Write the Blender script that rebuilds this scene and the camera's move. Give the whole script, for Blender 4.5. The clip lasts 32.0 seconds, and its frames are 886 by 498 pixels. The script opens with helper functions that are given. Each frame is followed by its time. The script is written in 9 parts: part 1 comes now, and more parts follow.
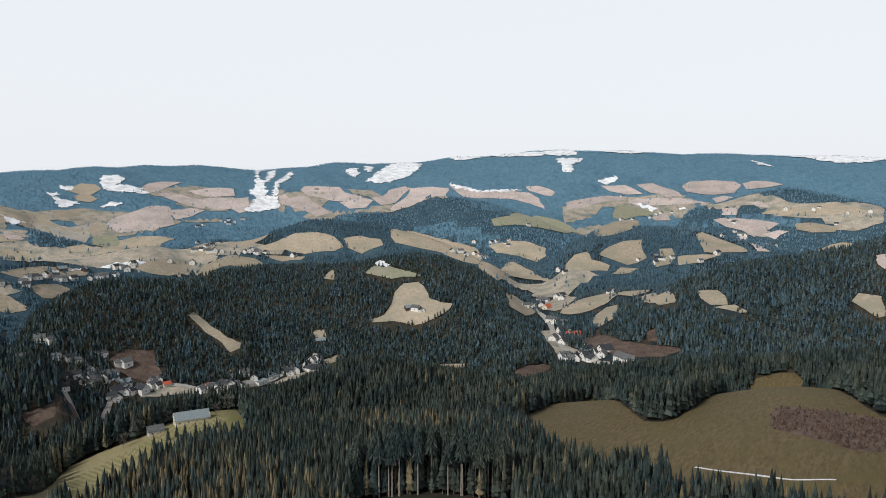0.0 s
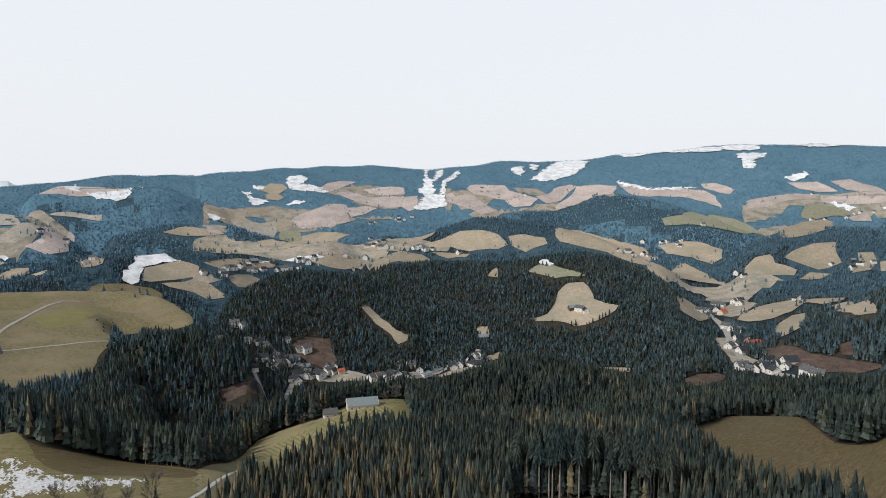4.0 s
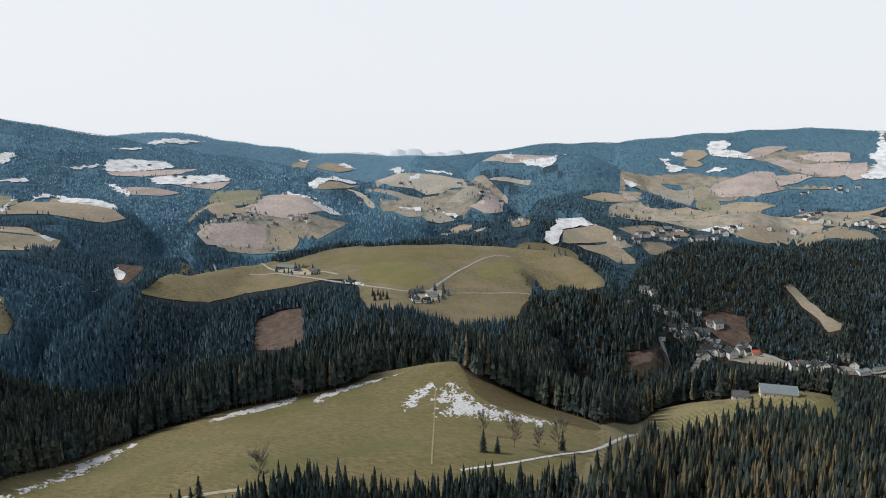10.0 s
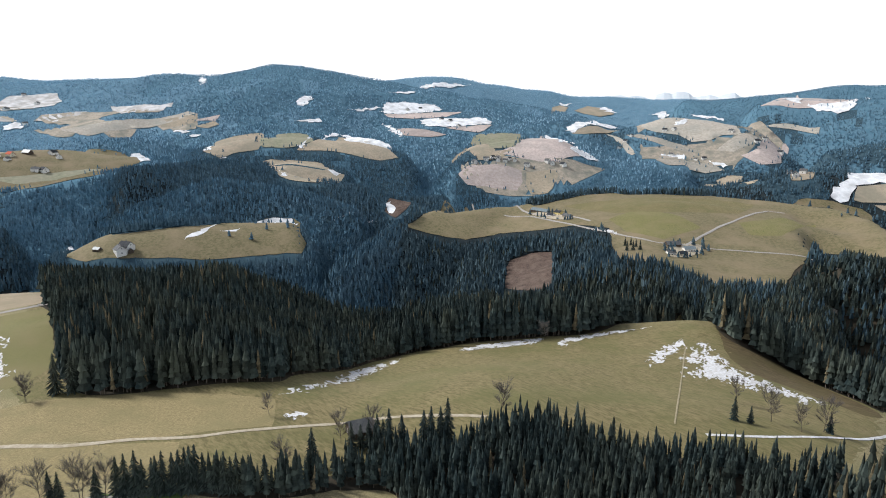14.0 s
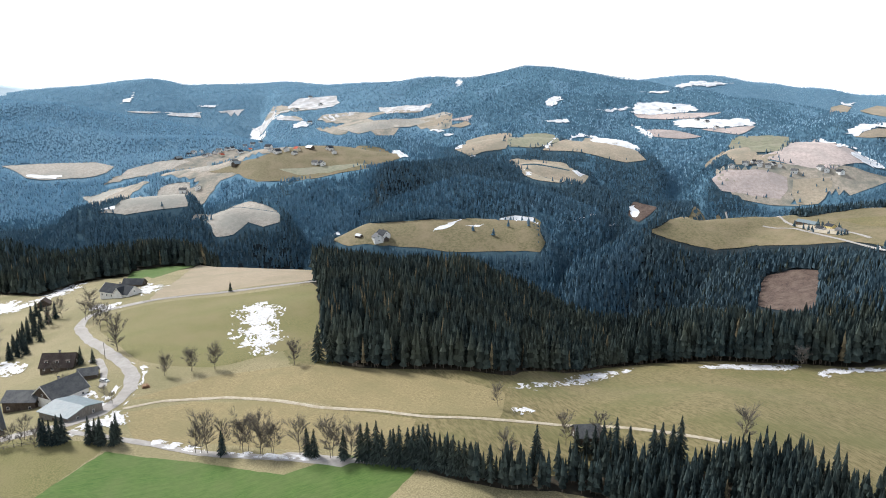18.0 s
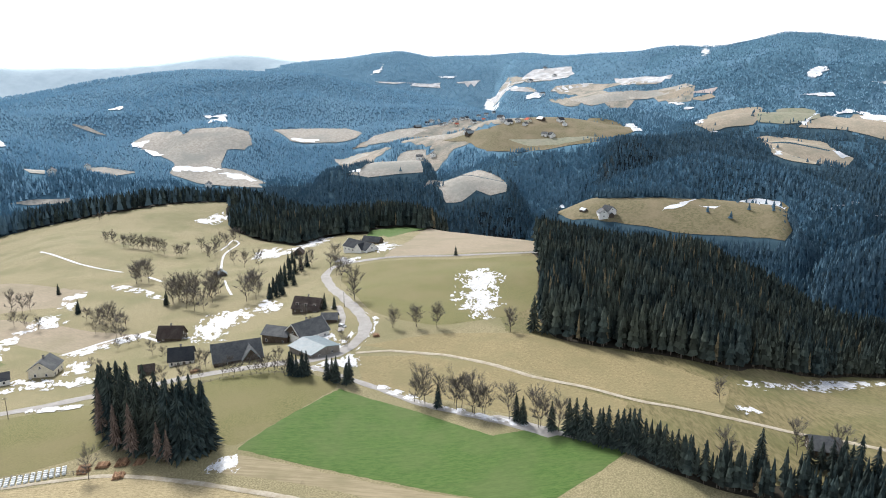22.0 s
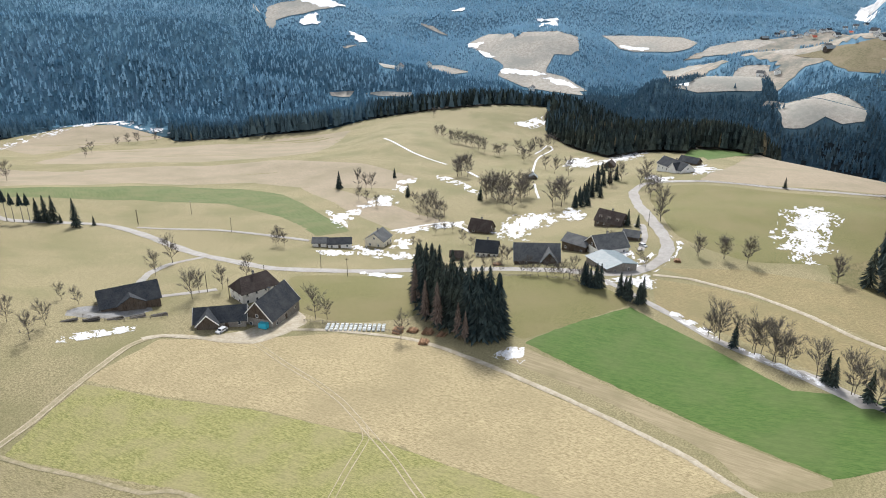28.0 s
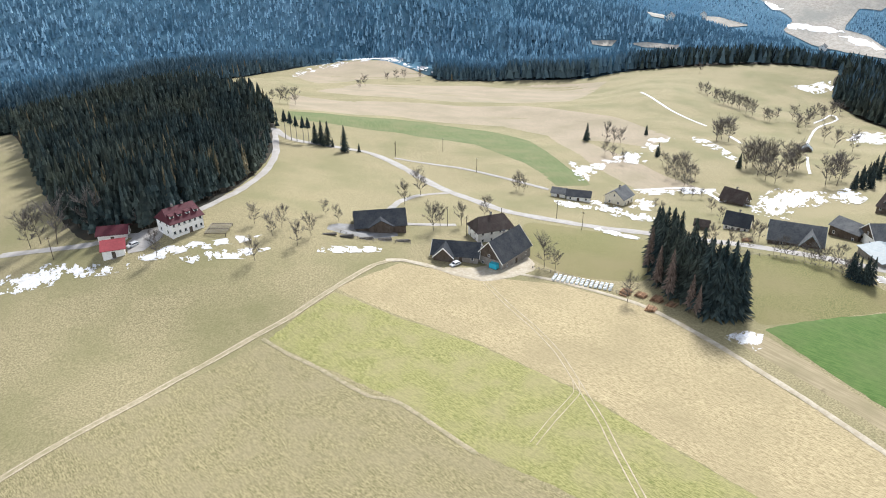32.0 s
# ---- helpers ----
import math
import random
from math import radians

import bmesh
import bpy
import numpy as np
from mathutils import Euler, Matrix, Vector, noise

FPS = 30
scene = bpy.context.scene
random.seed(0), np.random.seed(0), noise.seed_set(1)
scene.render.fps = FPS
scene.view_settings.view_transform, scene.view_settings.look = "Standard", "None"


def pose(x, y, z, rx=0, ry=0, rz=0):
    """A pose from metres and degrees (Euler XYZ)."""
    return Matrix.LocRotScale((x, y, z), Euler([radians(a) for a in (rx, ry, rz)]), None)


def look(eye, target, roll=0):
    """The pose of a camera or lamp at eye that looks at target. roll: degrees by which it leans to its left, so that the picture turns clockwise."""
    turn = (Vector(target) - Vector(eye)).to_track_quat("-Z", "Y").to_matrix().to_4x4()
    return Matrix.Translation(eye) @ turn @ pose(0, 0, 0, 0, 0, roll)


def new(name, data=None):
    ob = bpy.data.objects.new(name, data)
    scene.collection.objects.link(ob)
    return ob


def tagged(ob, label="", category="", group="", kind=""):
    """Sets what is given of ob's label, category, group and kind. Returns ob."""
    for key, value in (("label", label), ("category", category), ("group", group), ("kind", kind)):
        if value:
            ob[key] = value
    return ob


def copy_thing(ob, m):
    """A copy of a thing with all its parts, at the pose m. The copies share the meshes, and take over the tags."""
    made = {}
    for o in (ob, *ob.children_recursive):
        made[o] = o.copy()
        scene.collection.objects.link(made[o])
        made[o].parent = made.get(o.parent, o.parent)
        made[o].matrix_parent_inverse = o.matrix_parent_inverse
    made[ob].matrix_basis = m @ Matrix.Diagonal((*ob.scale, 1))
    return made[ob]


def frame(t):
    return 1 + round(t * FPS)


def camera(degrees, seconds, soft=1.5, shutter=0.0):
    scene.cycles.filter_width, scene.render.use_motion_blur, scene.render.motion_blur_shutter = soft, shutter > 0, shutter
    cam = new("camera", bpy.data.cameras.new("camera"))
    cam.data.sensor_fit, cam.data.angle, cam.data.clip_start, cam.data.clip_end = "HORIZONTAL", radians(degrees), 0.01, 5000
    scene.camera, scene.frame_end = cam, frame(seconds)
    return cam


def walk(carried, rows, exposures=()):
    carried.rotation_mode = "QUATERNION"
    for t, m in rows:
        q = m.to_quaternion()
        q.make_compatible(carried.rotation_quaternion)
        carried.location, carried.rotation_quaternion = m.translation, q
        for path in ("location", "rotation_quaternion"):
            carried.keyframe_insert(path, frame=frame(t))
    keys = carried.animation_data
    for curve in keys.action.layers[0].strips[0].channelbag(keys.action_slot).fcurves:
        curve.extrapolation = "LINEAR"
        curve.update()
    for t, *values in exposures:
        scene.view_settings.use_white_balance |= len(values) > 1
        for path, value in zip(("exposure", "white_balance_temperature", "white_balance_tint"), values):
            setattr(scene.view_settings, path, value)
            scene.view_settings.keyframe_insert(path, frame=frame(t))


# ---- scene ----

# The camera hovers over the meadow and turns to its left, tilting down by and by.
EYE = 110.0
cam = camera(65.9, 32.0, soft=1.0)
ROWS = [
    (0.0, -0.00, -4.40, -0.10),
    (0.5, 1.27, -4.41, -0.09),
    (1.0, 2.60, -4.41, -0.06),
    (1.5, 4.13, -4.42, -0.07),
    (2.0, 5.69, -4.42, -0.05),
    (2.5, 7.50, -4.40, -0.09),
    (3.0, 9.54, -4.40, -0.08),
    (3.5, 11.61, -4.40, -0.00),
    (5.5, 20.13, -4.89, -0.06),
    (6.0, 22.29, -4.91, -0.06),
    (6.5, 24.55, -6.23, -0.04),
    (7.0, 27.04, -6.59, 0.02),
    (7.5, 29.56, -6.89, 0.02),
    (8.0, 32.66, -7.32, 0.03),
    (8.5, 36.16, -7.30, 0.07),
    (9.0, 39.83, -7.29, 0.05),
    (9.5, 43.77, -7.28, 0.09),
    (10.0, 47.49, -7.26, 0.13),
    (10.5, 50.41, -7.25, 0.13),
    (11.0, 52.85, -7.26, 0.05),
    (11.5, 55.25, -7.25, 0.05),
    (12.0, 58.01, -7.24, 0.01),
    (12.5, 60.91, -8.37, -0.09),
    (13.0, 63.68, -8.96, -0.10),
    (13.5, 66.20, -11.29, -0.13),
    (14.0, 68.72, -11.85, -0.14),
    (14.5, 71.15, -11.86, -0.09),
    (16.5, 81.28, -11.84, -0.03),
    (17.0, 83.84, -11.84, 0.02),
    (17.5, 86.41, -11.85, 0.04),
    (18.0, 88.90, -11.84, 0.03),
    (18.5, 91.29, -11.84, 0.01),
    (19.0, 93.74, -11.84, 0.01),
    (19.5, 96.30, -11.83, 0.01),
    (20.0, 98.89, -11.82, 0.03),
    (20.5, 101.16, -11.81, 0.05),
    (21.0, 103.34, -11.79, 0.03),
    (21.5, 105.57, -12.89, -0.03),
    (22.0, 107.85, -14.14, -0.01),
    (22.5, 110.12, -14.15, -0.02),
    (23.0, 112.32, -14.16, 0.00),
    (23.5, 114.50, -14.16, 0.04),
    (24.0, 116.71, -14.16, 0.02),
    (24.5, 118.89, -14.17, 0.02),
    (26.5, 127.68, -14.14, -0.12),
    (27.0, 129.87, -16.48, -0.22),
    (27.5, 132.03, -19.82, -0.18),
    (28.0, 134.23, -21.59, -0.17),
    (28.5, 136.47, -22.60, -0.09),
    (29.0, 138.76, -24.32, -0.09),
    (29.5, 141.22, -25.78, 0.00),
    (30.0, 143.80, -25.77, 0.06),
    (30.5, 146.74, -25.76, 0.08),
    (31.0, 149.85, -25.73, 0.13),
    (31.5, 153.03, -25.71, 0.18),
    (32.0, 155.29, -25.71, 0.18),
]
EXPOSURES = [(0.0, -0.34, 6250, 11), (9.0, -0.35, 6250, 11), (12.4, -0.37, 6250, 11), (13.0, -0.28, 6250, 11), (14.0, 0.11, 6120, 12), (16.5, 0.42, 6080, 12), (23.0, 0.46, 6040, 12), (26.5, 0.34, 6100, 12), (27.2, 0.32, 6150, 12), (28.5, 0.58, 6050, 12), (30.0, 0.7, 5950, 12), (32.0, 0.74, 5950, 12)]
walk(cam, [(t, pose(0, 0, EYE, 90 + pitch, roll, yaw)) for t, yaw, pitch, roll in ROWS], EXPOSURES)

# ---- light: a bright white spring haze with a veiled sun ----
SUN_AZ, SUN_EL = 136.0, 42.0


def bearing(az, dist):
    """A place on the plan: degrees to the left of the first view, and metres."""
    return -dist * math.sin(radians(az)), dist * math.cos(radians(az))


world = bpy.data.worlds.new("hazy_sky")
scene.world = world
world.use_nodes = True
wn = world.node_tree
wn.nodes.clear()
sky = wn.nodes.new("ShaderNodeTexSky")
sky.sky_type, sky.sun_disc = "NISHITA", False
sky.sun_elevation, sky.sun_rotation = radians(SUN_EL), radians(-SUN_AZ)
sky.air_density, sky.dust_density, sky.ozone_density = 1.0, 4.0, 1.0
veil = wn.nodes.new("ShaderNodeMixRGB")
veil.inputs[0].default_value = 0.85
# thin white haze: brightest low over the hills, calmer overhead
wco = wn.nodes.new("ShaderNodeTexCoord")
wsep = wn.nodes.new("ShaderNodeSeparateXYZ")
wramp = wn.nodes.new("ShaderNodeValToRGB")
wramp.color_ramp.interpolation = "EASE"
wramp.color_ramp.elements[0].position, wramp.color_ramp.elements[0].color = 0.3, (12.3, 12.5, 12.5, 1)
wramp.color_ramp.elements[1].position, wramp.color_ramp.elements[1].color = 0.7, (2.3, 2.5, 2.9, 1)
wn.links.new(wco.outputs["Generated"], wsep.inputs[0])
wn.links.new(wsep.outputs[2], wramp.inputs[0])
wn.links.new(wramp.outputs[0], veil.inputs[2])
wbg = wn.nodes.new("ShaderNodeBackground")
wbg.inputs[1].default_value = 0.1
wout = wn.nodes.new("ShaderNodeOutputWorld")
wn.links.new(sky.outputs[0], veil.inputs[1])
wn.links.new(veil.outputs[0], wbg.inputs[0])
wn.links.new(wbg.outputs[0], wout.inputs[0])
sun_data = bpy.data.lights.new("sun", "SUN")
sun_data.energy, sun_data.angle, sun_data.color = 3.9, radians(11), (1.0, 0.95, 0.86)
sun = new("sun", sun_data)
sx, sy = bearing(SUN_AZ, 1000)
sun.matrix_world = look((sx, sy, 1000 * math.tan(radians(SUN_EL))), (0, 0, 0))

# ---- materials ----
def nodes_of(name):
    m = bpy.data.materials.new(name)
    m.use_nodes = True
    return m, m.node_tree, m.node_tree.nodes["Principled BSDF"]


def grainy(name, a, b, size, rough=0.9, bump=0.0, c=None, size2=None, amount2=0.5, stretch=None, turn=0.0, vary=0.0, spec=0.2, island=False, rows=0.0):
    """A surface that wanders between colours a and b at one scale, and towards c at a second scale."""
    m, nt, bsdf = nodes_of(name)
    n, l = nt.nodes, nt.links
    src = n.new("ShaderNodeNewGeometry").outputs["Position"]
    if stretch is not None:
        mp = n.new("ShaderNodeMapping")
        mp.inputs["Rotation"].default_value = (0, 0, radians(turn))
        mp.vector_type = "TEXTURE"
        mp.inputs["Scale"].default_value = [1 / k for k in stretch]
        l.new(src, mp.inputs["Vector"])
        src = mp.outputs[0]
    t1 = n.new("ShaderNodeTexNoise")
    t1.inputs["Scale"].default_value = 1.0 / size
    t1.inputs["Detail"].default_value = 7
    t1.inputs["Roughness"].default_value = 0.72
    l.new(src, t1.inputs["Vector"])
    r1 = n.new("ShaderNodeValToRGB")
    r1.color_ramp.elements[0].position, r1.color_ramp.elements[1].position = 0.4, 0.6
    r1.color_ramp.elements[0].color, r1.color_ramp.elements[1].color = (*a, 1), (*b, 1)
    l.new(t1.outputs["Fac"], r1.inputs["Fac"])
    col = r1.outputs["Color"]
    if c is not None:
        t2 = n.new("ShaderNodeTexNoise")
        t2.inputs["Scale"].default_value = 1.0 / size2
        t2.inputs["Detail"].default_value = 4
        l.new(n.new("ShaderNodeNewGeometry").outputs["Position"] if stretch is not None else src, t2.inputs["Vector"])
        r2 = n.new("ShaderNodeValToRGB")
        r2.color_ramp.elements[0].position, r2.color_ramp.elements[1].position = 0.42, 0.68
        r2.color_ramp.elements[0].color, r2.color_ramp.elements[1].color = (0, 0, 0, 1), (amount2,) * 3 + (1,)
        l.new(t2.outputs["Fac"], r2.inputs["Fac"])
        mx = n.new("ShaderNodeMixRGB")
        l.new(r2.outputs["Color"], mx.inputs[0])
        l.new(col, mx.inputs[1])
        mx.inputs[2].default_value = (*c, 1)
        col = mx.outputs[0]
    if rows:
        # drill and mowing lines, a few metres apart
        wv = n.new("ShaderNodeTexWave")
        wv.wave_type, wv.bands_direction = "BANDS", "Y"
        wv.inputs["Scale"].default_value = 0.314 / rows
        wv.inputs["Distortion"].default_value = 2.2
        wv.inputs["Detail"].default_value = 3
        wv.inputs["Detail Scale"].default_value = 0.6
        l.new(src, wv.inputs["Vector"])
        wr = n.new("ShaderNodeMapRange")
        wr.inputs["To Min"].default_value, wr.inputs["To Max"].default_value = 0.96, 1.02
        l.new(wv.outputs["Fac"], wr.inputs["Value"])
        wm = n.new("ShaderNodeMixRGB")
        wm.blend_type = "MULTIPLY"
        wm.inputs[0].default_value = 1.0
        l.new(col, wm.inputs[1])
        l.new(wr.outputs[0], wm.inputs[2])
        col = wm.outputs[0]
    if vary:
        rnd = n.new("ShaderNodeNewGeometry").outputs["Random Per Island"] if island else n.new("ShaderNodeObjectInfo").outputs["Random"]
        hs = n.new("ShaderNodeHueSaturation")
        mr = n.new("ShaderNodeMapRange")
        mr.inputs["To Min"].default_value, mr.inputs["To Max"].default_value = 1 - vary, 1 + vary
        l.new(rnd, mr.inputs["Value"])
        l.new(mr.outputs[0], hs.inputs["Value"])
        l.new(col, hs.inputs["Color"])
        col = hs.outputs[0]
    l.new(col, bsdf.inputs["Base Color"])
    bsdf.inputs["Roughness"].default_value = rough
    bsdf.inputs["Specular IOR Level"].default_value = spec
    if bump:
        bp = n.new("ShaderNodeBump")
        bp.inputs["Strength"].default_value = bump
        bp.inputs["Distance"].default_value = size * 0.3
        l.new(t1.outputs["Fac"], bp.inputs["Height"])
        l.new(bp.outputs[0], bsdf.inputs["Normal"])
    return m


FLOOR = grainy("forest_floor", (0.022, 0.024, 0.018), (0.045, 0.038, 0.026), 9, c=(0.07, 0.052, 0.034), size2=60, amount2=0.5)
GRASS = grainy("dry_meadow_grass", (0.165, 0.147, 0.076), (0.34, 0.29, 0.166), 0.5, c=(0.163, 0.158, 0.07), size2=32, amount2=0.7, bump=0.25)
TAN = grainy("golden_straw_stubble", (0.235, 0.19, 0.102), (0.455, 0.38, 0.222), 0.3, c=(0.27, 0.224, 0.125), size2=20, amount2=0.6, stretch=(0.28, 1, 1), turn=112, rows=1.5)
OLIVE = grainy("olive_spring_grass", (0.1, 0.104, 0.036), (0.225, 0.205, 0.085), 0.45, c=(0.205, 0.175, 0.085), size2=28, amount2=0.7, bump=0.3)
PLATEAU = grainy("plateau_grass", (0.122, 0.11, 0.056), (0.2, 0.17, 0.096), 5, c=(0.225, 0.18, 0.112), size2=45, amount2=0.85)
HILLTOP = grainy("brown_hilltop_grass", (0.118, 0.102, 0.045), (0.228, 0.19, 0.094), 1.2, c=(0.122, 0.122, 0.046), size2=26, amount2=0.7, stretch=(0.3, 1, 1), turn=20)
MOWN = grainy("mown_olive_grass", (0.135, 0.122, 0.057), (0.33, 0.285, 0.155), 0.3, c=(0.25, 0.215, 0.125), size2=9, amount2=0.6, stretch=(0.28, 1, 1), turn=112, rows=2.2)
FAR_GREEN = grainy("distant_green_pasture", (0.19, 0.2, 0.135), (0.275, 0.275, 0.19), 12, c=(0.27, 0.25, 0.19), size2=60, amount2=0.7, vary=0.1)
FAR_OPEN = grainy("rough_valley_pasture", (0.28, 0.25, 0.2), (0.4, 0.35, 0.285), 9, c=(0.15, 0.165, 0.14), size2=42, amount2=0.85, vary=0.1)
SLOPE = grainy("pinkish_slope_stubble", (0.26, 0.216, 0.15), (0.345, 0.285, 0.2), 0.6, c=(0.215, 0.19, 0.118), size2=28, amount2=0.65, stretch=(0.12, 1, 1), turn=75)
MID_GREEN = grainy("green_slope_crop", (0.092, 0.122, 0.042), (0.132, 0.16, 0.06), 0.9, c=(0.17, 0.165, 0.075), size2=18, amount2=0.6, stretch=(0.08, 1, 1), turn=75)
SNOWY_MOSAIC = grainy("snow_dusted_far_fields", (0.34, 0.34, 0.335), (0.5, 0.48, 0.46), 30, c=(0.82, 0.84, 0.86), size2=40, amount2=0.6)
GREEN = grainy("young_green_crop", (0.056, 0.112, 0.022), (0.1, 0.162, 0.04), 0.4, c=(0.12, 0.15, 0.055), size2=14, amount2=0.5, stretch=(0.15, 1, 1), turn=115, rows=3.0)
PALE_GREEN = grainy("pale_green_crop", (0.148, 0.158, 0.05), (0.335, 0.312, 0.125), 0.3, c=(0.285, 0.25, 0.13), size2=9, amount2=0.6, stretch=(0.28, 1, 1), turn=112, rows=2.0)
BROWN = grainy("cleared_brush", (0.05, 0.035, 0.03), (0.115, 0.08, 0.064), 3.0, c=(0.16, 0.122, 0.095), size2=14, amount2=0.6, bump=0.4)
# far fields greyed and paled: distance haze is put into the base colour
FAR_TAN = grainy("hazed_far_pasture", (0.285, 0.245, 0.182), (0.4, 0.335, 0.252), 8, c=(0.235, 0.222, 0.168), size2=70, amount2=0.75, vary=0.13)
PINK_TAN = grainy("hazed_far_fallow", (0.4, 0.335, 0.305), (0.54, 0.462, 0.43), 9, c=(0.31, 0.28, 0.26), size2=70, amount2=0.7, vary=0.13)
STRIP = grainy("pale_ploughed_earth", (0.25, 0.208, 0.125), (0.335, 0.28, 0.175), 0.8, c=(0.2, 0.175, 0.095), size2=12, amount2=0.7, stretch=(0.06, 1, 1), turn=100)
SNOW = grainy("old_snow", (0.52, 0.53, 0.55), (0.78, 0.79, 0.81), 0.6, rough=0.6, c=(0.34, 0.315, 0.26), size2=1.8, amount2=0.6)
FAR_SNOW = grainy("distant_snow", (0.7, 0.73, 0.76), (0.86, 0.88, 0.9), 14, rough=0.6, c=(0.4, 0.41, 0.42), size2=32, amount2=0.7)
ROAD = grainy("pale_asphalt", (0.31, 0.295, 0.275), (0.385, 0.368, 0.342), 2, c=(0.26, 0.24, 0.21), size2=7, amount2=0.5)
# hill pasture with more haze painted into its base colour
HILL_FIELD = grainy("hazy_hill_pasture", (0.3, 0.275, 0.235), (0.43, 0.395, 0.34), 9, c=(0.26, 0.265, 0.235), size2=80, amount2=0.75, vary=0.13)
# brown grass, its base colour also darkened for cloud shade over the spur
RUSSET = grainy("russet_winter_grass", (0.078, 0.06, 0.029), (0.138, 0.105, 0.053), 2.2, c=(0.098, 0.082, 0.034), size2=24, amount2=0.7, stretch=(0.25, 1, 1), turn=60)
STRAW = grainy("dull_straw_grass", (0.175, 0.144, 0.07), (0.33, 0.27, 0.14), 0.3, c=(0.2, 0.175, 0.085), size2=16, amount2=0.7, stretch=(0.28, 1, 1), turn=112, rows=1.5)
RUT = grainy("worn_wheel_rut", (0.36, 0.305, 0.21), (0.49, 0.42, 0.315), 0.5, c=(0.29, 0.25, 0.14), size2=3, amount2=0.7)
GRAVEL = grainy("grey_yard_gravel", (0.2, 0.2, 0.2), (0.31, 0.31, 0.305), 0.5, c=(0.17, 0.155, 0.12), size2=4, amount2=0.6)
TRODDEN = grainy("trodden_grass", (0.27, 0.23, 0.145), (0.37, 0.32, 0.215), 0.6, c=(0.21, 0.192, 0.1), size2=2.2, amount2=0.7)
TRACK = grainy("gravel_track", (0.36, 0.315, 0.235), (0.47, 0.42, 0.33), 1.2, c=(0.27, 0.225, 0.14), size2=4, amount2=0.5)
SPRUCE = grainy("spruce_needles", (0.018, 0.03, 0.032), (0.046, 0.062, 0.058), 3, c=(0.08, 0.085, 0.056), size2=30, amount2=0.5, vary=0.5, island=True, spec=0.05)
# woods by distance: blue haze is painted into these base colours, more each step
WOOD_MID = grainy("hazed_hillside_woods", (0.036, 0.066, 0.086), (0.07, 0.112, 0.136), 12, c=(0.093, 0.13, 0.14), size2=90, amount2=0.6, vary=0.3, island=True, spec=0.05)
WOOD_HILL = grainy("hazed_far_hillside_woods", (0.053, 0.106, 0.15), (0.088, 0.154, 0.2), 20, c=(0.112, 0.176, 0.22), size2=110, amount2=0.6, vary=0.16, island=True, spec=0.05)
WOOD_FAR = grainy("hazed_mountain_woods", (0.084, 0.172, 0.244), (0.13, 0.23, 0.305), 26, c=(0.165, 0.27, 0.345), size2=140, amount2=0.6, vary=0.12, island=True, spec=0.0)
WOOD_HAZED = grainy("hazed_far_mountain_woods", (0.2, 0.352, 0.464), (0.265, 0.425, 0.54), 34, c=(0.32, 0.48, 0.585), size2=330, amount2=0.85, spec=0.0)
WOOD_HAZIEST = grainy("hazed_farthest_mountains", (0.4, 0.49, 0.545), (0.46, 0.55, 0.6), 80, c=(0.53, 0.61, 0.65), size2=300, amount2=0.5, spec=0.0)
# floors under those woods, with the same haze mixed into their colour
FLOOR_MID = grainy("hazed_hillside_floor", (0.02, 0.03, 0.036), (0.036, 0.046, 0.05), 12, spec=0.0)
FLOOR_HILL = grainy("hazed_far_hillside_floor", (0.04, 0.073, 0.096), (0.06, 0.1, 0.125), 20, spec=0.0)
FLOOR_FAR = grainy("hazed_mountain_floor", (0.082, 0.165, 0.228), (0.115, 0.208, 0.272), 26, spec=0.0)
FLOOR_HAZED = grainy("hazed_far_mountain_floor", (0.115, 0.21, 0.285), (0.15, 0.255, 0.335), 34, spec=0.0)
RED_LARCH = grainy("reddish_larch_twigs", (0.09, 0.068, 0.055), (0.19, 0.145, 0.118), 1.2, vary=0.3, island=True, spec=0.1)
LARCH = grainy("bare_larch_twigs", (0.105, 0.09, 0.056), (0.185, 0.156, 0.094), 2, vary=0.35, island=True, spec=0.1)
FAR_PEAKS = grainy("snowy_far_peaks", (0.8, 0.84, 0.87), (0.9, 0.92, 0.94), 60, c=(0.7, 0.78, 0.84), size2=160, amount2=0.6, spec=0.0)
BRAMBLE = grainy("bramble_twigs", (0.06, 0.042, 0.036), (0.12, 0.085, 0.068), 1.0, vary=0.4, island=True, spec=0.05)
BARK = grainy("grey_bark", (0.09, 0.075, 0.06), (0.17, 0.145, 0.12), 0.6, spec=0.1)
PALE_BARK = grainy("pale_bare_trunk", (0.2, 0.18, 0.155), (0.34, 0.31, 0.27), 0.6, spec=0.1)

# ---- the lie of the land: height profiles on bearings round the hill, metres above the farmyard ----
RINGS = np.array([40, 100, 170, 250, 350, 480, 620, 800, 1000, 1250, 1500, 1800, 2200, 2700, 3300, 4000, 4700], float)
PROFILES = {}


def section(az, *heights):
    PROFILES[az] = heights


section(-31, -5, -12, -20, -28, -17, -23, -42, -110, -140, -151, -127, -71, -40, -130, -9, 164, 339)
section(-14, -5, -12, -22, -35, -43, -56, -75, -120, -170, -186, -196, -176, -158, -121, -26, 121, 403)
section(0, -5, -10, -18, -24, -36, -62, -95, -130, -160, -215, -231, -185, -112, -62, -4, 120, 360)
section(9, -5, -10, -18, -25, -38, -65, -100, -135, -153, -225, -240, -204, -128, 6, -31, 102, 302)
section(18, -5, -10, -18, -28, -38, -61, -80, -170, -215, -232, -230, -179, -138, -109, -40, 86, 295)
section(29, -5, -12, -22, -32, -42, -73, -97, -180, -225, -227, -243, -222, -140, -152, -74, 51, 251)
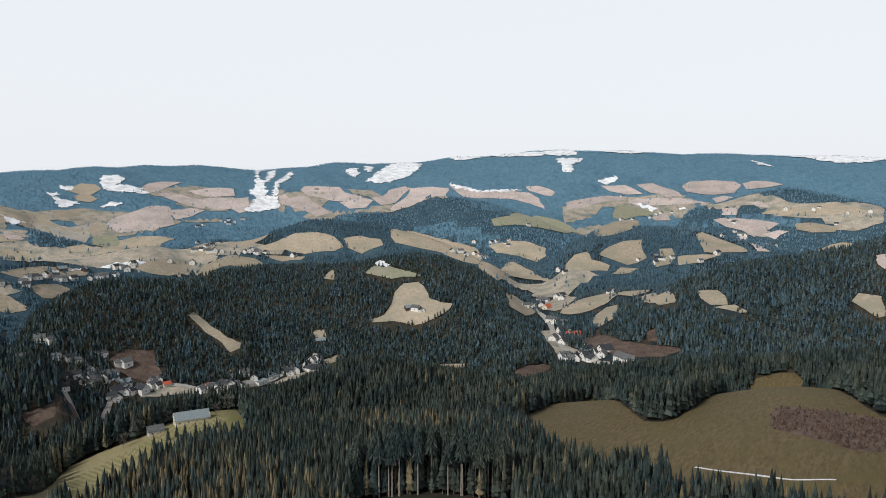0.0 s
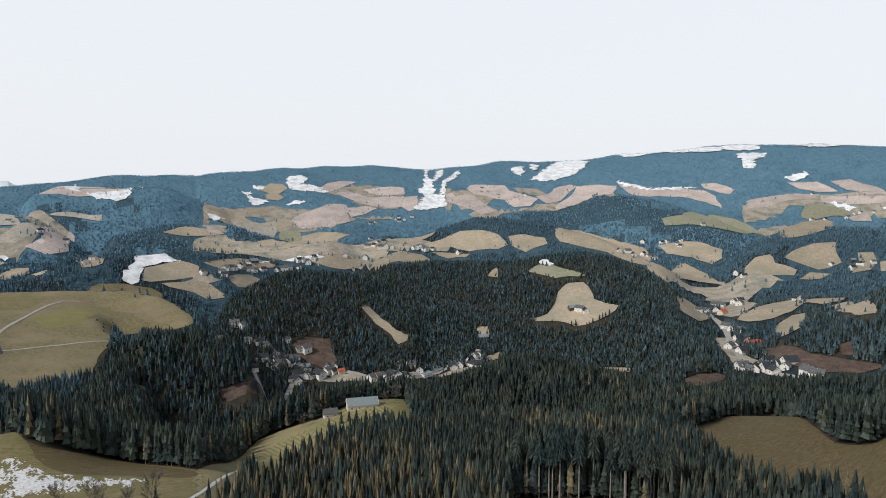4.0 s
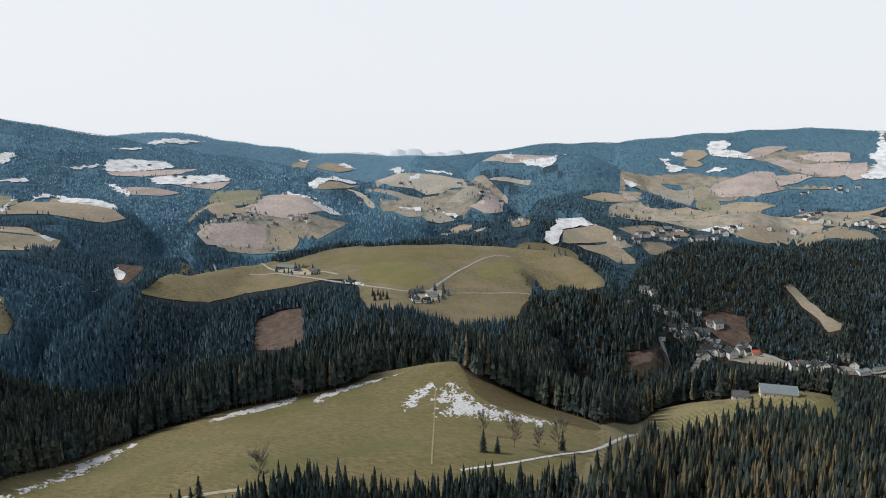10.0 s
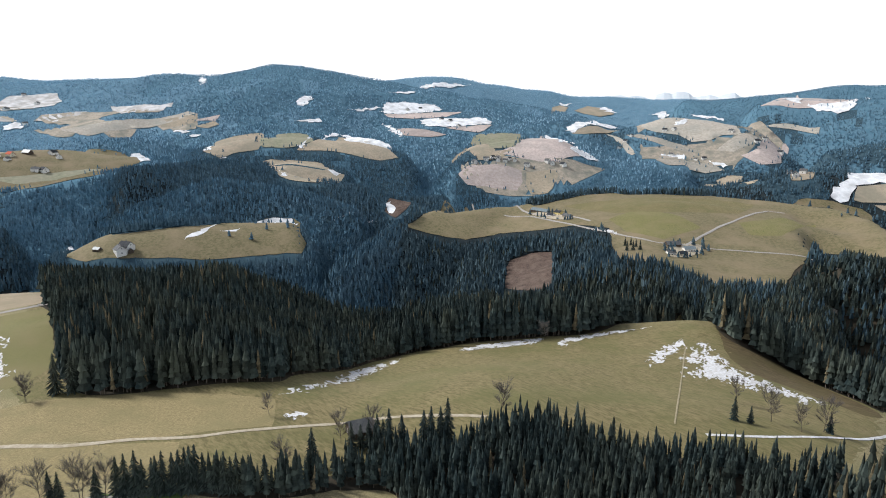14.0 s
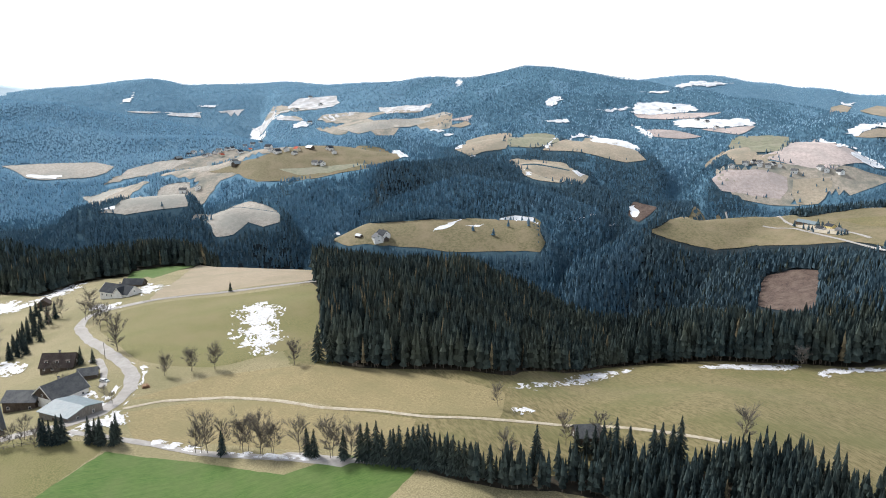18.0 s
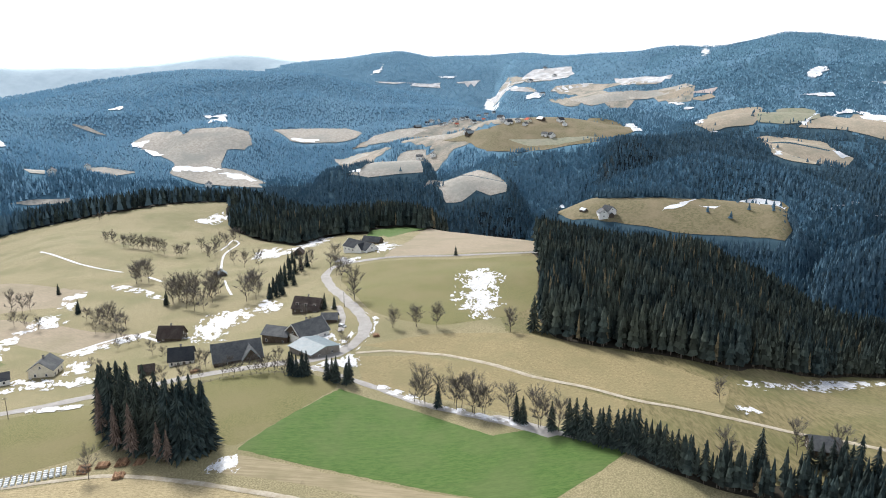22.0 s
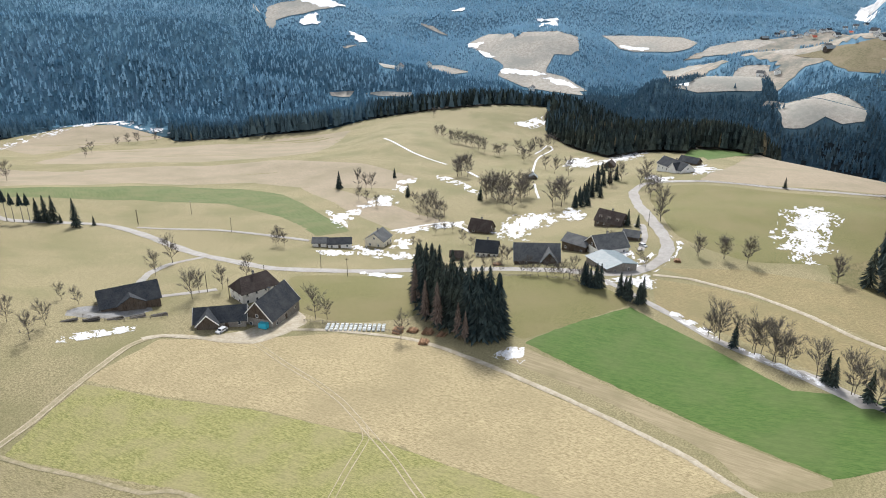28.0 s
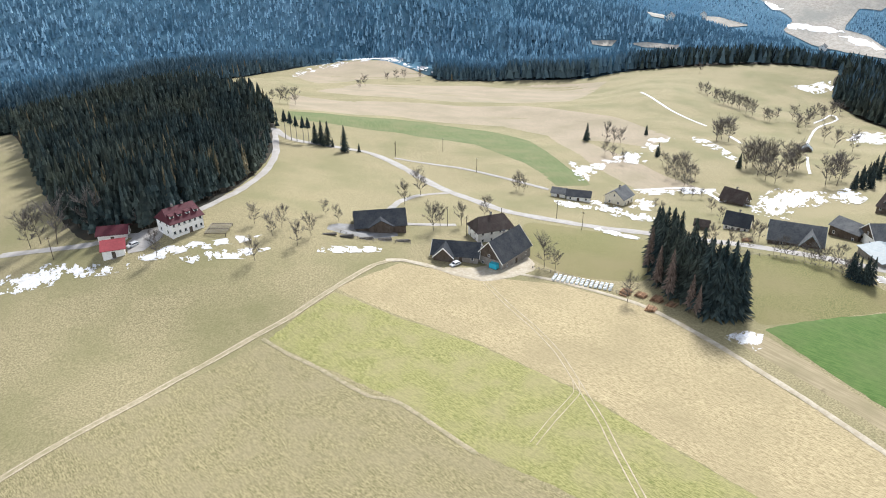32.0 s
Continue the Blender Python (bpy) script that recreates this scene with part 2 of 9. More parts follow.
section(34, -3, -8, -14, -13, -31, -66, -130, -175, -187, -197, -194, -148, -150, -108, -48, 65, 228)
section(40, -2, -6, -10, -8, -26, -55, -97, -108, -102, -81, -78, -150, -114, -87, -8, 65, 191)
section(46, -1, -4, -8, -6, -22, -35, -112, -112, -95, -78, -77, -145, -125, -96, -6, 82, 185)
section(52, 0, -3, -5, -5, -21, -41, -110, -89, -88, -76, -76, -140, -136, -104, -5, 99, 179)
section(64, 0, 0, 0, 0, -21, -47, -105, -150, -150, -118, -100, -170, -161, -143, -77, 30, 217)
section(76, 0, 0, 0, -4, -28, -55, -100, -160, -200, -186, -170, -166, -137, -84, 5, 141, 312)
section(82, 1, 2, 2, -2, -16, -35, -80, -140, -190, -178, -150, -146, -122, -76, 2, 150, 378)
section(88, 2, 3, 5, 0, -5, -15, -60, -120, -180, -171, -131, -127, -107, -68, -1, 118, 339)
section(100, 5, 3, 2, 0, -6, -12, -40, -110, -150, -128, -125, -104, -71, -46, 12, 102, 255)
section(112, 3, 2, 0, -4, -6, -13, -32, -53, -150, -107, -113, -112, -90, -59, -17, 66, 247)
section(124, 3, 2, 0, -1, -15, -29, -45, -59, -59, -160, -190, -163, -160, -122, -120, 145, 231)
section(137, 3, 1, 0, -7, -19, -30, -39, -51, -62, -150, -116, -125, -123, -130, -146, 60, 178)
section(148, 3, 1, 0, -5, -18, -31, -45, -67, -75, -150, -170, -121, -145, -160, 64, 0, 188)
section(161, 3, 1, 0, 0, -10, -21, -36, -62, -63, -140, -150, -98, -28, -140, 70, 0, 167)
section(177, 3, 1, 0, 11, 2, 2, -25, -50, -66, -140, -150, -92, -28, -130, 75, 0, 151)
section(189, 3, 1, 1, 3, 0, -8, -40, -80, -75, -150, -150, -92, -28, -130, 75, 0, 151)
section(206, 3, 0, -2, -5, -8, -15, -40, -80, -120, -140, -140, -120, -90, -60, -20, 60, 190)
section(250, 3, 0, -2, -5, -8, -15, -40, -80, -120, -140, -140, -120, -90, -60, -20, 60, 190)
section(300, 3, 0, -2, -5, -8, -15, -40, -80, -120, -140, -140, -120, -90, -60, -20, 60, 190)

AZ = np.array(sorted(PROFILES), float)
TABLE = np.array([PROFILES[int(a)] for a in AZ], float)
AZ3 = np.concatenate([AZ - 360, AZ, AZ + 360])
TABLE3 = np.concatenate([TABLE, TABLE, TABLE])
LOG_RINGS = np.log(RINGS)


def slopes(xs, ys):
    """Gentle tangents for a smooth curve through the columns of ys, without overshoot."""
    d = np.diff(ys, axis=0) / np.diff(xs)[:, None]
    m = np.zeros_like(ys)
    a, b = d[:-1], d[1:]
    with np.errstate(divide="ignore", invalid="ignore"):
        m[1:-1] = np.where(a * b > 0, 2 * a * b / (a + b), 0.25 * (a + b))
    m[0], m[-1] = d[0], d[-1]
    return np.nan_to_num(m)


AZ_SLOPES = slopes(AZ3, TABLE3)


def hermite(h, s, y0, y1, m0, m1):
    return y0 * (1 + 2 * s) * (1 - s) ** 2 + m0 * h * s * (1 - s) ** 2 + y1 * s * s * (3 - 2 * s) + m1 * h * s * s * (s - 1)


def ripple(x, y, r):
    """Low swells and dells, wider and higher with distance."""
    rng = np.random.RandomState(7)
    total = np.zeros_like(x)
    for k in range(14):
        wave = 70 * 1.32 ** k
        a, ph = rng.uniform(0, 2 * math.pi, 2)
        amp = 0.0035 * wave * np.clip((r - 130) / (wave * 1.6), 0.0, 1) * np.clip(1.6 - wave / (r + 1), 0, 1)
        amp = amp * (1 + 0.6 * np.clip((r - 2200) / 1500, 0, 1))
        total += amp * np.sin((x * math.cos(a) + y * math.sin(a)) * 2 * math.pi / wave + ph + 1.3 * np.sin((x * math.sin(a) - y * math.cos(a)) * 2 * math.pi / (wave * 1.7)))
    return total


def hilltop(x, y):
    """Height of the home hill and its nearest neighbours at plan places x, y (arrays)."""
    x, y = np.asarray(x, float), np.asarray(y, float)
    shape = x.shape
    x, y = x.ravel(), y.ravel()
    r = np.maximum(np.hypot(x, y), 1.0)
    az = np.degrees(np.arctan2(-x, y))
    i = np.clip(np.searchsorted(AZ3, az) - 1, 0, len(AZ3) - 2)
    h = AZ3[i + 1] - AZ3[i]
    s = (az - AZ3[i]) / h
    lr = np.clip(np.log(r), LOG_RINGS[0], LOG_RINGS[-1])
    j = np.clip(np.searchsorted(LOG_RINGS, lr) - 1, 0, len(RINGS) - 2)
    u = (lr - LOG_RINGS[j]) / (LOG_RINGS[j + 1] - LOG_RINGS[j])

    def ring(k):
        k = np.clip(k, 0, len(RINGS) - 1)
        return hermite(h, s, TABLE3[i, k], TABLE3[i + 1, k], AZ_SLOPES[i, k], AZ_SLOPES[i + 1, k])

    p0, p1, p2, p3 = ring(j - 1), ring(j), ring(j + 1), ring(j + 2)
    w = LOG_RINGS[np.clip(j + 1, 0, 16)] - LOG_RINGS[j]
    w0 = np.maximum(LOG_RINGS[j] - LOG_RINGS[np.clip(j - 1, 0, 16)], 0.2)
    w2 = np.maximum(LOG_RINGS[np.clip(j + 2, 0, 16)] - LOG_RINGS[np.clip(j + 1, 0, 16)], 0.2)
    m1, m2 = (p2 - p0) / (w0 + w), (p3 - p1) / (w + w2)
    z = hermite(w, u, p1, p2, 0.85 * m1, 0.85 * m2) + ripple(x, y, r)
    return z.reshape(shape)


RIDGES = []


def ridge(haze_tint, front, back, *crest):
    """A hill: its crest as (bearing, distance, height), how far its foot lies before and behind, and how much haze
    tints its wood.
    """
    c = np.array(crest, float)
    dense = np.arange(c[0, 0] - 3.0, c[-1, 0] + 3.01, 0.2)
    rows = []
    for k in (1, 2):
        line = np.interp(dense, c[:, 0], c[:, k])
        rows.append(np.convolve(np.pad(line, 4, mode="edge"), np.array([1, 2, 3, 4, 5, 4, 3, 2, 1]) / 25.0, mode="valid"))
    fade = np.clip(np.minimum(dense - dense[0], dense[-1] - dense) / 3.0, 0, 1)
    RIDGES.append((haze_tint, front, back, dense, rows[0], rows[1], fade * fade * (3 - 2 * fade)))


# the hills beyond, from the far mountains to the near knolls
ridge(3.0, 2000, 900, (-32.8, 4500, 320), (-26.8, 4550, 356), (-22.1, 4600, 389), (-14.5, 4600, 402), (-9.6, 4600, 411), (-4.5, 4600, 381), (2.1, 4600, 348), (7.7, 4600, 331), (11.3, 4550, 304), (16.2, 4550, 286), (23.7, 4500, 275), (29.0, 4450, 253), (32.8, 4450, 226))
ridge(3.0, 1700, 900, (26.3, 4450, 238), (30.0, 4450, 231), (35.6, 4400, 214), (41.0, 4400, 205), (47.5, 4350, 151), (49.5, 4300, 140))
ridge(4.0, 1200, 200, (47.5, 4700, 156), (52.6, 4700, 164), (57.7, 4700, 183), (61.9, 4700, 217), (65.6, 4700, 266), (69.3, 4700, 297), (74.1, 4700, 261))
ridge(3.1, 2200, 700, (49.7, 3100, -53), (54.0, 3300, 10), (58.2, 3500, 67), (62.0, 3700, 111), (68.4, 3900, 173), (73.7, 4000, 242), (79.5, 4050, 299), (82.3, 4100, 322), (85.0, 4100, 294), (87.5, 4080, 258), (87.9, 4050, 258), (90.2, 4110, 250), (93.0, 4150, 239), (95.8, 4200, 227), (98.5, 4250, 215), (102.2, 4300, 202))
ridge(3.4, 1500, 250, (88.5, 4500, 277), (90.7, 4550, 266), (94.4, 4600, 250), (98.0, 4600, 243), (101.3, 4600, 263), (105.2, 4600, 245), (108.7, 4600, 232), (111.4, 4600, 268), (113.3, 4600, 251), (118.7, 4650, 199), (120.5, 4650, 174), (122.8, 4650, 123), (125.1, 4650, 59))
ridge(5.0, 900, 100, (116.0, 4780, 183), (118.7, 4780, 198), (122.8, 4780, 237), (128.6, 4780, 207), (132.9, 4800, 173), (137.9, 4800, 168), (141.7, 4800, 166), (145.4, 4800, 151), (148.8, 4800, 156), (154.9, 4800, 162), (160.1, 4800, 179))
ridge(3.5, 1300, 700, (98.8, 2950, -69), (102.3, 3050, -43), (106.8, 3150, 18), (113.7, 3250, 70), (120.6, 3350, 131), (126.9, 3400, 144), (130.8, 3400, 126), (134.7, 3400, 95), (138.0, 3400, 66), (142.0, 3400, 18))
ridge(3.3, 800, 500, (135.4, 2700, -117), (138.2, 2750, -66), (140.5, 2800, 1), (142.7, 2850, 41), (145.5, 2900, 67), (149.0, 2900, 61), (152.7, 2900, 74), (156.4, 2900, 79))
ridge(2.8, 700, 500, (140.9, 1950, -99), (142.7, 2000, -68), (145.2, 2050, -42), (149.3, 2100, -22), (153.9, 2100, 6), (158.0, 2100, 30))
ridge(2.7, 500, 400, (123.1, 1600, -160), (127.3, 1600, -148), (132.2, 1650, -129), (136.4, 1700, -97), (142.4, 1700, -63), (146.1, 1650, -48), (149.6, 1600, -50), (154.2, 1600, -24), (158.3, 1600, -2))
ridge(2.55, 350, 300, (142.4, 1150, -123), (143.5, 1180, -88), (146.4, 1200, -62), (149.8, 1200, -51), (154.4, 1200, -23), (159.7, 1200, 7))
ridge(3.1, 600, 500, (118.8, 2550, -154), (121.6, 2600, -93), (125.2, 2600, -60), (128.8, 2650, -55), (132.0, 2650, -80), (135.0, 2650, -116))
ridge(3.1, 500, 400, (114.6, 2650, -116), (116.9, 2700, -97), (121.1, 2700, -98))
ridge(2.9, 700, 600, (92.0, 2150, -37), (95.8, 2150, -9), (100.5, 2150, -9), (104.1, 2150, -19), (106.9, 2200, -67), (111.3, 2250, -93), (114.4, 2300, -138))
ridge(2.9, 600, 500, (86.0, 2300, -73), (88.3, 2350, -43), (90.2, 2400, -6), (93.5, 2400, -12), (95.8, 2400, -24))
ridge(3.0, 450, 400, (122.1, 2450, -111), (123.5, 2500, -70), (126.6, 2500, -71), (128.5, 2500, -67))
ridge(2.5, 500, 450, (79.5, 1800, -99), (83.6, 1850, -70), (86.9, 1850, -52), (93.0, 1850, -38), (97.7, 1800, -68), (102.4, 1800, -98), (105.2, 1750, -131), (108.0, 1750, -160))
ridge(2.3, 420, 350, (76.3, 1500, -120), (79.5, 1550, -97), (83.6, 1600, -76), (86.9, 1600, -57), (89.7, 1600, -76), (93.0, 1550, -103), (94.9, 1500, -134))
ridge(2.0, 350, 300, (109.7, 1800, -107), (113.6, 1800, -106), (117.3, 1800, -124))
ridge(1.6, 300, 250, (102.5, 1480, -110), (106.1, 1480, -90), (109.8, 1450, -127))
ridge(2.0, 420, 300, (79.9, 1200, -133), (80.7, 1250, -94), (83.5, 1260, -95), (89.1, 1260, -97), (95.4, 1250, -102), (98.8, 1230, -135))
ridge(1.8, 350, 300, (69.2, 1350, -90), (72.0, 1250, -97), (74.4, 1150, -117), (77.4, 1050, -141))
ridge(2.2, 600, 500, (72.1, 2400, -51), (75.6, 2450, -15), (79.8, 2450, 6), (84.9, 2450, 5), (87.5, 2400, -17), (88.9, 2350, -40))
ridge(1.5, 350, 300, (77.0, 2000, -71), (81.5, 2000, -54), (84.3, 2000, -68))
ridge(1.6, 450, 350, (68.6, 1600, -103), (72.2, 1650, -106), (76.6, 1750, -86), (82.7, 1850, -53), (87.6, 1850, -34), (91.0, 1800, -38), (93.6, 1750, -36))
ridge(2.2, 650, 500, (55.8, 2450, -80), (59.1, 2500, -10), (62.0, 2500, -1), (66.6, 2450, -18), (68.1, 2350, -94))
ridge(2.2, 700, 500, (45.1, 2700, -124), (49.7, 2800, -62), (54.0, 2900, -2), (59.1, 3000, 42))
ridge(2.4, 700, 500, (41.6, 2750, -88), (42.9, 2800, -42), (44.6, 2850, 12), (47.5, 2900, 68), (51.1, 2950, 84), (53.5, 2900, 48), (54.6, 2900, 28))
ridge(2.7, 700, 500, (31.9, 3500, 42), (35.6, 3550, 125), (40.2, 3600, 147), (43.2, 3600, 141), (44.5, 3600, 113))
ridge(2.3, 500, 450, (24.9, 2700, -61), (28.2, 2750, -57), (31.5, 2800, -23), (34.7, 2800, 0), (37.5, 2750, -19), (39.3, 2700, -29))
ridge(1.6, 500, 450, (-3.7, 2100, -93), (-1.5, 2200, -59), (0.8, 2250, -29), (4.0, 2300, 3), (7.3, 2350, 26), (10.7, 2350, 33), (14.2, 2350, 2), (16.9, 2300, -41), (20.6, 2250, -55), (23.4, 2200, -27), (27.2, 2150, -41), (31.0, 2050, -61), (34.8, 2000, -49), (39.4, 1950, -53), (43.4, 1900, -72), (47.7, 1850, -97))
ridge(2.3, 700, 500, (-10.6, 2900, -32), (-7.3, 3000, 35), (-3.6, 3050, 91), (1.1, 3050, 101), (4.9, 3000, 52), (8.6, 2950, 24))
ridge(1.7, 600, 500, (-26.7, 2400, -66), (-24.3, 2450, -47), (-20.7, 2500, 0), (-17.7, 2500, 21), (-14.6, 2450, 2), (-12.9, 2400, -19), (-11.1, 2350, -56))
ridge(2.3, 700, 500, (-34.0, 3100, 65), (-30.5, 3150, 108), (-26.9, 3200, 144), (-23.8, 3200, 133), (-21.8, 3150, 101), (-20.2, 3100, 68))
ridge(0.5, 650, 500, (-37.1, 1850, 56), (-33.0, 1800, 26), (-30.7, 1750, 0), (-27.1, 1700, -27), (-23.2, 1650, -41), (-19.1, 1550, -83), (-15.2, 1450, -128), (-13.5, 1350, -153), (-12.1, 1250, -172))
ridge(0.9, 400, 400, (-20.4, 1700, -99), (-17.0, 1750, -117), (-13.9, 1750, -132), (-10.7, 1700, -151), (-8.4, 1600, -171))
ridge(0.3, 500, 400, (16.9, 1500, -158), (19.5, 1600, -120), (21.5, 1600, -86), (24.7, 1580, -69), (26.7, 1550, -72), (29.7, 1480, -94), (31.2, 1420, -119))
ridge(0.4, 650, 450, (-9.6, 1300, -207), (-7.9, 1450, -170), (-5.5, 1650, -128), (-2.7, 1800, -86), (1.1, 1850, -48), (4.9, 1850, -45), (8.7, 1800, -75), (12.4, 1800, -79), (15.5, 1800, -74), (19.4, 1750, -85), (21.1, 1700, -105))
ridge(0.0, 330, 260, (-5.6, 760, -130), (-4.1, 800, -123), (-0.8, 820, -115), (2.1, 830, -113), (5.9, 830, -99), (8.8, 820, -106), (12.5, 800, -124), (18.0, 760, -128))
ridge(0.0, 180, 300, (-37.5, 870, -52), (-33.3, 870, -67), (-27.3, 860, -85), (-19.3, 850, -104), (-13.1, 820, -113), (-8.4, 760, -111), (-4.6, 700, -116))
ridge(0.2, 330, 260, (29.9, 960, -117), (31.6, 990, -95), (33.9, 1000, -86), (37.7, 1000, -87), (40.2, 980, -100))
ridge(0.8, 520, 260, (33.9, 1200, -98), (35.8, 1330, -73), (38.5, 1420, -63), (43.5, 1480, -71), (46.9, 1500, -74), (50.6, 1500, -74), (53.8, 1480, -78))
ridge(0.8, 480, 260, (54.4, 1500, -75), (57.2, 1480, -80), (61.1, 1420, -96), (64.9, 1380, -92), (68.6, 1320, -95), (71.9, 1250, -106))
ridge(0.8, 330, 330, (33.0, 950, -150), (36.0, 1000, -112), (40.0, 1050, -100), (46.0, 1050, -92), (52.0, 1050, -86), (60.0, 1100, -118), (66.0, 1100, -140))
ridge(0.8, 330, 330, (33.5, 1200, -120), (36.0, 1250, -95), (40.0, 1280, -80), (46.0, 1280, -78), (56.0, 1280, -78), (62.0, 1280, -103), (68.0, 1250, -120))
ridge(2.6, 650, 400, (150.9, 1550, 8), (157.8, 1500, 33), (166.1, 1500, 46), (175.5, 1500, 52), (183.7, 1500, 51), (188.0, 1500, 46))
ridge(2.8, 800, 400, (149.2, 2300, 58), (161.9, 2300, 66), (177.0, 2300, 76), (187.6, 2300, 73))


def home(a):
    """How far the home hill and the plateau beside it reach, by bearing."""
    return np.interp(a, [-40, -8, -3, 11, 17, 36, 39, 42, 62, 68, 76, 98, 106, 190], [660, 660, 480, 480, 630, 640, 950, 1300, 1300, 900, 620, 620, 940, 960])


def floor_of(a, r):
    """Height of the valley floors between the hills."""
    deep = np.interp(a, [-40, -6, 6, 40, 75, 110, 190], [-172, -172, -235, -245, -225, -215, -200])
    return deep + np.interp(r, [500, 900, 1900, 3000, 4850], [60, 0, 0, 60, 120])


def gullies(x, y):
    """Spurs and gullies on the hillsides, between -1 and 1."""
    u = x + 90 * np.sin(y / 310.0) + 40 * np.sin(y / 127.0 + 1)
    v = y + 90 * np.sin(x / 290.0 + 2) + 40 * np.sin(x / 139.0)
    return (0.5 - np.abs(np.sin(u / 210.0 + 0.4 * np.sin(v / 160.0)))) * 0.9 + (0.5 - np.abs(np.sin(v / 260.0 + u / 420.0))) * 0.7 + 0.35 * np.sin(u / 71.0 + v / 93.0)


def hills(x, y):
    """Height and painted haze tint of the hills beyond the home hill."""
    r = np.hypot(x, y)
    a = np.degrees(np.arctan2(-x, y))
    a = np.where(a < -60, a + 360, a)
    low = floor_of(a, r)
    total = np.ones(r.shape)
    # how much haze goes into the wood colour, growing with distance
    haze_tint = np.interp(r, [400, 900, 1400, 2000, 2900, 4700], [0.0, 0.15, 0.45, 1.2, 2.5, 3.6]) + np.interp(a, [80, 95], [0.0, 0.7]) * np.clip((r - 700) / 700, 0, 1)
    for tone_k, front, back, dense, dist, high, fade in RIDGES:
        m = (a > dense[0]) & (a < dense[-1])
        if not m.any():
            continue
        rc, zc, fd = np.interp(a[m], dense, dist), np.interp(a[m], dense, high), np.interp(a[m], dense, fade)
        d = (r[m] - rc) / np.where(r[m] < rc, front, back)
        bell = np.where(np.abs(d) < 1, 0.5 + 0.5 * np.cos(np.pi * np.abs(np.clip(d, -1, 1)) ** 0.85), 0.0)
        p = np.exp(np.maximum(zc - low[m], 0) * fd * bell / 9.0) - 1
        total[m] += p
        haze_tint[m] += p * tone_k
    h = 9.0 * np.log(total)
    haze_tint = haze_tint / total
    # thicker painted haze on the bearings towards the sun
    haze_tint = haze_tint + 0.85 * np.interp(a, [80, 100], [0, 1]) * np.clip((haze_tint - 2.2) / 0.8, 0, 1)
    extra_haze = 0.8 * np.interp(a, [134, 148], [0, 1]) * np.clip((r - 600) / 300, 0, 1) + 0.25 * np.interp(a, [45, 58, 82, 90], [0, 1, 1, 0]) * np.clip((r - 1500) / 400, 0, 1)
    haze_tint = np.maximum(haze_tint, np.minimum(haze_tint + extra_haze, 3.3))
    z = low + h + gullies(x, y) * np.clip((r - 700) / 1200, 0, 1) * np.clip(h / 90, 0.1, 1) * np.interp(r, [700, 1500, 3000, 4500], [5, 11, 20, 9])
    return z, haze_tint


def land(x, y):
    """Height of the ground at plan places x, y (arrays)."""
    x, y = np.asarray(x, float), np.asarray(y, float)
    a = np.degrees(np.arctan2(-x, y))
    a = np.where(a < -60, a + 360, a)
    reach = home(a)
    w = np.clip((np.hypot(x, y) - reach) / (0.25 * reach), 0, 1)
    w = w * w * (3 - 2 * w)
    return hilltop(x, y) * (1 - w) + (hills(x, y)[0] + ripple(x, y, np.maximum(np.hypot(x, y), 1.0)) * 0.5) * w


def ground_at(x, y):
    return float(land(np.array([x]), np.array([y]))[0])



def mesh_object(name, verts, faces, material, smooth=False):
    me = bpy.data.meshes.new(name)
    me.from_pydata(verts, [], faces)
    me.materials.append(material)
    if smooth:
        me.polygons.foreach_set("use_smooth", [True] * len(me.polygons))
    me.update()
    return new(name, me)


def sheet(name, verts, quads, material, smooth=True):
    """A mesh from numpy arrays of places and of corners (3 or 4 a face)."""
    me = bpy.data.meshes.new(name)
    verts, quads = np.asarray(verts, np.float32), np.asarray(quads, np.int32)
    k = quads.shape[1]
    me.vertices.add(len(verts))
    me.vertices.foreach_set("co", verts.ravel())
    me.loops.add(quads.size)
    me.loops.foreach_set("vertex_index", quads.ravel())
    me.polygons.add(len(quads))
    me.polygons.foreach_set("loop_start", np.arange(0, quads.size, k, dtype=np.int32))
    me.polygons.foreach_set("loop_total", np.full(len(quads), k, np.int32))
    me.polygons.foreach_set("use_smooth", np.full(len(quads), smooth))
    me.materials.append(material)
    me.update(calc_edges=True)
    return new(name, me)


# the ground: one sheet from under the camera to the far mountains
AZ_STEP = 0.4
az_steps = np.radians(np.concatenate([np.arange(-42, 202, AZ_STEP), np.arange(202, 318, 2.0)]))
r_steps = np.concatenate([[0.5, 12, 24], np.exp(np.linspace(math.log(36), math.log(4850), 270))])
gaz, gr = np.meshgrid(az_steps, r_steps, indexing="ij")
gx, gy = -gr * np.sin(gaz), gr * np.cos(gaz)
gz = land(gx, gy)
na, nr = gx.shape
idx = np.arange(na * nr).reshape(na, nr)
nxt = np.roll(idx, -1, axis=0)
quads = np.stack([idx[:, :-1], idx[:, 1:], nxt[:, 1:], nxt[:, :-1]], -1).reshape(-1, 4)[:, ::-1]


def surface(x, y):
    """Height of the ground sheet itself, between its corners."""
    a = np.degrees(np.arctan2(-x, y))
    a = np.where(a < -42, a + 360, a)
    r = np.hypot(x, y)
    fi = np.where(a < 201.5, (a + 42) / AZ_STEP, 0)
    i = np.clip(fi.astype(int), 0, na - 2)
    j = np.clip(np.searchsorted(r_steps, r) - 1, 0, nr - 2)
    u, w = np.clip(fi - i, 0, 1), np.clip((r - r_steps[j]) / (r_steps[j + 1] - r_steps[j]), 0, 1)
    z = (gz[i, j] * (1 - w) + gz[i, j + 1] * w) * (1 - u) + (gz[i + 1, j] * (1 - w) + gz[i + 1, j + 1] * w) * u
    return np.where(a < 201.5, z, land(x, y))


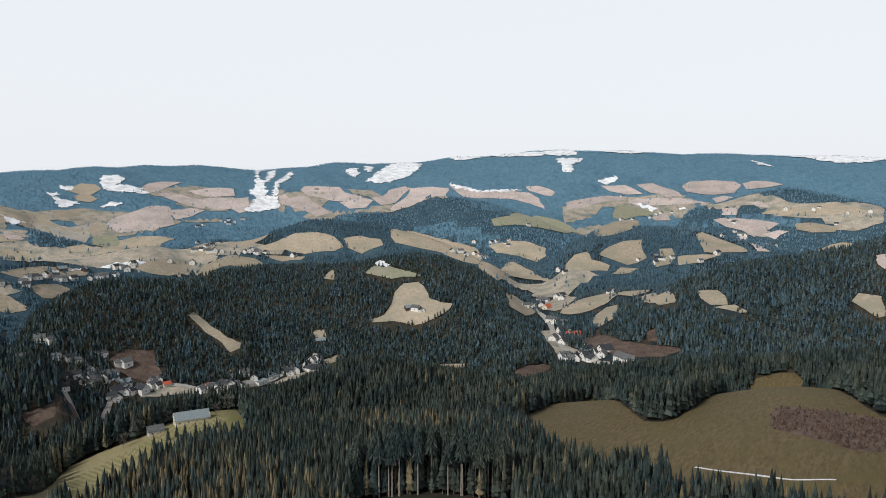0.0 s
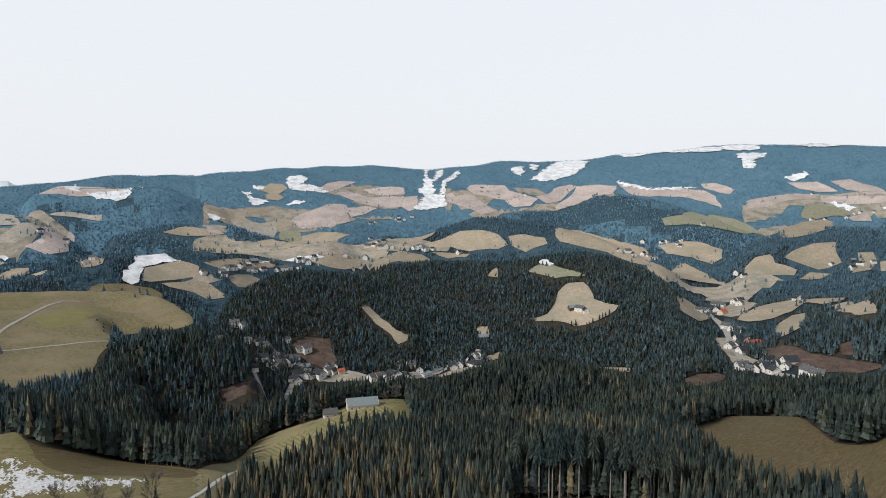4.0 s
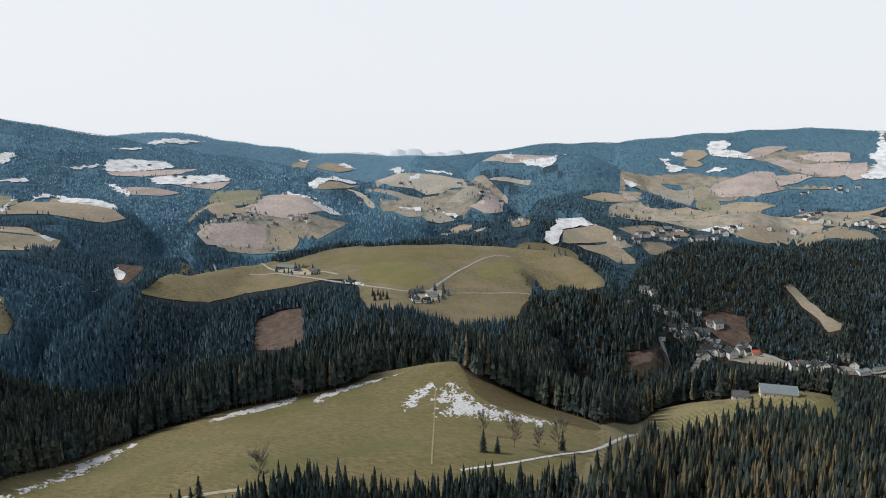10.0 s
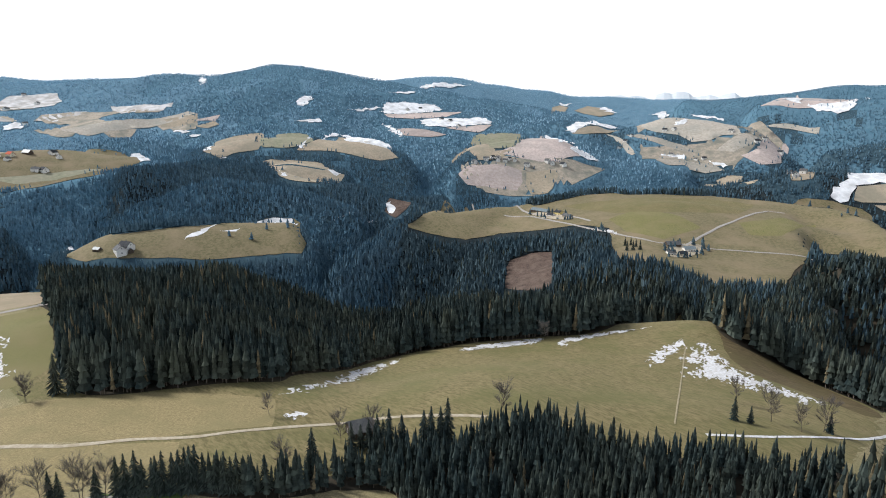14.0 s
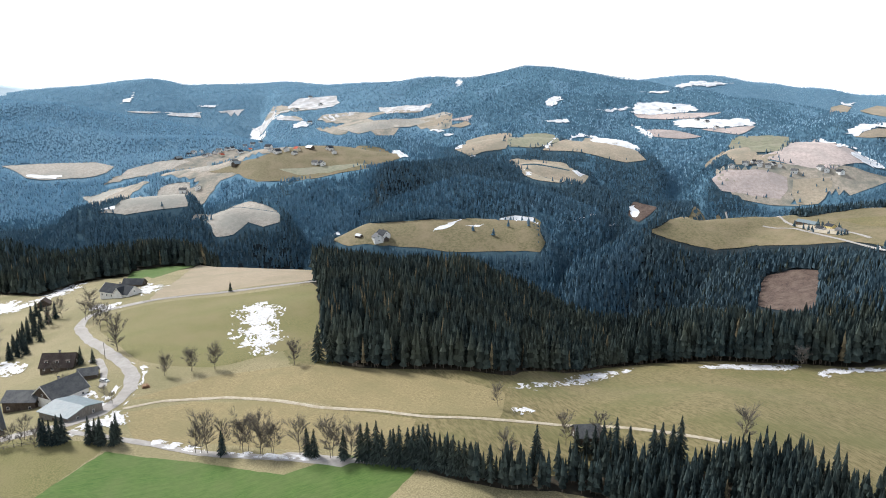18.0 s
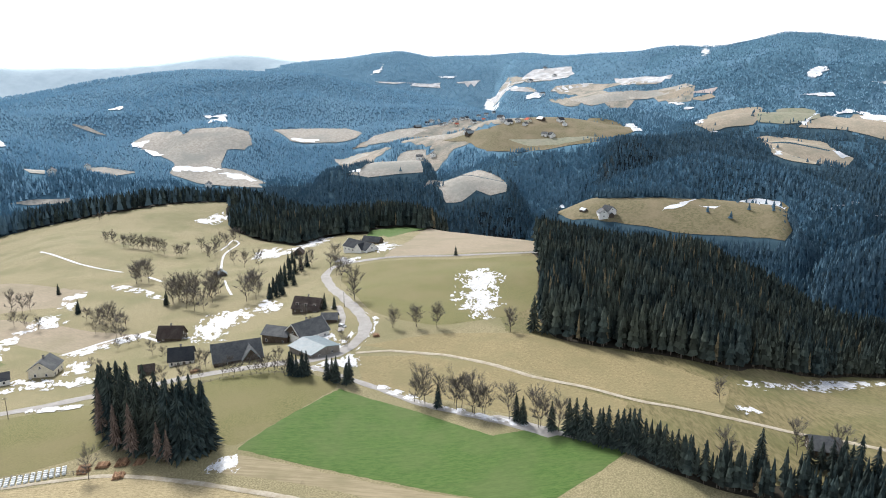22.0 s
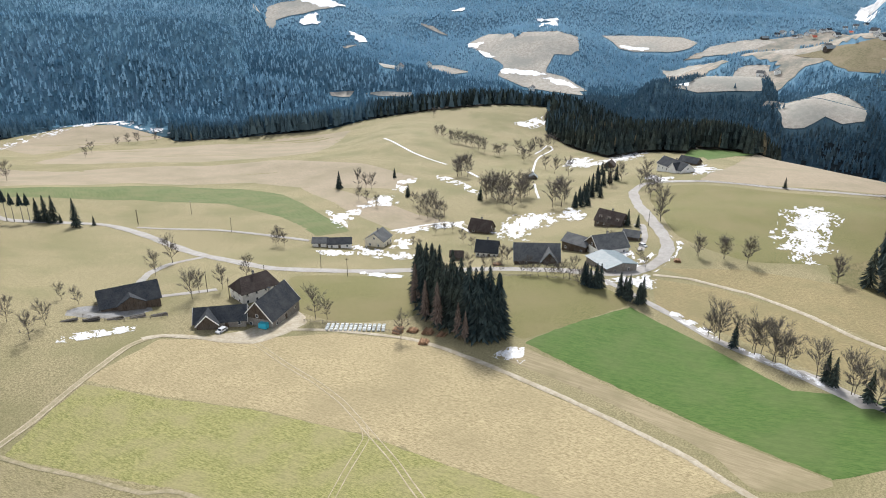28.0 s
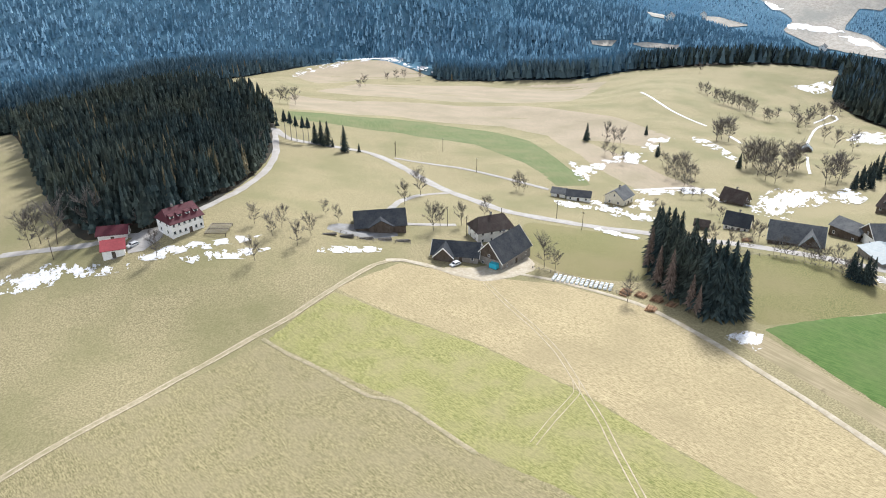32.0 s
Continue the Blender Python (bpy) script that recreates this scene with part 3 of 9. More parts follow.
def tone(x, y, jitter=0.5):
    """Which wood colour is used where, each step with more haze painted in: 0 near spruce, 1 and 2 hillsides, 3
    mountains, 4 and 5 the farthest ranges.
    """
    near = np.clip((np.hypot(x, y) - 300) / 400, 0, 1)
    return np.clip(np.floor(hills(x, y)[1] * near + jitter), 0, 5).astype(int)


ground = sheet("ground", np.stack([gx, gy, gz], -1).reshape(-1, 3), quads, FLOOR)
# far stretches of the sheet take floor colours with haze painted in
for m in (FLOOR_MID, FLOOR_HILL, FLOOR_FAR, FLOOR_HAZED, WOOD_HAZIEST):
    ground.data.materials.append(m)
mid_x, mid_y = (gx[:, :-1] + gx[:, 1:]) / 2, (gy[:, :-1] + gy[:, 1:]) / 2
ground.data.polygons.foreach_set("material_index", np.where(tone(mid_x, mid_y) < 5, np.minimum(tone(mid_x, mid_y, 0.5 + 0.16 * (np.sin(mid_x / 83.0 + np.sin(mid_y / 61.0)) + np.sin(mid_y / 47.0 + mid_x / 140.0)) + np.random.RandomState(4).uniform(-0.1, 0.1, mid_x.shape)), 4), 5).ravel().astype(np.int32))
tagged(ground, "dark needle-strewn forest floor over rolling alpine hills", "ground", kind="structure")

# pale snowy peaks that just show in the gap between the mountains
peak_v, peak_f = [], []
for i in range(61):
    a = 41 + 18 * i / 60
    px, py = bearing(a, 4860)
    qx, qy = bearing(a, 4780)
    rise = math.sin(math.pi * i / 60) ** 0.5 * (128 + 14 * math.sin(i * 0.45) + 9 * math.sin(i * 1.1 + 1) + 4 * math.sin(i * 2.3))
    peak_v += [(qx, qy, 60), (px, py, 60 + rise)]
    if i:
        peak_f.append((2 * i - 2, 2 * i, 2 * i + 1, 2 * i - 1))
tagged(mesh_object("far_mountain_range", peak_v, peak_f, FAR_PEAKS), "pale snow-covered peaks far beyond the valley", "mountain", kind="structure")

# how high the land blocks the camera's sight by bearing: hidden woods are thinned
sight = np.maximum.accumulate(np.where(gr > 60, np.arctan2(gz + 14 - EYE, gr), -2.0), axis=1)


def in_view(x, y, z):
    a = np.degrees(np.arctan2(-x, y))
    a = np.where(a < -42, a + 360, a)
    i = np.clip(((a + 42) / AZ_STEP).astype(int), 0, na - 1)
    r = np.hypot(x, y)
    j = np.clip(np.searchsorted(r_steps, r * 0.985) - 1, 0, nr - 1)
    return (a < 201) & (np.arctan2(z - EYE, r) >= sight[i, j] - 0.002 - 5.0 / np.maximum(r, 50))


def inside(px, py, poly):
    """Which of the places lie inside the outline."""
    px, py = np.asarray(px, float), np.asarray(py, float)
    res = np.zeros(px.shape, bool)
    q = np.array(poly, float)
    near = (px > q[:, 0].min()) & (px < q[:, 0].max()) & (py > q[:, 1].min()) & (py < q[:, 1].max())
    if not near.any():
        return res
    x, y = px[near], py[near]
    hit = np.zeros(x.shape, bool)
    for (x0, y0), (x1, y1) in zip(q, np.roll(q, -1, axis=0)):
        if y0 != y1:
            hit ^= ((y0 > y) != (y1 > y)) & (x < (x1 - x0) * (y - y0) / (y1 - y0) + x0)
    res[near] = hit
    return res


def rounded(pts, closed=True, step=None, bend=0.32):
    """A smooth line through the points, with places every step metres (wider far off)."""
    n = len(pts)
    out = []
    for i in range(n if closed else n - 1):
        if closed:
            p0, p1, p2, p3 = (Vector(pts[k % n]) for k in (i - 1, i, i + 1, i + 2))
        else:
            p0, p1, p2, p3 = (Vector(pts[min(max(k, 0), n - 1)]) for k in (i - 1, i, i + 1, i + 2))
        s = step or max(1.5, 0.012 * p1.length)
        k = max(1, int((p2 - p1).length / s))
        for q in range(k):
            u = q / k
            m1, m2 = (p2 - p0) * bend, (p3 - p1) * bend
            out.append(p1 * (1 + 2 * u) * (1 - u) ** 2 + m1 * u * (1 - u) ** 2 + p2 * u * u * (3 - 2 * u) + m2 * u * u * (u - 1))
    if not closed:
        out.append(Vector(pts[-1]))
    return out


from mathutils.geometry import delaunay_2d_cdt

from mathutils import noise

OPEN, HEDGES, MIXED = [], [], []


def wood_bands(x, y):
    """Above about 0.1 lie the strips of wood that part the mixed far pastures."""
    return np.sin(np.hypot(x, y) / 62.0 + 1.7 * np.sin(x / 210.0)) + 0.8 * np.sin(x / 88.0 + y / 140.0) + 0.6 * np.sin(y / 47.0 - x / 65.0)


def lift(r, layer):
    """How far a field's turf lies above the ground sheet: a hand's width near by, more on the coarse far hills."""
    return (0.02 + 0.00013 * np.minimum(r, 350)) * layer + 0.001 * np.maximum(r - 350, 0) * (0.85 + 0.15 * layer)



edge_rng = random.Random(5)
hole_rng = np.random.RandomState(9)


def patch(name, material, label, pts, layer=1, ragged=0.0, category="field", treeless=True, kind="structure", holes=False, bend=0.32):
    """A field, snow patch or clearing that lies on the land within an outline."""
    far = np.mean([math.hypot(*p) for p in pts]) > 800
    line = rounded([Vector(p) for p in pts], bend=0.12 if far else bend)
    if far:
        ragged = max(ragged, 0.4)
    if material == FAR_SNOW:
        line = rounded([Vector(p) for p in pts], bend=0.25, step=11)
        ragged = 0.9
    elif category == "field" and not ragged and not holes:
        ragged = 0.3
    if ragged:
        line = [p + Vector((edge_rng.uniform(-1, 1), edge_rng.uniform(-1, 1))) * ragged * max(1, p.length * 0.004) for p in line]
    if far and category == "field" and material not in (FAR_SNOW, BROWN, FAR_OPEN, SNOWY_MOSAIC, PLATEAU, OLIVE, HILLTOP):
        HEDGES.extend(tuple(p) for p in line)
    if material in (FAR_OPEN, SNOWY_MOSAIC):
        MIXED.append([tuple(p) for p in line])
    elif treeless:
        OPEN.append([tuple(p) for p in line])
    a = np.array([tuple(p) for p in line])
    ra = np.hypot(a[:, 0], a[:, 1])
    za = np.unwrap(np.arctan2(-a[:, 0], a[:, 1]))
    span = max(za.max() - za.min(), 0.01)
    za0, za1, dz = za.min(), za.max(), max(0.0028 if holes else 0.009, min(span, 4) / 420)
    if span > 4.5:
        za0, za1 = -math.pi, math.pi
    ka, kr = np.arange(za0, za1, dz), np.exp(np.arange(math.log(max(ra.min() * 0.4, 20)), math.log(ra.max()), 0.004 if holes else 0.013 if span < 1.2 else 0.018))
    if span > 4.5:
        kr = np.concatenate([[2.5, 5, 9, 14], kr])
    mr, ma = np.meshgrid(kr, ka)
    ma = ma + np.where(np.arange(len(kr)) % 2, dz / 2, 0)[None, :]
    mx, my = -mr * np.sin(ma), mr * np.cos(ma)
    ok = inside(mx.ravel(), my.ravel(), a)
    verts = line + [Vector(p) for p in zip(mx.ravel()[ok], my.ravel()[ok])]
    n = len(line)
    vs, es, fs, *_ = delaunay_2d_cdt(verts, [], [list(range(n))], 1, 1e-4)
    v = np.array([tuple(p) for p in vs])
    if material in (FAR_OPEN, SNOWY_MOSAIC):
        cen = np.array([v[list(q)].mean(axis=0) for q in fs])
        fs = [q for q, keep in zip(fs, wood_bands(cen[:, 0], cen[:, 1]) < 0.1) if keep]
    if holes:
        # snow melts from its rim inwards: bare spots grow towards the edge
        cen = np.array([v[list(q)].mean(axis=0) for q in fs])
        edge = np.sqrt(((cen[:, None, :] - a[None, ::2, :]) ** 2).sum(-1)).min(axis=1)
        rim = max(1.0, 0.8 * edge.max())
        far_off = float(ra.mean())
        # spots are stretched away from the camera, to look even in its view
        ang, dist = np.arctan2(-cen[:, 0], cen[:, 1]) * far_off, np.hypot(cen[:, 0], cen[:, 1])
        blot = [0.55 * noise.noise((u / 4, w / 11, 0)) + 0.45 * noise.noise((u / 1.3, w / 4, 5)) for u, w in zip(ang, dist)]
        fs = [q for q, keep in zip(fs, np.array(blot) + hole_rng.uniform(-0.16, 0.16, len(fs)) + 0.75 * edge / rim > 0.4) if keep]
    level = np.full(len(v), float(layer))
    if not far and layer < 4:
        # the turf thins out to the ground along its rim
        rim_keys = {(round(p.x, 2), round(p.y, 2)) for p in line}
        level[[(round(p[0], 2), round(p[1], 2)) in rim_keys for p in v]] = max(layer - 1.2, 1.6) if layer > 1.6 else layer * 0.6
    z = surface(v[:, 0], v[:, 1]) + lift(np.hypot(v[:, 0], v[:, 1]), level)
    ob = mesh_object(name, np.column_stack([v, z]).tolist(), [f for f in fs], material, True)
    return tagged(ob, label, category, kind=kind)


def way(name, material, label, pts, width, layer=3, category="road"):
    """A road or track: a slightly crowned ribbon along a line."""
    line = rounded([Vector(p) for p in pts], False)
    verts, faces, strip = [], [], []
    for i, p in enumerate(line):
        d = (line[min(i + 1, len(line) - 1)] - line[max(i - 1, 0)]).normalized()
        side = Vector((-d.y, d.x))
        for k, c in ((-0.5, 0), (-0.2, 0.03), (0.2, 0.03), (0.5, 0)):
            q = p + side * width * k * (1 + 0.1 * math.sin(i * 1.7 + k) + 0.07 * math.sin(i * 0.63 + 5 * k))
            verts.append((q.x, q.y, c))
        if i:
            b = 4 * i
            faces += [(b - 4 + k, b - 3 + k, b + 1 + k, b + k) for k in range(3)]
        strip.append(side)
    v = np.array(verts)
    level = np.tile([3.5 if layer >= 4.5 else layer - 0.35, layer, layer, 3.5 if layer >= 4.5 else layer - 0.35], len(line))
    v[:, 2] += surface(v[:, 0], v[:, 1]) + lift(np.hypot(v[:, 0], v[:, 1]), level)
    OPEN.append([tuple(p + s * (width / 2 + 1.5)) for p, s in zip(line, strip)] + [tuple(p - s * (width / 2 + 1.5)) for p, s in reversed(list(zip(line, strip)))])
    return tagged(mesh_object(name, v.tolist(), faces, material, True), label, category, kind="structure")


def ruts(pts, half, width, layer, label):
    """Two worn wheel ruts side by side along a line."""
    line = rounded([Vector(p) for p in pts], False, step=5.0)
    for s in (-half, half):
        side = []
        for i, p in enumerate(line):
            d = (line[min(i + 1, len(line) - 1)] - line[max(i - 1, 0)]).normalized()
            side.append(p + Vector((-d.y, d.x)) * s)
        way("wheel_rut", RUT, label, side, width, layer)


# ---- fields, clearings, snow and ways ----

# the hilltop meadows near the camera
patch("meadow", HILLTOP, "dry olive meadow on the hilltop below the forest edge", [(-207, 308), (-276, 328), (-311, 302), (-551, 483), (-359, 260), (-354, 205), (-356, 140), (-362, 124), (-351, 97), (-328, 75), (-290, 42), (-277, 30), (-284.9, -38.1), (-344.2, -58.9), (-448, -77), (-554, -124), (-462, -145), (-237.9, -119.9), (-219.2, -124.7), (-197.6, -36.4), (-186.5, -2.4), (-184.5, 21), (-189.2, 40.6), (-194.6, 56.4), (-185.6, 75.4), (-194.3, 101.9), (-190.7, 123.8), (-177.2, 124.7), (-162.6, 158.1), (-147.5, 189), (-156.4, 231)])
patch("meadow", GRASS, "rolling dry grassland round the hamlet", [(-668, -115), (-829, -212), (-834, -215), (-637, -215), (-600, -237), (-607, -308), (-551, -309), (-582, -366), (-646, -459), (-738, -526), (-796, -471), (-731, -569), (-645, -633), (-560, -680), (-498, -693), (-427, -739), (-347, -765), (-347, -788), (-319, -878), (-258, -891), (-71, -783), (-71, -773), (-80, -457), (-72, -384), (-38.5, -296.9), (-19.1, -261.5), (-0.6, -246.9), (24.2, -256.7), (38.3, -308.9), (69, -475), (104, -489), (102.6, -281.9), (77.1, -91.9), (52, 30), (-27.4, 75.2), (-94.2, 66), (-131.6, 47.9), (-171.8, 52.1), (-179, 37), (-185.5, -2.4), (-324.7, -73.9)], layer=1.5)
patch("green_field", GREEN, "fresh green winter crop in a bounded field", [(-158.8, -116.7), (-208.7, -107.3), (-202.4, -75.5), (-188.9, -44.7), (-198.5, -28.1), (-186.6, -3.6), (-173.4, -10.4), (-154.3, -23.8), (-156.1, -62.7)], bend=0.06, layer=3)
patch("stubble_field", TAN, "pale straw stubble field below the farm", [(-76.8, -203.4), (-99.3, -185.3), (-122.2, -170.2), (-136.3, -147.8), (-139.4, -120.3), (-140.8, -78), (-140.7, -48.9), (-136.7, -38.7), (-107.8, -55.9), (-98.9, -86.4), (-91, -115.7), (-77, -148.8), (-50, -191.8)], bend=0.06, layer=2.4)
patch("grass_strip", PALE_GREEN, "pale green strip of young grass beside the stubble", [(-48.9, -189.8), (-76.7, -148.2), (-90.7, -115.3), (-98.6, -86.1), (-107.5, -55.7), (-74.6, -78.2), (-56.7, -106.5), (-47.2, -132.6), (-23.5, -172.9)], bend=0.06, layer=2.8)
patch("meadow", MOWN, "mown olive meadow with faint mowing lines", [(-22.9, -171.8), (-46.9, -131.7), (-56.3, -105.8), (-69.7, -81.6), (-48.2, -57.5), (-10.4, -59.1), (35.9, -77), (41.1, -142.4), (24.3, -152.1), (4.7, -160.3), (-21, -172.5)], bend=0.06, layer=2)
patch("stubble_field", STRIP, "pale ploughed strip along the green field", [(-155.9, -115.6), (-154.4, -61.8), (-153, -23.5), (-139.2, -35.3), (-145.8, -50.1), (-148.4, -84.4), (-146.5, -118.4)], layer=2.6)
patch("meadow", OLIVE, "olive meadow below the hamlet road", [(-200.6, -160.6), (-217.4, -141.8), (-216.4, -122.8), (-210, -109.2), (-160.9, -118.3), (-169.8, -135.3), (-192.3, -162.6)], layer=2)
patch("meadow", OLIVE, "olive bank below the main road", [(-146.4, -230.4), (-179.2, -202.5), (-179.7, -188.9), (-151.8, -162.7), (-129.6, -177.3), (-125.2, -198.8)], layer=2)
patch("green_field", MID_GREEN, "curved strip of pale green crop on the slope", [(-98, -470), (-149, -479), (-206, -479), (-239, -441), (-251, -401), (-231, -333), (-215, -279), (-195.4, -282.7), (-206, -332), (-201, -387), (-165, -430), (-125, -438), (-92, -443)], bend=0.06, layer=2)
patch("stubble_field", SLOPE, "broad pale stubble on the rounded hill", [(-134, -625), (-169, -578), (-244, -562), (-324, -530), (-354, -439), (-349, -366), (-311, -349), (-281, -402), (-261, -455), (-191, -493), (-135, -488), (-101, -480)], bend=0.06, layer=2)
patch("stubble_field", SLOPE, "pale stubble on the long crest", [(-320, -730), (-447, -703), (-505, -646), (-382, -543), (-301, -570), (-212, -601), (-166, -652), (-237, -741)], bend=0.06, layer=2)
patch("meadow", SLOPE, "tan knoll ringed by old snow", [(-179, -813), (-257, -886), (-319, -878), (-343, -794), (-250, -782), (-190, -740)], bend=0.06, layer=2)
patch("stubble_field", SLOPE, "tan slope between hedges above the hamlet", [(-277, -418), (-289, -406), (-270, -287), (-270, -250), (-236, -269), (-246, -321)], bend=0.06, layer=2)
patch("meadow", OLIVE, "olive meadow under the upper lane", [(-413, -199), (-430, -158), (-456, -81), (-402, -69), (-359, -54), (-315, -66.6), (-289.8, -96.4), (-303.6, -135.6), (-379, -190)], layer=2.8)
patch("stubble_field", SLOPE, "pale stubble above the lane", [(-434, -184), (-882, -265), (-745, -157), (-523, -90), (-478, -84), (-461, -138)], bend=0.06, layer=2)
patch("green_field", GREEN, "bright green crop by the wood", [(-622, -267), (-625, -247), (-641, -222), (-563, -234)], bend=0.06, layer=3)
patch("stubble_field", STRAW, "straw-coloured meadow along the field path", [(-257.4, -120.8), (-278.8, -94.2), (-286.9, -55.4), (-277.2, -14.2), (-254.9, 29.4), (-229, 24.8), (-230.3, -11.8), (-246.3, -56.8), (-257.8, -87.6), (-256.8, -106.2)], bend=0.06, layer=2)
patch("stubble_field", STRAW, "straw-coloured meadow above the lower road", [(-243.8, -117.1), (-253.7, -93.3), (-248.1, -66.2), (-234.1, -32.9), (-224.2, -5.4), (-212.6, -7), (-203.3, -39.9), (-215, -73.9), (-217.9, -101.4)], bend=0.06, layer=2)
patch("fallow", RUSSET, "reddish fallow corner of the hilltop meadow", [(-549, 481), (-311, 302), (-276, 328), (-207, 305), (-200.7, 285.3), (-234, 279), (-280, 280)], layer=2)

patch("green_field", GREEN, "green crop behind the white farm", [(-564.5, -260.1), (-627.9, -278.1), (-631.3, -259.4), (-635.0, -233.4), (-597.6, -240.7)], layer=3.4, bend=0.1)
patch("green_field", GREEN, "green crop on the crest before the wood", [(-663.8, -221.3), (-671.0, -198.6), (-677.7, -174.4), (-678.3, -171.9), (-671.4, -197.1)], layer=3.4, bend=0.1)

# near snow
patch("snow", SNOW, "melting snow patch in the upper meadow", [(-380, -113), (-401, -113), (-405, -99), (-378, -84), (-331.2, -74.2), (-304.1, -73.3), (-307.4, -88.4), (-337, -102)], layer=4, ragged=2.2, holes=True)
patch("snow", SNOW, "melting snow between the houses", [(-271, -226), (-303, -235), (-322, -216), (-317, -205), (-284, -205), (-261.4, -195.7), (-258.2, -211.6)], layer=4, ragged=1.6, holes=True)
patch("snow", SNOW, "snow bank beside the road bend", [(-244.1, -132.6), (-268.1, -132.9), (-276, -131.2), (-263.3, -129), (-241.8, -126)], layer=4, ragged=0.8, holes=True)
patch("snow", SNOW, "snow bank beside the road bend", [(-301.6, -139.3), (-292.3, -127.4), (-272.5, -122.4), (-255.7, -119.7), (-240.5, -121.3), (-223.2, -127.4), (-218.6, -123.4), (-245, -121), (-268.6, -121.9), (-287.1, -127.9)], layer=4, ragged=0.8, holes=True)
patch("snow", SNOW, "snow drift along the orchard bank", [(50.8, -245.1), (40.7, -249.4), (27.7, -239.5), (15.4, -229.4), (1.9, -219.7), (5.5, -218.9), (22.5, -227), (39.5, -229.7), (49.8, -234.6)], layer=4, ragged=1.2, holes=True)
patch("snow", SNOW, "snow drift along the orchard bank", [(-5.7, -223), (-20.3, -222.6), (-36, -220.4), (-26.7, -216.7), (-8.5, -217.3)], layer=4, ragged=1.2, holes=True)
patch("snow", SNOW, "snow drift along the orchard bank", [(8.1, -230.4), (-8.4, -230.6), (-25.5, -230.6), (-35, -229.2), (-17.1, -225.7), (1.4, -224.6)], layer=4, ragged=1.2, holes=True)
patch("snow", SNOW, "small snow patch by the spruce clump", [(-145.4, -119.7), (-151.8, -120.4), (-156.5, -114.9), (-150.3, -109), (-145, -112.5)], layer=4, ragged=1.2, holes=True)
patch("snow", SNOW, "melting snow sheet on the hilltop meadow", [(-292, 266), (-297, 278), (-266, 267), (-236, 271), (-216, 278), (-208.9, 263), (-220.1, 253), (-231.8, 240.1), (-242.2, 226.5), (-249.5, 223.6), (-277, 245)], layer=4, ragged=1.6, holes=True)
patch("snow", SNOW, "streaky snow on the hilltop meadow", [(-278, 223), (-299, 250), (-304, 267), (-297, 263), (-277, 237), (-267.8, 218.8)], layer=4, ragged=2.4, holes=True)
patch("snow", SNOW, "snow line at the shaded forest edge", [(-343, 143), (-348, 163), (-345, 180), (-344, 196), (-337, 190), (-337, 160), (-337, 143)], layer=4, ragged=0.8, holes=True)
patch("snow", SNOW, "snow line at the shaded forest edge", [(-336, 204), (-346, 227), (-342, 266), (-339, 278), (-336, 224), (-323, 199)], layer=4, ragged=0.8, holes=True)
patch("snow", SNOW, "snow line at the shaded forest edge", [(-262.2, 31.1), (-280.5, 52.3), (-324.1, 75.1), (-348, 110), (-329.5, 97.8), (-300.6, 72.5), (-261.2, 43.9)], layer=4, ragged=0.9, holes=True)
patch("snow", SNOW, "snow line at the shaded forest edge", [(-341, 147), (-347, 166), (-351, 203), (-340, 193), (-336, 164)], layer=4, ragged=0.8, holes=True)
patch("snow", SNOW, "small snow patch in the meadow", [(-237.9, 30.3), (-241.3, 35.1), (-236.9, 38.8), (-232.4, 33.8)], layer=4, ragged=0.8, holes=True)
patch("snow", SNOW, "melting snow by the upper hamlet", [(-492, -337), (-529, -343), (-524, -322), (-572, -325), (-605, -312), (-566, -297), (-512, -302), (-486, -321)], layer=4, ragged=1.0, holes=True)
patch("snow", SNOW, "snow below the upper farm", [(-472, -214), (-528, -224), (-490, -192), (-448, -192)], layer=4, ragged=0.8, holes=True)
patch("snow", SNOW, "snow along the stream hollow", [(-236, -334), (-240, -318), (-272, -330), (-292, -331), (-287, -321), (-257, -317), (-227, -297), (-213, -283)], layer=4, ragged=1.2, holes=True)
patch("snow", SNOW, "snow along the stream hollow", [(-304, -345), (-337, -369), (-348, -360), (-326, -351), (-303, -333)], layer=4, ragged=1.0, holes=True)
patch("snow", SNOW, "snow beside the white house", [(-209.2, -241.2), (-226.7, -252.1), (-228.3, -243.4), (-214, -232.4)], layer=4, ragged=0.8, holes=True)
patch("snow", SNOW, "old snow along the lane to the white house", [(-179.5, -261.1), (-192.4, -252.4), (-192.2, -243.8), (-177.3, -249.4)], layer=4, ragged=0.8, holes=True)
patch("snow", SNOW, "snow rim round the knoll", [(-183, -828), (-230, -879), (-283, -909), (-370, -1018), (-346, -861), (-364, -823), (-355, -804), (-336, -839), (-318, -877), (-275, -884), (-219, -843), (-174, -790)], layer=4, ragged=0.7, holes=True)
patch("snow", SNOW, "thin snow on the slope", [(-646, -511), (-703, -509), (-683, -486), (-644, -483)], layer=4, ragged=1.4, holes=True)

# ways near the camera
way("main_road", ROAD, "pale asphalt country road through the hamlet", [(-76, -412), (-82, -389), (-122, -373), (-131, -330), (-135.4, -290.6), (-144.4, -250.5), (-166.9, -224.6), (-188, -207), (-203.6, -181.9), (-213.7, -155.7), (-228.9, -133.4), (-243.3, -125.8), (-265.9, -125), (-286.1, -131.7), (-313.6, -152), (-352, -182), (-397, -211), (-421, -216), (-428, -201), (-431, -187), (-453, -135), (-464, -97), (-471, -81)], 6.0, layer=5)
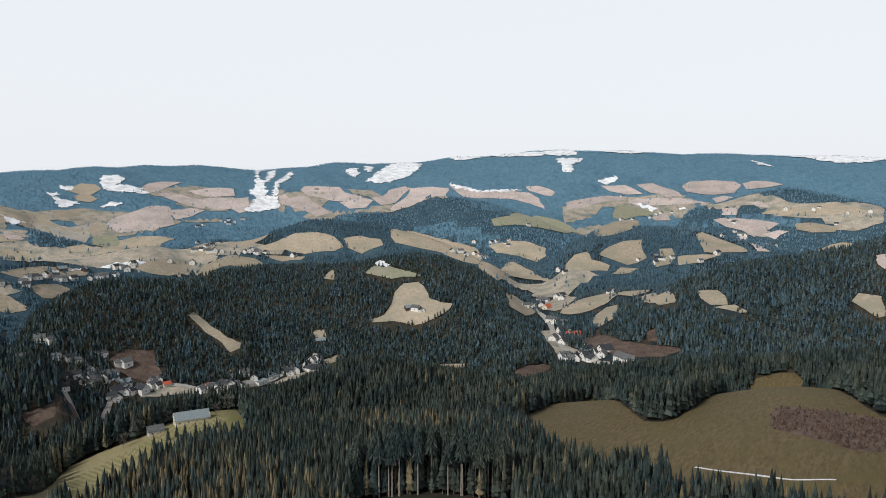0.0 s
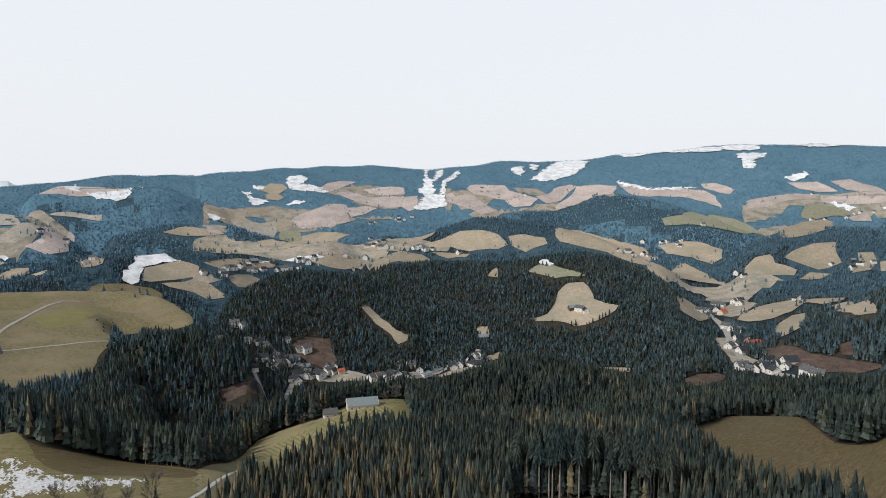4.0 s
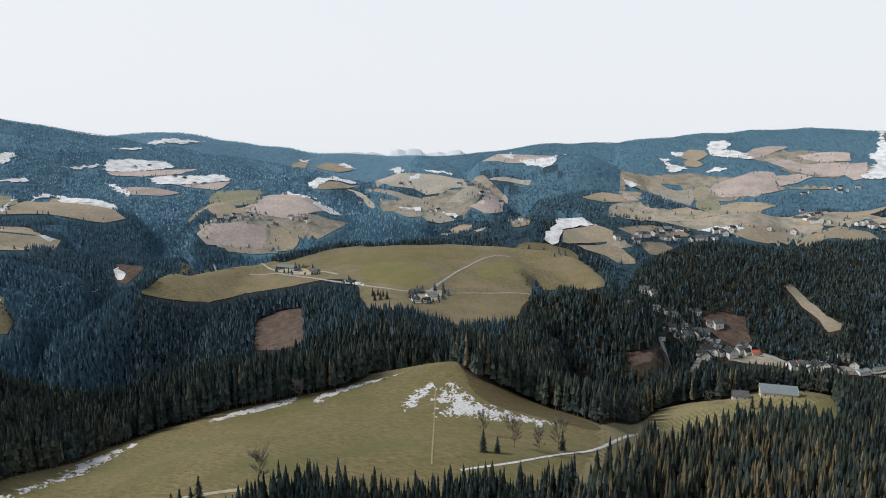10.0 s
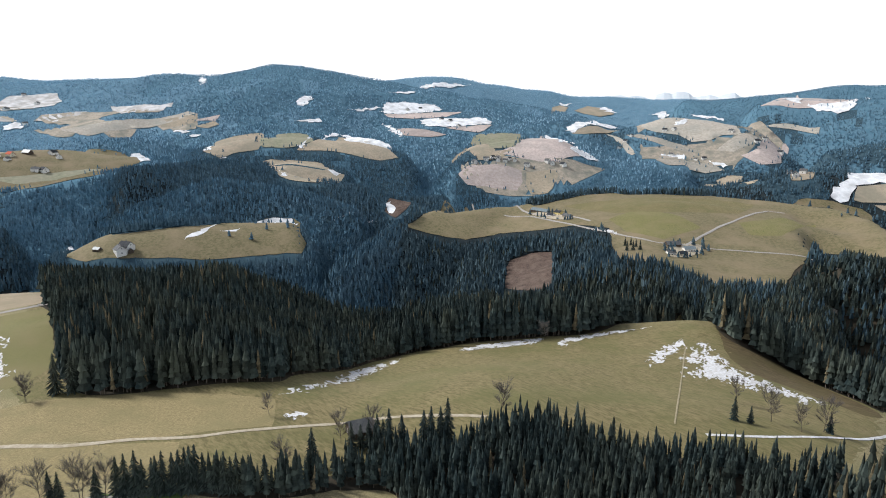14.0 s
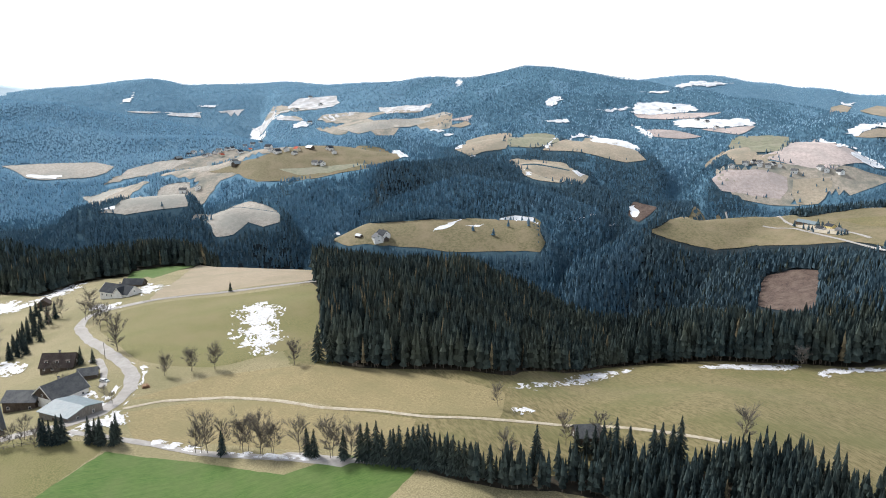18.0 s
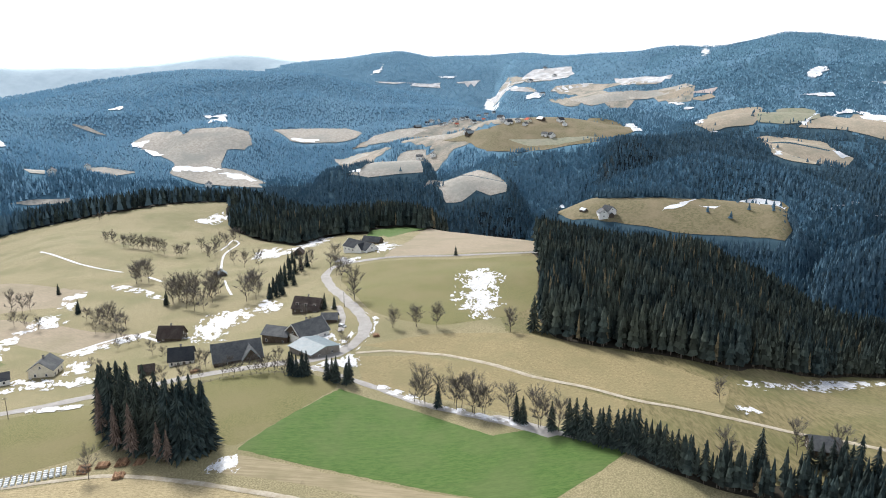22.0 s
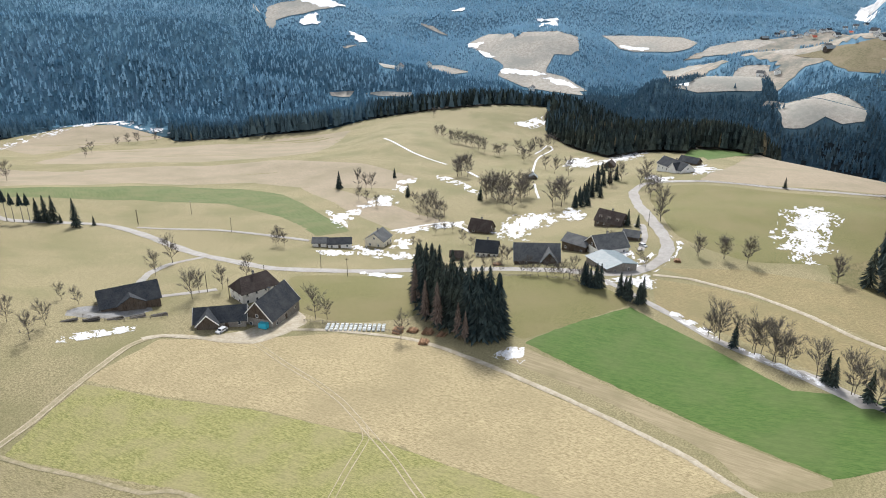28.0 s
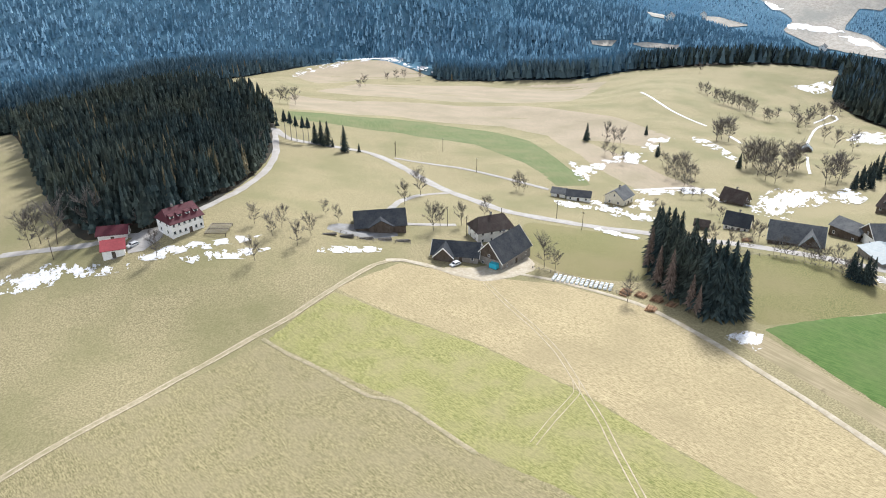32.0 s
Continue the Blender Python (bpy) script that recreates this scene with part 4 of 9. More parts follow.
way("side_road", ROAD, "pale lane curving past the dark wood", [(-75, -404), (-67, -364), (-53.6, -323.7), (-34.5, -281.2), (-18.4, -259.5), (1.5, -244.7), (11.8, -248.2), (22.3, -250.2), (37.6, -259.4), (52.9, -266.8)], 3.6, layer=5)
way("side_road", ROAD, "lane along the green field with snow on its verges", [(-223.2, -127.4), (-220.5, -114.5), (-215.7, -94.5), (-207.4, -72.2), (-200.1, -48.2), (-192.1, -26.2), (-201.8, -47.1), (-194.1, -24), (-190.3, -3.7)], 3.4, layer=5)
way("field_path", TRACK, "sandy field path across the straw meadow", [(-247.5, -118.8), (-255.1, -105.6), (-255.4, -82.1), (-247.1, -61.5), (-237.6, -42), (-232.6, -20.2), (-225.9, 0.5), (-226.5, 28.5), (-223.3, 63.2), (-214.9, 81.2), (-205.2, 97.1)], 2.3, layer=5)
way("field_path", TRACK, "earth track from the farm along the stubble", [(-111.3, -184.3), (-123.7, -172.2), (-136.9, -148.5), (-139.9, -120.8), (-141.6, -87.3), (-140.7, -55.4), (-137.3, -39.9), (-122.3, 28.4)], 2.0, layer=5)
DIAGONAL = [(-75.4, -206.5), (-67.5, -204.5), (-57.3, -197.9), (-46.8, -190.8), (-32.5, -181.6), (-19.4, -175.7), (-8.3, -170.3), (3.2, -164.2), (15.8, -156.5), (41.2, -143), (93.1, -112.9)]
way("field_path", TRODDEN, "trodden diagonal field track", DIAGONAL, 2.1, layer=4)
ruts(DIAGONAL, 0.7, 0.5, 4.4, "worn pale wheel rut of the field track")
ruts([(-98.5, -180.5), (-97.6, -162.1), (-97.5, -145.9), (-96.2, -132.5), (-93, -119), (-90.9, -110.4), (-88.9, -102.2), (-86.2, -94), (-80.8, -75.5)], 0.8, 0.34, 3.5, "faint pale wheel rut in the stubble")
ruts([(-93, -119.5), (-90, -114.6), (-82.5, -110.3), (-78.6, -108.2), (-70, -103)], 0.8, 0.24, 3.5, "faint wheel rut that forks off over the grass")
way("field_path", TRODDEN, "pale trodden strip between the two meadows", [(-22.1, -174.1), (-27.6, -163.4), (-33.1, -154), (-41.5, -136.5), (-47.5, -130.5), (-56.6, -105.4)], 1.3, layer=3.7)
way("farm_drive", ROAD, "pale drive from the road to the farm", [(-133, -285.5), (-117.8, -281.2), (-102.2, -270.3), (-90.3, -253.2), (-90.6, -238.7), (-112.5, -232.7)], 3.2, layer=5)
patch("farm_yard", TRACK, "gravelled farmyard beside the barns", [(-90.5, -196), (-100.9, -192.3), (-115.8, -193.5), (-122, -193.6), (-121.4, -184.9), (-110.4, -181), (-99.5, -181.6), (-91.1, -190.7)], layer=3)
patch("farm_yard", GRAVEL, "grey gravel yard in front of the long shed", [(-59, -235), (-65, -240.5), (-75.5, -239), (-84, -232), (-84.5, -226), (-72.6, -225.5)], layer=3)
way("side_road", ROAD, "lane to the white farmhouse", [(-134, -360), (-162, -331), (-176, -305), (-187.4, -277.5)], 3.0, layer=5)
way("farm_drive", ROAD, "side lane round the hamlet houses", [(-272.6, -138.1), (-292.5, -147), (-312, -159), (-311, -163)], 3.0, layer=5)
way("foot_path", SNOW, "snow-covered footpath up the orchard slope", [(-412, -306), (-501, -367), (-576, -402), (-586, -417), (-525, -387)], 1.8, layer=5)
way("foot_path", TRACK, "path across the hamlet pasture", [(-234, -262), (-260, -258), (-272, -252), (-263.6, -227.9)], 1.6, layer=4)
way("wheel_track", TRODDEN, "straight track up the hilltop meadow", [(-295, 264), (-235.4, 209.5), (-186.9, 165.1)], 0.7, layer=4)
way("field_path", SNOW, "snowy lane at the forest foot", [(-176.6, 170.5), (-171.1, 196.5), (-173.3, 246.5), (-192, 304), (-237, 421)], 1.7, layer=4)

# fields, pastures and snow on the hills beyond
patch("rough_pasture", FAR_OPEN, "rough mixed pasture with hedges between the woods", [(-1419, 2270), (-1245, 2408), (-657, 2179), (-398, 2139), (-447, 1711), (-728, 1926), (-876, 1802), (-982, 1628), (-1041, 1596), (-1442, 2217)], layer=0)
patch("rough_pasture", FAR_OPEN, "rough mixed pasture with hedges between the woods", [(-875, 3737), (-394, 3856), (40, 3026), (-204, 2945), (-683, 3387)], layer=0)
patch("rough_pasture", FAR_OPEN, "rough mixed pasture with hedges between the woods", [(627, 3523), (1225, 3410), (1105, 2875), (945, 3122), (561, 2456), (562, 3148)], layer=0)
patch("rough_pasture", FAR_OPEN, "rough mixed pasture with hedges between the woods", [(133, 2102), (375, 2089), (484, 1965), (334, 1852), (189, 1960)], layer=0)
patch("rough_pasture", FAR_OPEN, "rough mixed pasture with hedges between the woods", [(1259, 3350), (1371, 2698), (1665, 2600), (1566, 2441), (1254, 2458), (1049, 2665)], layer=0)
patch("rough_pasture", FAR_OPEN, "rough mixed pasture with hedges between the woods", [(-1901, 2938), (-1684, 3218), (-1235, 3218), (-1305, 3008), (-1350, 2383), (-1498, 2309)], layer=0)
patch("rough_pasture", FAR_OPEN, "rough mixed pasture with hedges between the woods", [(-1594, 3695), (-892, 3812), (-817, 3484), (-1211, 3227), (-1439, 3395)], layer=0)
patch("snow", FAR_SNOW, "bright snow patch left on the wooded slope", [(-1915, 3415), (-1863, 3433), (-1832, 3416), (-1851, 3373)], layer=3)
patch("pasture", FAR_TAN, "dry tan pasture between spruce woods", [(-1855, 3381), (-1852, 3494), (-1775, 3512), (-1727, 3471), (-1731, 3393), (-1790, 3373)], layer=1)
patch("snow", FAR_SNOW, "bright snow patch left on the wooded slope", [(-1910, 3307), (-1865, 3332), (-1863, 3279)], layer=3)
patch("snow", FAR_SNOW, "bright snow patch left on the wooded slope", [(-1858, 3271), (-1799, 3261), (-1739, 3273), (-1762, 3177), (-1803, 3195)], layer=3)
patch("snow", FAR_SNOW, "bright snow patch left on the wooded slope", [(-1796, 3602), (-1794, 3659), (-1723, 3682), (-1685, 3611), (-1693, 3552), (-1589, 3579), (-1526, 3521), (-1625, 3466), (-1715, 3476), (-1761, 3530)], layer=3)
patch("fallow_field", PINK_TAN, "hazy pinkish fallow field on the high mountain slope", [(-1576, 3584), (-1581, 3679), (-1537, 3741), (-1434, 3771), (-1462, 3707), (-1517, 3525)], layer=1)
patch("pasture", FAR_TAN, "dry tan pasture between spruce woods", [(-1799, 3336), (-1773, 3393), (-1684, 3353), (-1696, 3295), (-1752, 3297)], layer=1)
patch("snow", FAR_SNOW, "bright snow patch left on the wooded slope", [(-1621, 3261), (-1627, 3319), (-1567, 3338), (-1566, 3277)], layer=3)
patch("fallow_field", PINK_TAN, "hazy pinkish fallow field on the high mountain slope", [(-1472, 3544), (-1433, 3592), (-1358, 3590), (-1281, 3537), (-1195, 3498), (-1200, 3429), (-1284, 3427)], layer=1)
patch("fallow_field", PINK_TAN, "hazy pinkish fallow field on the high mountain slope", [(-1360, 3661), (-1284, 3720), (-1159, 3781), (-1111, 3653), (-1224, 3587), (-1309, 3618)], layer=1)
patch("fallow_field", PINK_TAN, "hazy pinkish fallow field on the high mountain slope", [(-1281, 3537), (-1168, 3596), (-1111, 3633), (-1074, 3470), (-1159, 3433)], layer=1)
patch("fallow_field", PINK_TAN, "hazy pinkish fallow field on the high mountain slope", [(-1109, 3615), (-1042, 3674), (-988, 3477), (-1015, 3422), (-1072, 3471)], layer=1)
patch("fallow_field", PINK_TAN, "hazy pinkish fallow field on the high mountain slope", [(-1318, 3317), (-1247, 3402), (-1189, 3413), (-1214, 3309), (-1264, 3225)], layer=1)
patch("fallow_field", PINK_TAN, "hazy pinkish fallow field on the high mountain slope", [(-1515, 3058), (-1521, 3151), (-1448, 3253), (-1427, 3331), (-1336, 3358), (-1293, 3260), (-1242, 3169), (-1299, 3055), (-1394, 3040)], layer=1)
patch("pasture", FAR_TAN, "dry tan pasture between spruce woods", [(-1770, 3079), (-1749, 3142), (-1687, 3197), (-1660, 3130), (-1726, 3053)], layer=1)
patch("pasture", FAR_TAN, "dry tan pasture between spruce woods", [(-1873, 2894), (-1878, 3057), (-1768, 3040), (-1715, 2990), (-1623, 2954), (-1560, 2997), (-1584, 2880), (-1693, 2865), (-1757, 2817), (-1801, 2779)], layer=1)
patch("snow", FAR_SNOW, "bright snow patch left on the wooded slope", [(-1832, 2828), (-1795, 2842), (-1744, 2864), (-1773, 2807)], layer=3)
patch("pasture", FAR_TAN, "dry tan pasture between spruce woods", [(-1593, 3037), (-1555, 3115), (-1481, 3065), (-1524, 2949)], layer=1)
patch("fallow_field", PINK_TAN, "hazy pinkish fallow field on the high mountain slope", [(-1513, 2332), (-1475, 2332), (-1416, 2312), (-1457, 2287)], layer=1)
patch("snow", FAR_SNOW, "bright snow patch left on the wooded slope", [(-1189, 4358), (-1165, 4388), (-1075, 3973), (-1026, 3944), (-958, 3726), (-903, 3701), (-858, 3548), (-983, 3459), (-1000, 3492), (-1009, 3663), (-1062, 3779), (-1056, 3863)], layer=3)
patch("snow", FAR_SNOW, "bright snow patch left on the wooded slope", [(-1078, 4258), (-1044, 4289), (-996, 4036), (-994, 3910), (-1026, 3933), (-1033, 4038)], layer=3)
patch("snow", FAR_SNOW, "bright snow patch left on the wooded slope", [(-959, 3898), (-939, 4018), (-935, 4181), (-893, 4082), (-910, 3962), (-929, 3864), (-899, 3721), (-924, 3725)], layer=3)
patch("fallow_field", PINK_TAN, "hazy pinkish fallow field on the high mountain slope", [(-893, 3723), (-858, 3731), (-819, 3652), (-847, 3589)], layer=1)
patch("fallow_field", PINK_TAN, "hazy pinkish fallow field on the high mountain slope", [(-796, 3804), (-775, 3858), (-582, 3842), (-535, 3771), (-441, 3717), (-489, 3618), (-586, 3659), (-685, 3709), (-733, 3719)], layer=1)
patch("fallow_field", PINK_TAN, "hazy pinkish fallow field on the high mountain slope", [(-848, 3684), (-779, 3719), (-726, 3682), (-626, 3542), (-558, 3481), (-630, 3406), (-736, 3511), (-827, 3593)], layer=1)
patch("fallow_field", PINK_TAN, "hazy pinkish fallow field on the high mountain slope", [(-551, 3627), (-440, 3708), (-375, 3668), (-399, 3556), (-480, 3546)], layer=1)
patch("fallow_field", PINK_TAN, "hazy pinkish fallow field on the high mountain slope", [(-394, 3704), (-324, 3776), (-299, 3865), (-221, 3890), (-187, 3853), (-215, 3775), (-254, 3660), (-324, 3600)], layer=1)
patch("fallow_field", PINK_TAN, "hazy pinkish fallow field on the high mountain slope", [(-181, 3853), (-60, 3837), (34, 3790), (18, 3697), (-60, 3026), (-148, 3666), (-171, 3007), (-275, 3550), (-252, 3642), (-198, 3747)], layer=1)
patch("fallow_field", PINK_TAN, "hazy pinkish fallow field on the high mountain slope", [(35, 3847), (97, 3808), (201, 3691), (337, 3681), (453, 3641), (495, 3571), (508, 3400), (452, 3514), (342, 3580), (195, 3582), (107, 3622), (65, 3733)], layer=1)
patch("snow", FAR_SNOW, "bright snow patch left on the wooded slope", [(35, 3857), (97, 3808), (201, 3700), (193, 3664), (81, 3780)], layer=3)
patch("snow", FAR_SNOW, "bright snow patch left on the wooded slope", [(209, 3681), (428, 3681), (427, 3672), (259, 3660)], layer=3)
patch("fallow_field", PINK_TAN, "hazy pinkish fallow field on the high mountain slope", [(446, 3707), (521, 3697), (595, 3593), (561, 3561), (496, 3626), (455, 3659)], layer=1)
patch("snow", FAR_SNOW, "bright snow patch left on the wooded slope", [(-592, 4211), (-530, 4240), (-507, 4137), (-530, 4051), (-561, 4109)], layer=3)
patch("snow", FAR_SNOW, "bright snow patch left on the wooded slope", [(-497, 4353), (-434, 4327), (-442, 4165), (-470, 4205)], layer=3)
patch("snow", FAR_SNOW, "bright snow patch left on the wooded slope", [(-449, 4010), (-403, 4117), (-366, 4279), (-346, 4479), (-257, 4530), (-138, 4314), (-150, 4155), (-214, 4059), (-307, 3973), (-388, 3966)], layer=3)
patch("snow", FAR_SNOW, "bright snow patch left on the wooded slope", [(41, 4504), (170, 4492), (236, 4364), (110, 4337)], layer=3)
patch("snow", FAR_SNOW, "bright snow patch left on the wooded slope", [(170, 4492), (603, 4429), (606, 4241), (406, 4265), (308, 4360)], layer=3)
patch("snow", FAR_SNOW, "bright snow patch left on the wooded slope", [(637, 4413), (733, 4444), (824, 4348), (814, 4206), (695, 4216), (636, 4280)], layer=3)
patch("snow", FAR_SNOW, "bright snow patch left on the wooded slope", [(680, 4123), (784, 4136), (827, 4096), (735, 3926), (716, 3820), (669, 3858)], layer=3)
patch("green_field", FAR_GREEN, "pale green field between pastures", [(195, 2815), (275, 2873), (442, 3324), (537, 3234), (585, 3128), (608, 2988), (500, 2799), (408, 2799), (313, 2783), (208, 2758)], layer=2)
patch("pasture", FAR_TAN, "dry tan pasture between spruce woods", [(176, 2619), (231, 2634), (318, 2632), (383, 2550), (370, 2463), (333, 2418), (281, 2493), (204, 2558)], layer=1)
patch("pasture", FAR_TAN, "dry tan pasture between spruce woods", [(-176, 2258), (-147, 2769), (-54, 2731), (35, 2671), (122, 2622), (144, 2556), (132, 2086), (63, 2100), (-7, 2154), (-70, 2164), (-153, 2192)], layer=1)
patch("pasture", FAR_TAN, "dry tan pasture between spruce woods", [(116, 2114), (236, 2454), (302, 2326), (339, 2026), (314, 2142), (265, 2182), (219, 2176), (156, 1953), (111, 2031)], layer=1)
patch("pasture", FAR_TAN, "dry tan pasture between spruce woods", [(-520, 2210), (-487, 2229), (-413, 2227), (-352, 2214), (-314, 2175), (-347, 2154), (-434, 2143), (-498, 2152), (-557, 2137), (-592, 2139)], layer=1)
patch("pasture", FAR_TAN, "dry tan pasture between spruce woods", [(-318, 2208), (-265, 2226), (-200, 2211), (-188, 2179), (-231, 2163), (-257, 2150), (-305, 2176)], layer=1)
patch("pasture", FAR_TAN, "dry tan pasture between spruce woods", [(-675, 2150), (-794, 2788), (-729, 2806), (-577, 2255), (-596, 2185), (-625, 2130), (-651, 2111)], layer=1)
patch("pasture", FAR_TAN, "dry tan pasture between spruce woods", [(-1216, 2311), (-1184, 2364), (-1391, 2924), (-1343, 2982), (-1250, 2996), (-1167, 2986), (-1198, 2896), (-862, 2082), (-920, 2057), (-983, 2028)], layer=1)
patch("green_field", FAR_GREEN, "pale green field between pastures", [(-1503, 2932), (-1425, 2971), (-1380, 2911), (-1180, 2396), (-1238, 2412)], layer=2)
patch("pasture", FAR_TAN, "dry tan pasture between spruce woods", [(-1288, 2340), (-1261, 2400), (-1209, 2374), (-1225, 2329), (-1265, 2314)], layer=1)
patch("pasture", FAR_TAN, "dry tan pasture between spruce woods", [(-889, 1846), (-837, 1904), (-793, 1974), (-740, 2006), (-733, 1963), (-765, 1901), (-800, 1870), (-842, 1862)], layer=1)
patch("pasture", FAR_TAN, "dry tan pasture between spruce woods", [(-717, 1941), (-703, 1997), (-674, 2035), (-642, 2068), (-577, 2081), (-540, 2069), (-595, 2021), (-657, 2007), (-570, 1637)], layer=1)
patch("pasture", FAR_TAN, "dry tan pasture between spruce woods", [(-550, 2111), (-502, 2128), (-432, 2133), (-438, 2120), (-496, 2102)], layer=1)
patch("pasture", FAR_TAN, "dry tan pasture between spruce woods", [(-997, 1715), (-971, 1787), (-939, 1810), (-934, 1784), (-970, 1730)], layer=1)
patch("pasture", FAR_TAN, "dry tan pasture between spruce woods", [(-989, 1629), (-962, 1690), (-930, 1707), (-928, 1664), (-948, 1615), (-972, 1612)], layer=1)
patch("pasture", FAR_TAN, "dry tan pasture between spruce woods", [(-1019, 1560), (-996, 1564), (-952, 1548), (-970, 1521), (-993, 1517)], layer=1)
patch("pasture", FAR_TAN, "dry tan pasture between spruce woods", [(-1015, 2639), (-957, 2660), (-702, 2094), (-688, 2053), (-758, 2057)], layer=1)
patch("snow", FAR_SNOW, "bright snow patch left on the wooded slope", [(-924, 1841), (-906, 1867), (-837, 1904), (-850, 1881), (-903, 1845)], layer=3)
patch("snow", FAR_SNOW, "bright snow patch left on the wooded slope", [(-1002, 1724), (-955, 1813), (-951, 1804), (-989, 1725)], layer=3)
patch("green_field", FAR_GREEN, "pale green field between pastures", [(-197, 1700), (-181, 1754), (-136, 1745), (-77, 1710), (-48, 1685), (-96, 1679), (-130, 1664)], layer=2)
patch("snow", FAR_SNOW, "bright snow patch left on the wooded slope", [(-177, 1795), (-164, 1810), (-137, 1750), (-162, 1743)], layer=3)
patch("pasture", FAR_TAN, "dry tan pasture between spruce woods", [(-294, 1669), (-282, 1750), (-265, 1661)], layer=1)
patch("pasture", FAR_TAN, "dry tan pasture between spruce woods", [(-121, 1544), (-112, 1600), (-95, 1646), (-60, 1652), (-39, 1611), (-31, 1572), (-5, 1553), (21, 1537), (7, 1495), (-29, 1466), (-66, 1457), (-104, 1484), (-154, 1484), (-167, 1490), (-131, 1512)], layer=1)
patch("pasture", FAR_TAN, "dry tan pasture between spruce woods", [(-520, 1371), (-512, 1397), (-475, 1371), (-420, 1322), (-392, 1320), (-387, 1286), (-397, 1265), (-424, 1299), (-478, 1347)], layer=1)
patch("pasture", FAR_TAN, "dry tan pasture between spruce woods", [(-278, 1436), (-253, 1444), (-243, 1409), (-264, 1405)], layer=1)
patch("pasture", FAR_TAN, "dry tan pasture between spruce woods", [(153, 1650), (189, 1873), (234, 1691), (184, 1507), (153, 1518)], layer=1)
patch("fallow_field", PINK_TAN, "hazy pinkish fallow field on the high mountain slope", [(837, 3620), (954, 3610), (1003, 3539), (1017, 3487), (943, 3508), (867, 3556)], layer=1)
patch("fallow_field", PINK_TAN, "hazy pinkish fallow field on the high mountain slope", [(1012, 3604), (1107, 3625), (1172, 3506), (1189, 3385), (1111, 3402), (1051, 3486)], layer=1)
patch("snow", FAR_SNOW, "bright snow patch left on the wooded slope", [(835, 3678), (937, 3722), (940, 3672), (856, 3634)], layer=3)
patch("fallow_field", PINK_TAN, "hazy pinkish fallow field on the high mountain slope", [(617, 3462), (763, 3478), (839, 3497), (936, 3482), (898, 3445), (779, 3420), (699, 3375), (616, 3374)], layer=1)
patch("fallow_field", PINK_TAN, "hazy pinkish fallow field on the high mountain slope", [(944, 3470), (1155, 3368), (1259, 3274), (1136, 3309), (963, 3373), (931, 3418)], layer=1)
patch("snow", FAR_SNOW, "bright snow patch left on the wooded slope", [(944, 3406), (996, 3391), (1039, 3304), (1000, 3308)], layer=3)
patch("snow", FAR_SNOW, "bright snow patch left on the wooded slope", [(1128, 3284), (1155, 3247), (1132, 3256)], layer=3)
patch("fallow_field", PINK_TAN, "hazy pinkish fallow field on the high mountain slope", [(1229, 3545), (1296, 3612), (1396, 3565), (1489, 3506), (1504, 3459), (1443, 3393), (1302, 3391), (1228, 3457)], layer=1)
patch("fallow_field", PINK_TAN, "hazy pinkish fallow field on the high mountain slope", [(1519, 3483), (1637, 3514), (1706, 3448), (1589, 3410), (1508, 3416)], layer=1)
patch("fallow_field", PINK_TAN, "hazy pinkish fallow field on the high mountain slope", [(1307, 3331), (1378, 3371), (1422, 3343), (1312, 3272)], layer=1)
patch("green_field", FAR_GREEN, "pale green field between pastures", [(854, 3384), (935, 3372), (1000, 3308), (1027, 3263), (929, 3248), (837, 3204), (805, 3238)], layer=2)
patch("fallow_field", PINK_TAN, "hazy pinkish fallow field on the high mountain slope", [(980, 3242), (1064, 3251), (1062, 3181), (993, 3194)], layer=1)
patch("pasture", FAR_TAN, "dry tan pasture between spruce woods", [(794, 3190), (913, 3192), (639, 2300), (567, 2240), (506, 2254), (667, 3031)], layer=1)
patch("fallow_field", PINK_TAN, "hazy pinkish fallow field on the high mountain slope", [(1135, 2789), (1198, 2771), (1167, 2711), (1113, 2726)], layer=1)
patch("fallow_field", PINK_TAN, "hazy pinkish fallow field on the high mountain slope", [(1255, 2838), (1296, 2777), (1299, 2709), (1262, 2751)], layer=1)
patch("fallow_field", PINK_TAN, "hazy pinkish fallow field on the high mountain slope", [(1068, 2704), (1149, 2695), (1214, 2642), (1269, 2576), (1214, 2547), (1154, 2529), (1138, 2590), (1091, 2633)], layer=1)
patch("pasture", FAR_TAN, "dry tan pasture between spruce woods", [(1244, 2685), (1298, 2684), (1389, 2646), (1457, 2652), (1536, 2599), (1579, 2529), (1571, 2499), (1503, 2541), (1419, 2580), (1329, 2611)], layer=1)
patch("pasture", FAR_TAN, "dry tan pasture between spruce woods", [(1312, 2555), (1363, 2552), (1448, 2480), (1404, 2456), (1346, 2480), (1304, 2518)], layer=1)
patch("fallow_field", PINK_TAN, "hazy pinkish fallow field on the high mountain slope", [(1185, 2530), (1248, 2531), (1270, 2512), (1205, 2482)], layer=1)
patch("pasture", FAR_TAN, "dry tan pasture between spruce woods", [(848, 2296), (883, 2315), (915, 2250), (969, 2181), (963, 2145), (841, 2085), (803, 2099), (823, 2177)], layer=1)
patch("fallow_field", PINK_TAN, "hazy pinkish fallow field on the high mountain slope", [(1092, 2556), (1133, 2554), (1027, 2208), (1034, 2145), (992, 2151)], layer=1)
patch("pasture", FAR_TAN, "dry tan pasture between spruce woods", [(487, 2126), (533, 2172), (581, 2183), (635, 2185), (625, 2130), (625, 2096), (560, 2069), (524, 2095)], layer=1)
